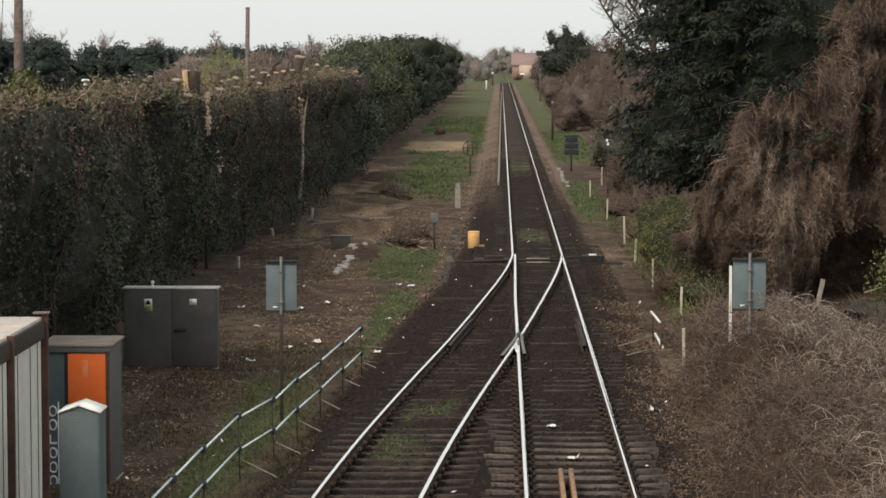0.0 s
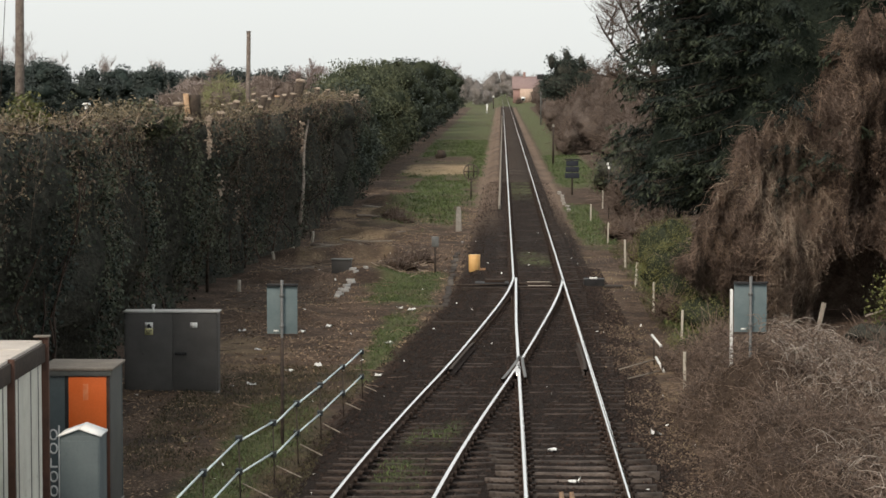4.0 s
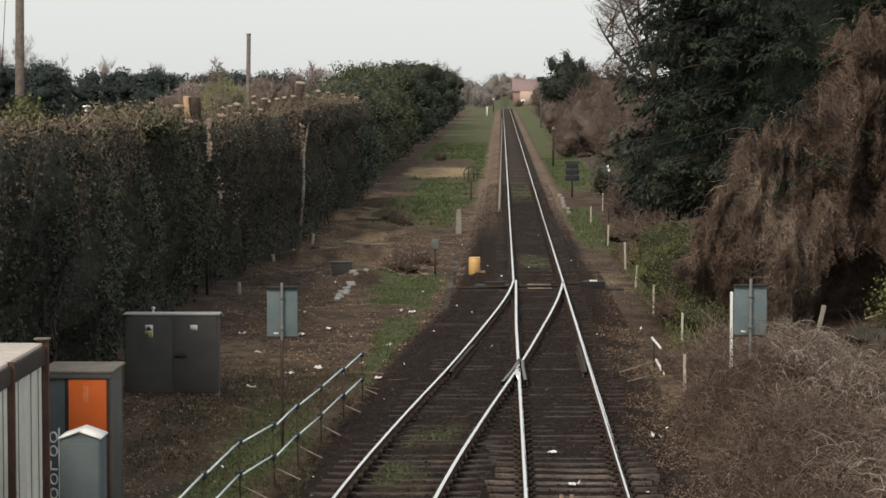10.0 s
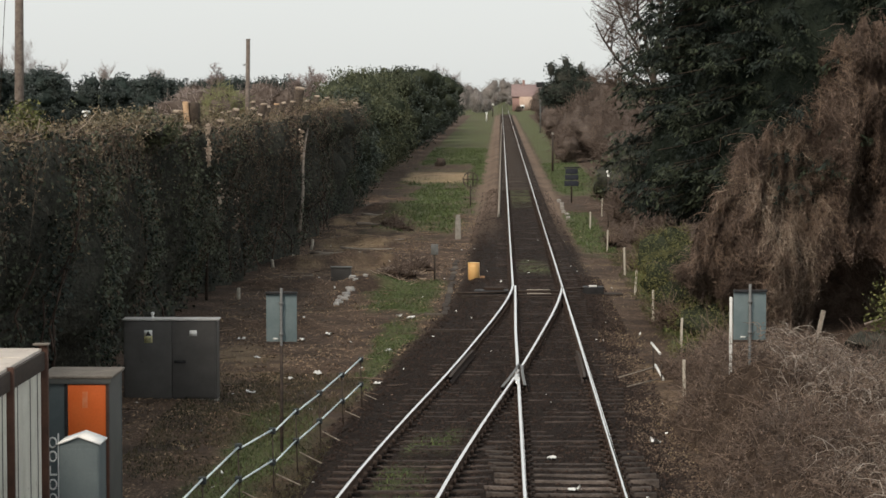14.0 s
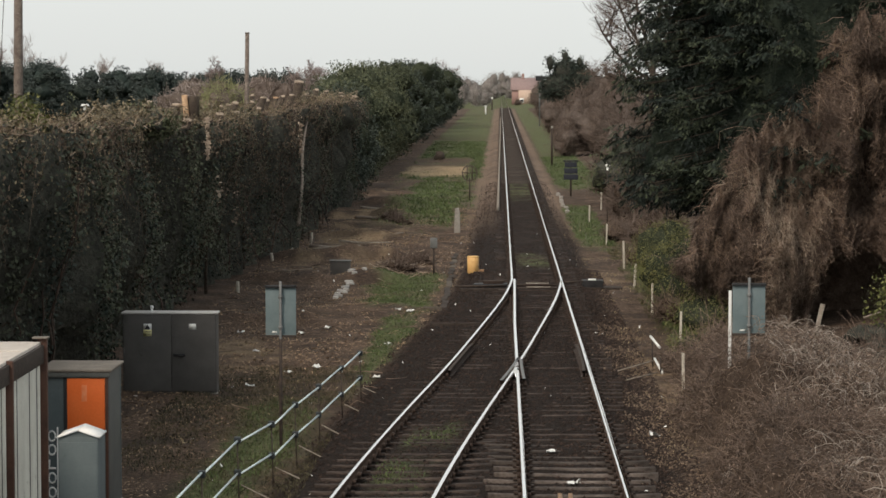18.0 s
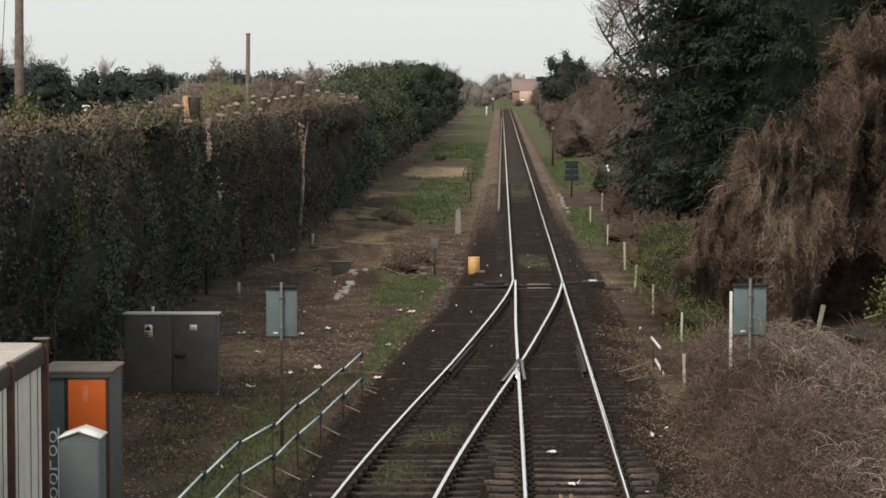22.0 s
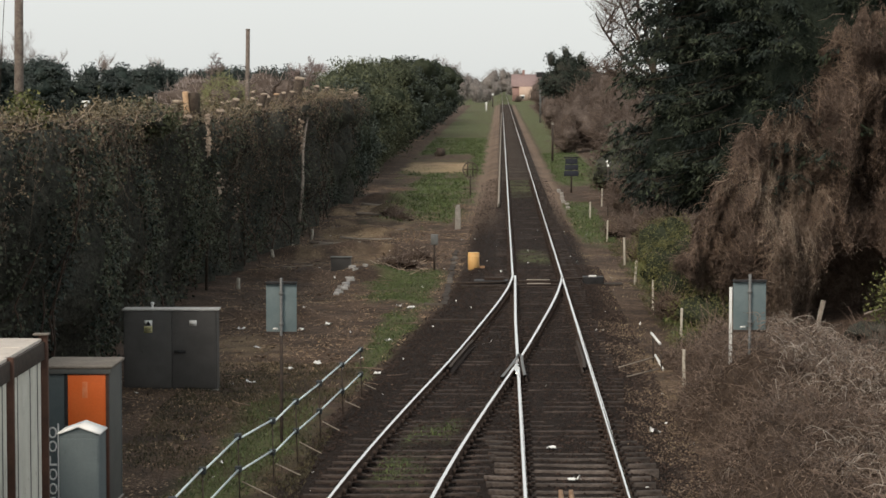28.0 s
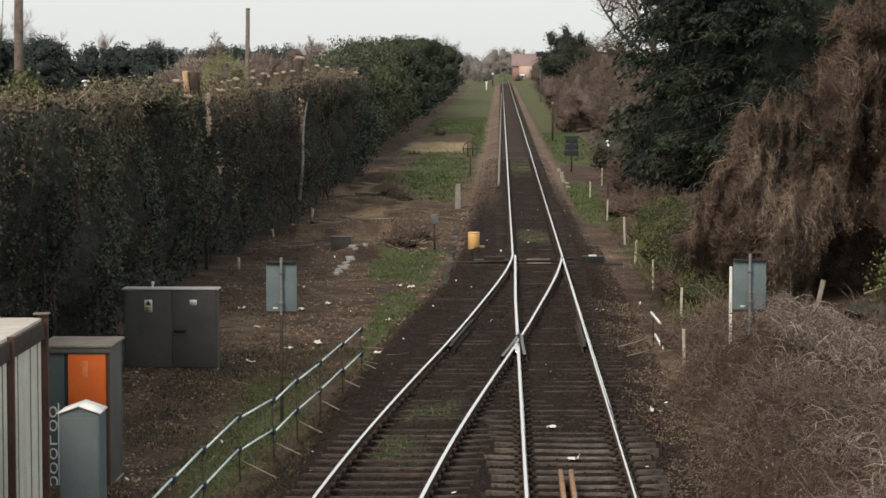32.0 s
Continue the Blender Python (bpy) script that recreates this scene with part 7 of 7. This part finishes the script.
P = np.stack([x[:, None] + (np.cos(a) * ln)[:, None] * q, y[:, None] + (np.sin(a) * ln)[:, None] * q, gh(x, y)[:, None] + 0.03 + rl.normal(size=(n, 4)) * 0.03], -1)
n = 46
x, y = rl.uniform(-4.3, -2.6, n), rl.uniform(57, 67, n)
a, ln = rl.uniform(0, np.pi, n), rl.uniform(0.2, 0.7, n)
P2 = np.stack([x[:, None] + (np.cos(a) * ln)[:, None] * q, y[:, None] + (np.sin(a) * ln)[:, None] * q, gh(x, y)[:, None] + 0.08 + rl.uniform(-0.25, 0.25, (n, 1)) * q[None] + rl.normal(size=(n, 4)) * 0.02], -1)
tagged(new("cut_sticks", np_mesh("cut_sticks", *strand_arrays(P2, rl.uniform(0.012, 0.028, n), None, 5), L_VINEPALE)), "pale split branches by the brushwood piles", "sticks", kind="stuff")
n = 260
tagged(new("cut_sticks", np_mesh("cut_sticks", *strand_arrays(P, rl.uniform(0.006, 0.016, n), None, 4), L_VINE)), "cut sticks strewn over the cleared ground", "sticks", kind="stuff")
n = 110
x, y = rl.uniform(-7.5, 5.0, n), rl.uniform(24, 75, n)
V, Q = leaf_arrays(np.stack([x, y, gh(x, y) + 0.03], 1), rl, 0.09, 0.5, flat=0.5)
tagged(new("paper_scraps", np_mesh("paper_scraps", V, Q, M_WHITE)), "scraps of white rubbish scattered by the line", "rubbish", kind="stuff")


for i, (xx, yy) in enumerate(((-5.07, 45.1), (-4.48, 46.0), (-5.81, 42.1), (-5.28, 37.4), (-4.71, 39.4), (-4.13, 40.0), (-2.66, 38.2), (-2.72, 43.0), (-2.84, 49.5), (-2.48, 49.2), (-6.68, 45.6), (0.86, 29.6), (1.14, 27.3), (2.75, 31.4))):
    sc = thing("paper_scrap", xx, yy, g1(xx, yy) + 0.01, label="crumpled white scrap of rubbish on the ground", category="rubbish", group="scraps of rubbish")
    k = np.random.default_rng(600 + i)
    gx_, gy_ = np.meshgrid(np.linspace(-0.09, 0.09, 5), np.linspace(-0.07, 0.07, 4))
    top = np.stack([gx_ + k.normal(size=gx_.shape) * 0.015, gy_ + k.normal(size=gx_.shape) * 0.012, 0.03 + np.abs(k.normal(size=gx_.shape)) * 0.035], -1).reshape(-1, 3)
    V = np.concatenate([top, top * np.array([0.96, 0.96, 1]) - np.array([0, 0, 0.006])])
    q = (np.arange(3)[:, None] * 5 + np.arange(4)[None]).ravel()
    Q = np.stack([q, q + 1, q + 6, q + 5], 1)
    part("sheet", (V, np.concatenate([Q, Q[:, ::-1] + 20])), M_WHITE, sc)
    sc.matrix_basis = pose(xx, yy, g1(xx, yy), 0, 0, i * 57)


def blades(name, n, xs, ys, size, material, label, cond, power=1.0):
    x, y = rl.uniform(*xs, n), ys[0] + (ys[1] - ys[0]) * rl.random(n) ** power
    k = cond(x, y)
    x, y = x[k], y[k]
    P = np.stack([x, y, gh(x, y) + size * 0.35], 1)
    lean = rl.normal(size=(len(x), 3)) * 0.45 + np.array([0, 0, 1.2])
    tagged(new(name, np_mesh(name, *leaf_arrays(P, rl, size, 0.16, lean=lean), material)), label, "grass", kind="stuff")


blades("grass", 70000, (-5.2, -0.8), (19, 62), 0.085, L_GRASS, "short green grass in patches beside the line", lambda x, y: grassiness(x, y) > 0.25 + 0.5 * rl.random(len(x)))
blades("grass", 40000, (-7.0, -0.9), (74, 190), 0.20, L_GRASS, "green grass strip along the cleared ground", lambda x, y: grassiness(x, y) > 0.25 + 0.5 * rl.random(len(x)), 1.3)
blades("grass", 34000, (2.8, 6.2), (34, 150), 0.15, L_GRASS, "green grass on the bank", lambda x, y: grassiness(x, y) > 0.25 + 0.5 * rl.random(len(x)), 1.4)
blades("dry_grass", 20000, (-8.0, -1.4), (20, 150), 0.085, L_STRAW, "pale dry grass tufts", lambda x, y: (strawness(x, y) > 0.3) | ((vn(x, y, 1.4, 91) > 0.78) & (x < bed_left(y))))
blades("dry_grass", 7000, (2.9, 6.0), (22, 80), 0.075, L_STRAW, "pale dry grass on the bank", lambda x, y: vn(x, y, 1.2, 93) + 0.2 * rl.random(len(x)) > 0.64)

blades("rough_grass", 34000, (-6.6, -3.0), (21, 40), 0.075, L_ROUGH, "rough olive and brown grass below the cabinets", lambda x, y: vn(x, y, 1.5, 97) + 0.3 * rl.random(len(x)) > 0.55)
blades("rough_grass", 22000, (3.3, 6.2), (33, 72), 0.10, L_BANKGRASS, "rough olive grass on the bank", lambda x, y: (x > 4.0) & (vn(x, y, 1.3, 98) + 0.3 * rl.random(len(x)) > 0.48))

# ---- house at the far end ----
hs = thing("brick_house", 7.6, 500, g1(7.6, 500), label="distant red brick house with orange gable by the line", category="house")
box("wall", -4.4, 4.0, -4, 4, -0.3, 3.95, M_BRICK, hs, c=0)
V = np.array([(-4.7, -4.3, 3.85), (4.3, -4.3, 3.85), (4.3, 4.3, 3.85), (-4.7, 4.3, 3.85), (-4.7, 0, 7.2), (4.3, 0, 7.2)])
part("roof", (np.concatenate([V, V - np.array([0, 0, 0.2])]), np.array([(0, 1, 5, 4), (2, 3, 4, 5), (6, 10, 11, 7), (8, 11, 10, 9), (0, 6, 7, 1), (2, 8, 9, 3), (3, 9, 10, 4), (0, 4, 10, 6), (1, 7, 11, 5), (2, 5, 11, 8)])), M_TILE, hs, "red-brown tiled roof")
part("gable", (np.array([(-4.4, -3.9, 3.85), (-4.4, 3.9, 3.85), (-4.4, 0, 7.0), (4.0, -3.9, 3.85), (4.0, 3.9, 3.85), (4.0, 0, 7.0)]), np.array([(0, 2, 1), (3, 4, 5)])), M_BRICK, hs)
box("porch", -2.5, 2.2, -5.4, -4.0, -0.3, 3.75, M_BRICKORANGE, hs, "orange brick front bay", c=0)
w = box("window", -2.2, -1.0, -5.48, -5.42, 0.3, 1.5, M_WHITE, hs, "white window", c=0)
box("pane", -2.0, -1.2, -5.50, -5.47, 0.5, 1.1, M_GLASS, w, "dark pane", c=0)
for xx in (2.75, 3.45):
    w = box("window", xx - 0.30, xx + 0.30, -4.08, -4.01, 1.8, 3.0, M_WHITE, hs, "white window", c=0)
    box("pane", xx - 0.24, xx + 0.24, -4.10, -4.07, 1.9, 2.9, M_GLASS, w, "dark pane", c=0)
box("chimney", -1.6, -0.9, -0.4, 0.4, 6.2, 8.4, M_BRICK, hs, c=0.02)


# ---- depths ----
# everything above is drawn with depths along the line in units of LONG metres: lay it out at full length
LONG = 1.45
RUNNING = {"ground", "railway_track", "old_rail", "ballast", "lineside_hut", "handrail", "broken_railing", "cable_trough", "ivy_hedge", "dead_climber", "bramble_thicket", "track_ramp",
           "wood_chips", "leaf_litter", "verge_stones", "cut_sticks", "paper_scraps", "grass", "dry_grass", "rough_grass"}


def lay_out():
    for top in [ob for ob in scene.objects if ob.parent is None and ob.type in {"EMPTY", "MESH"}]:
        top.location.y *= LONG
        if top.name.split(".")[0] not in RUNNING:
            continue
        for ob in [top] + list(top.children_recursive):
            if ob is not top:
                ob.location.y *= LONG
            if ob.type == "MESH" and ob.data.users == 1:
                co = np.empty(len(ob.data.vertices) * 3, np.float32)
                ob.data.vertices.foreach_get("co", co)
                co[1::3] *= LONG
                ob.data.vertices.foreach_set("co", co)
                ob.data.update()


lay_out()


# ---- birds ----
M_BIRDDARK = mat("dark_feather", (0.05, 0.05, 0.055), (0.10, 0.10, 0.11), 20, 0.8, bump=0)
M_BIRDGREY = mat("grey_feather", (0.26, 0.26, 0.27), (0.40, 0.40, 0.41), 20, 0.8, bump=0)
M_BIRDPALE = mat("pale_grey_feather", (0.48, 0.48, 0.47), (0.66, 0.66, 0.64), 20, 0.8, bump=0)
M_BIRDWHITE = mat("white_feather", (0.62, 0.62, 0.61), (0.75, 0.75, 0.73), 20, 0.8, bump=0)


def bird(body, wing, head, label, size):
    """A pigeon-sized bird that flies along its own +y; its wings turn at the shoulders."""
    b = thing("bird", 0, 0, 0, label=label, category="bird")
    rng = np.random.default_rng(3)
    part("body", blob_arrays((0, 0, 0), (0.055 * size, 0.15 * size, 0.055 * size), rng, 14, 0.03), body, b, smooth=True)
    part("head", blob_arrays((0, 0.16 * size, 0.03 * size), (0.034 * size, 0.045 * size, 0.034 * size), rng, 12, 0.02), head, b, smooth=True)
    part("beak", (np.array([(-0.008, 0.195, 0.03), (0.008, 0.195, 0.03), (0, 0.195, 0.018), (0, 0.23, 0.022)]) * size, np.array([(0, 1, 3), (1, 2, 3), (2, 0, 3), (0, 2, 1)])), M_BLACK, b)
    part("tail", (np.array([(-0.025, -0.12, 0.006), (0.025, -0.12, 0.006), (0.065, -0.30, 0.004), (-0.065, -0.30, 0.004), (-0.025, -0.12, -0.006), (0.025, -0.12, -0.006), (0.065, -0.30, -0.004), (-0.065, -0.30, -0.004)]) * size,
                  np.array([(0, 3, 2, 1), (4, 5, 6, 7), (0, 1, 5, 4), (1, 2, 6, 5), (2, 3, 7, 6), (3, 0, 4, 7)])), wing, b, "fanned tail")
    wings = []
    for s in (-1, 1):
        out = [(0, 0.09), (0.14, 0.12), (0.34, 0.03), (0.36, -0.03), (0.22, -0.06), (0.10, -0.09), (0, -0.08)]
        n = len(out)
        V = np.array([(s * x, y, 0.008 - 0.012 * x) for x, y in out] + [(s * x, y, -0.006 - 0.012 * x) for x, y in out]) * size
        Q = [(0, i, i + 1) for i in range(1, n - 1)] + [(n, n + i + 1, n + i) for i in range(1, n - 1)]
        Q += [t for i in range(n) for t in ((i, n + i, n + (i + 1) % n), (i, n + (i + 1) % n, (i + 1) % n))]
        w = part("wing", (V, np.array(Q)), wing, b)
        w.location = (s * 0.035 * size, 0.03 * size, 0.02 * size)
        wings.append((s, w))
    return b, wings


FLIGHTS = [
    (bird(M_BIRDDARK, M_BIRDDARK, M_BIRDDARK, "dark pigeon flying low across the sky", 0.8),
     [(4.5, 9.0, 200, 4.0), (4.9, 3.5, 176, 6.6), (5.5, -4.52, 125.0, 9.15), (5.6, -5.09, 118.0, 9.3), (5.7, -5.62, 111.0, 9.42), (5.8, -6.09, 104.0, 9.48), (5.9, -6.5, 97.0, 9.5), (6.0, -6.66, 90.0, 9.6), (6.1, -6.88, 84.0, 9.72), (6.3, -7.28, 75.0, 9.9), (8.5, -14, 5, 12)], 0.0),
    (bird(M_BIRDDARK, M_BIRDDARK, M_BIRDDARK, "dark pigeon gliding down beyond the hedge", 0.85),
     [(8.2, -20.5, 107, 13.0), (8.6, -20.47, 95.0, 10.45), (8.7, -20.48, 92.0, 9.81), (8.8, -20.44, 89.0, 9.21), (8.9, -20.48, 86.0, 8.63), (9.0, -20.46, 83.0, 7.96), (9.1, -20.55, 80.0, 7.6), (9.2, -20.65, 77.0, 7.12), (9.4, -21.3, 71.0, 6.31), (11.0, -40, 40, 4)], 1.0),
    (bird(M_BIRDGREY, M_BIRDGREY, M_BIRDGREY, "pale grey bird crossing the sky beyond the hedge", 1.05),
     [(12.0, -60, 150, 9.6), (12.9, -42.38, 150.0, 9.02), (13.2, -36.71, 150.0, 8.66), (13.5, -31.22, 151.0, 8.39), (13.8, -26.01, 154.0, 8.21), (14.1, -20.64, 157.0, 8.05), (14.3, -17.31, 159.0, 7.89), (14.5, -13.83, 161.0, 7.72), (15.2, -3.0, 168, 7.6), (16.4, 16, 178, 7.9)], 2.0),
    (bird(M_BIRDPALE, M_BIRDPALE, M_BIRDWHITE, "pale grey pigeon flying down over the cabinets", 0.95),
     [(19.8, -18, 41, 11.5), (20.8, -9.4, 31.5, 3.53), (20.9, -8.68, 31.0, 2.97), (21.0, -7.98, 30.3, 2.5), (21.1, -7.29, 29.4, 1.96), (21.2, -6.45, 28.4, 1.6), (21.3, -5.72, 27.4, 1.23), (21.4, -4.94, 26.4, 0.89), (21.5, -4.24, 25.6, 0.76), (21.7, -3.01, 24.2, 0.37), (22.0, -1.2, 21.5, 0.5), (23.5, 10, 5, 4.0)], 0.6),
]


def motions():
    for (b, wings), rows, phase in FLIGHTS:
        keys = []
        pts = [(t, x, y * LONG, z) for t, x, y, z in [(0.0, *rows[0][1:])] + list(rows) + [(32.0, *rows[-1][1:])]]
        for i, (t, x, y, z) in enumerate(pts):
            a, c = pts[max(1, i - 1)], pts[min(len(pts) - 2, i + 1)]
            d = Vector(c[1:]) - Vector(a[1:])
            yaw = math.degrees(math.atan2(-d.x, d.y))
            climb = max(-25, min(25, math.degrees(math.atan2(d.z, math.hypot(d.x, d.y)))))
            keys.append((t, pose(x, y, z, climb, 0, yaw)))
        walk(b, keys)
        t0, t1 = rows[0][0], rows[-1][0]
        for s, w in wings:
            here = w.location.copy()
            wk = [(0.0, Matrix.Translation(here) @ pose(0, 0, 0, 0, -s * 10, 0))]
            k = 0
            t = t0 + 0.05
            while t < t1:
                flap = 12 + 38 * math.sin((t + phase * 0.07) * 2 * math.pi / 0.29)
                wk.append((round(t, 2), Matrix.Translation(here) @ pose(0, 0, 0, 0, -s * flap, 0)))
                t += 0.0667
            wk.append((32.0, Matrix.Translation(here) @ pose(0, 0, 0, 0, -s * 10, 0)))
            walk(w, wk)


motions()
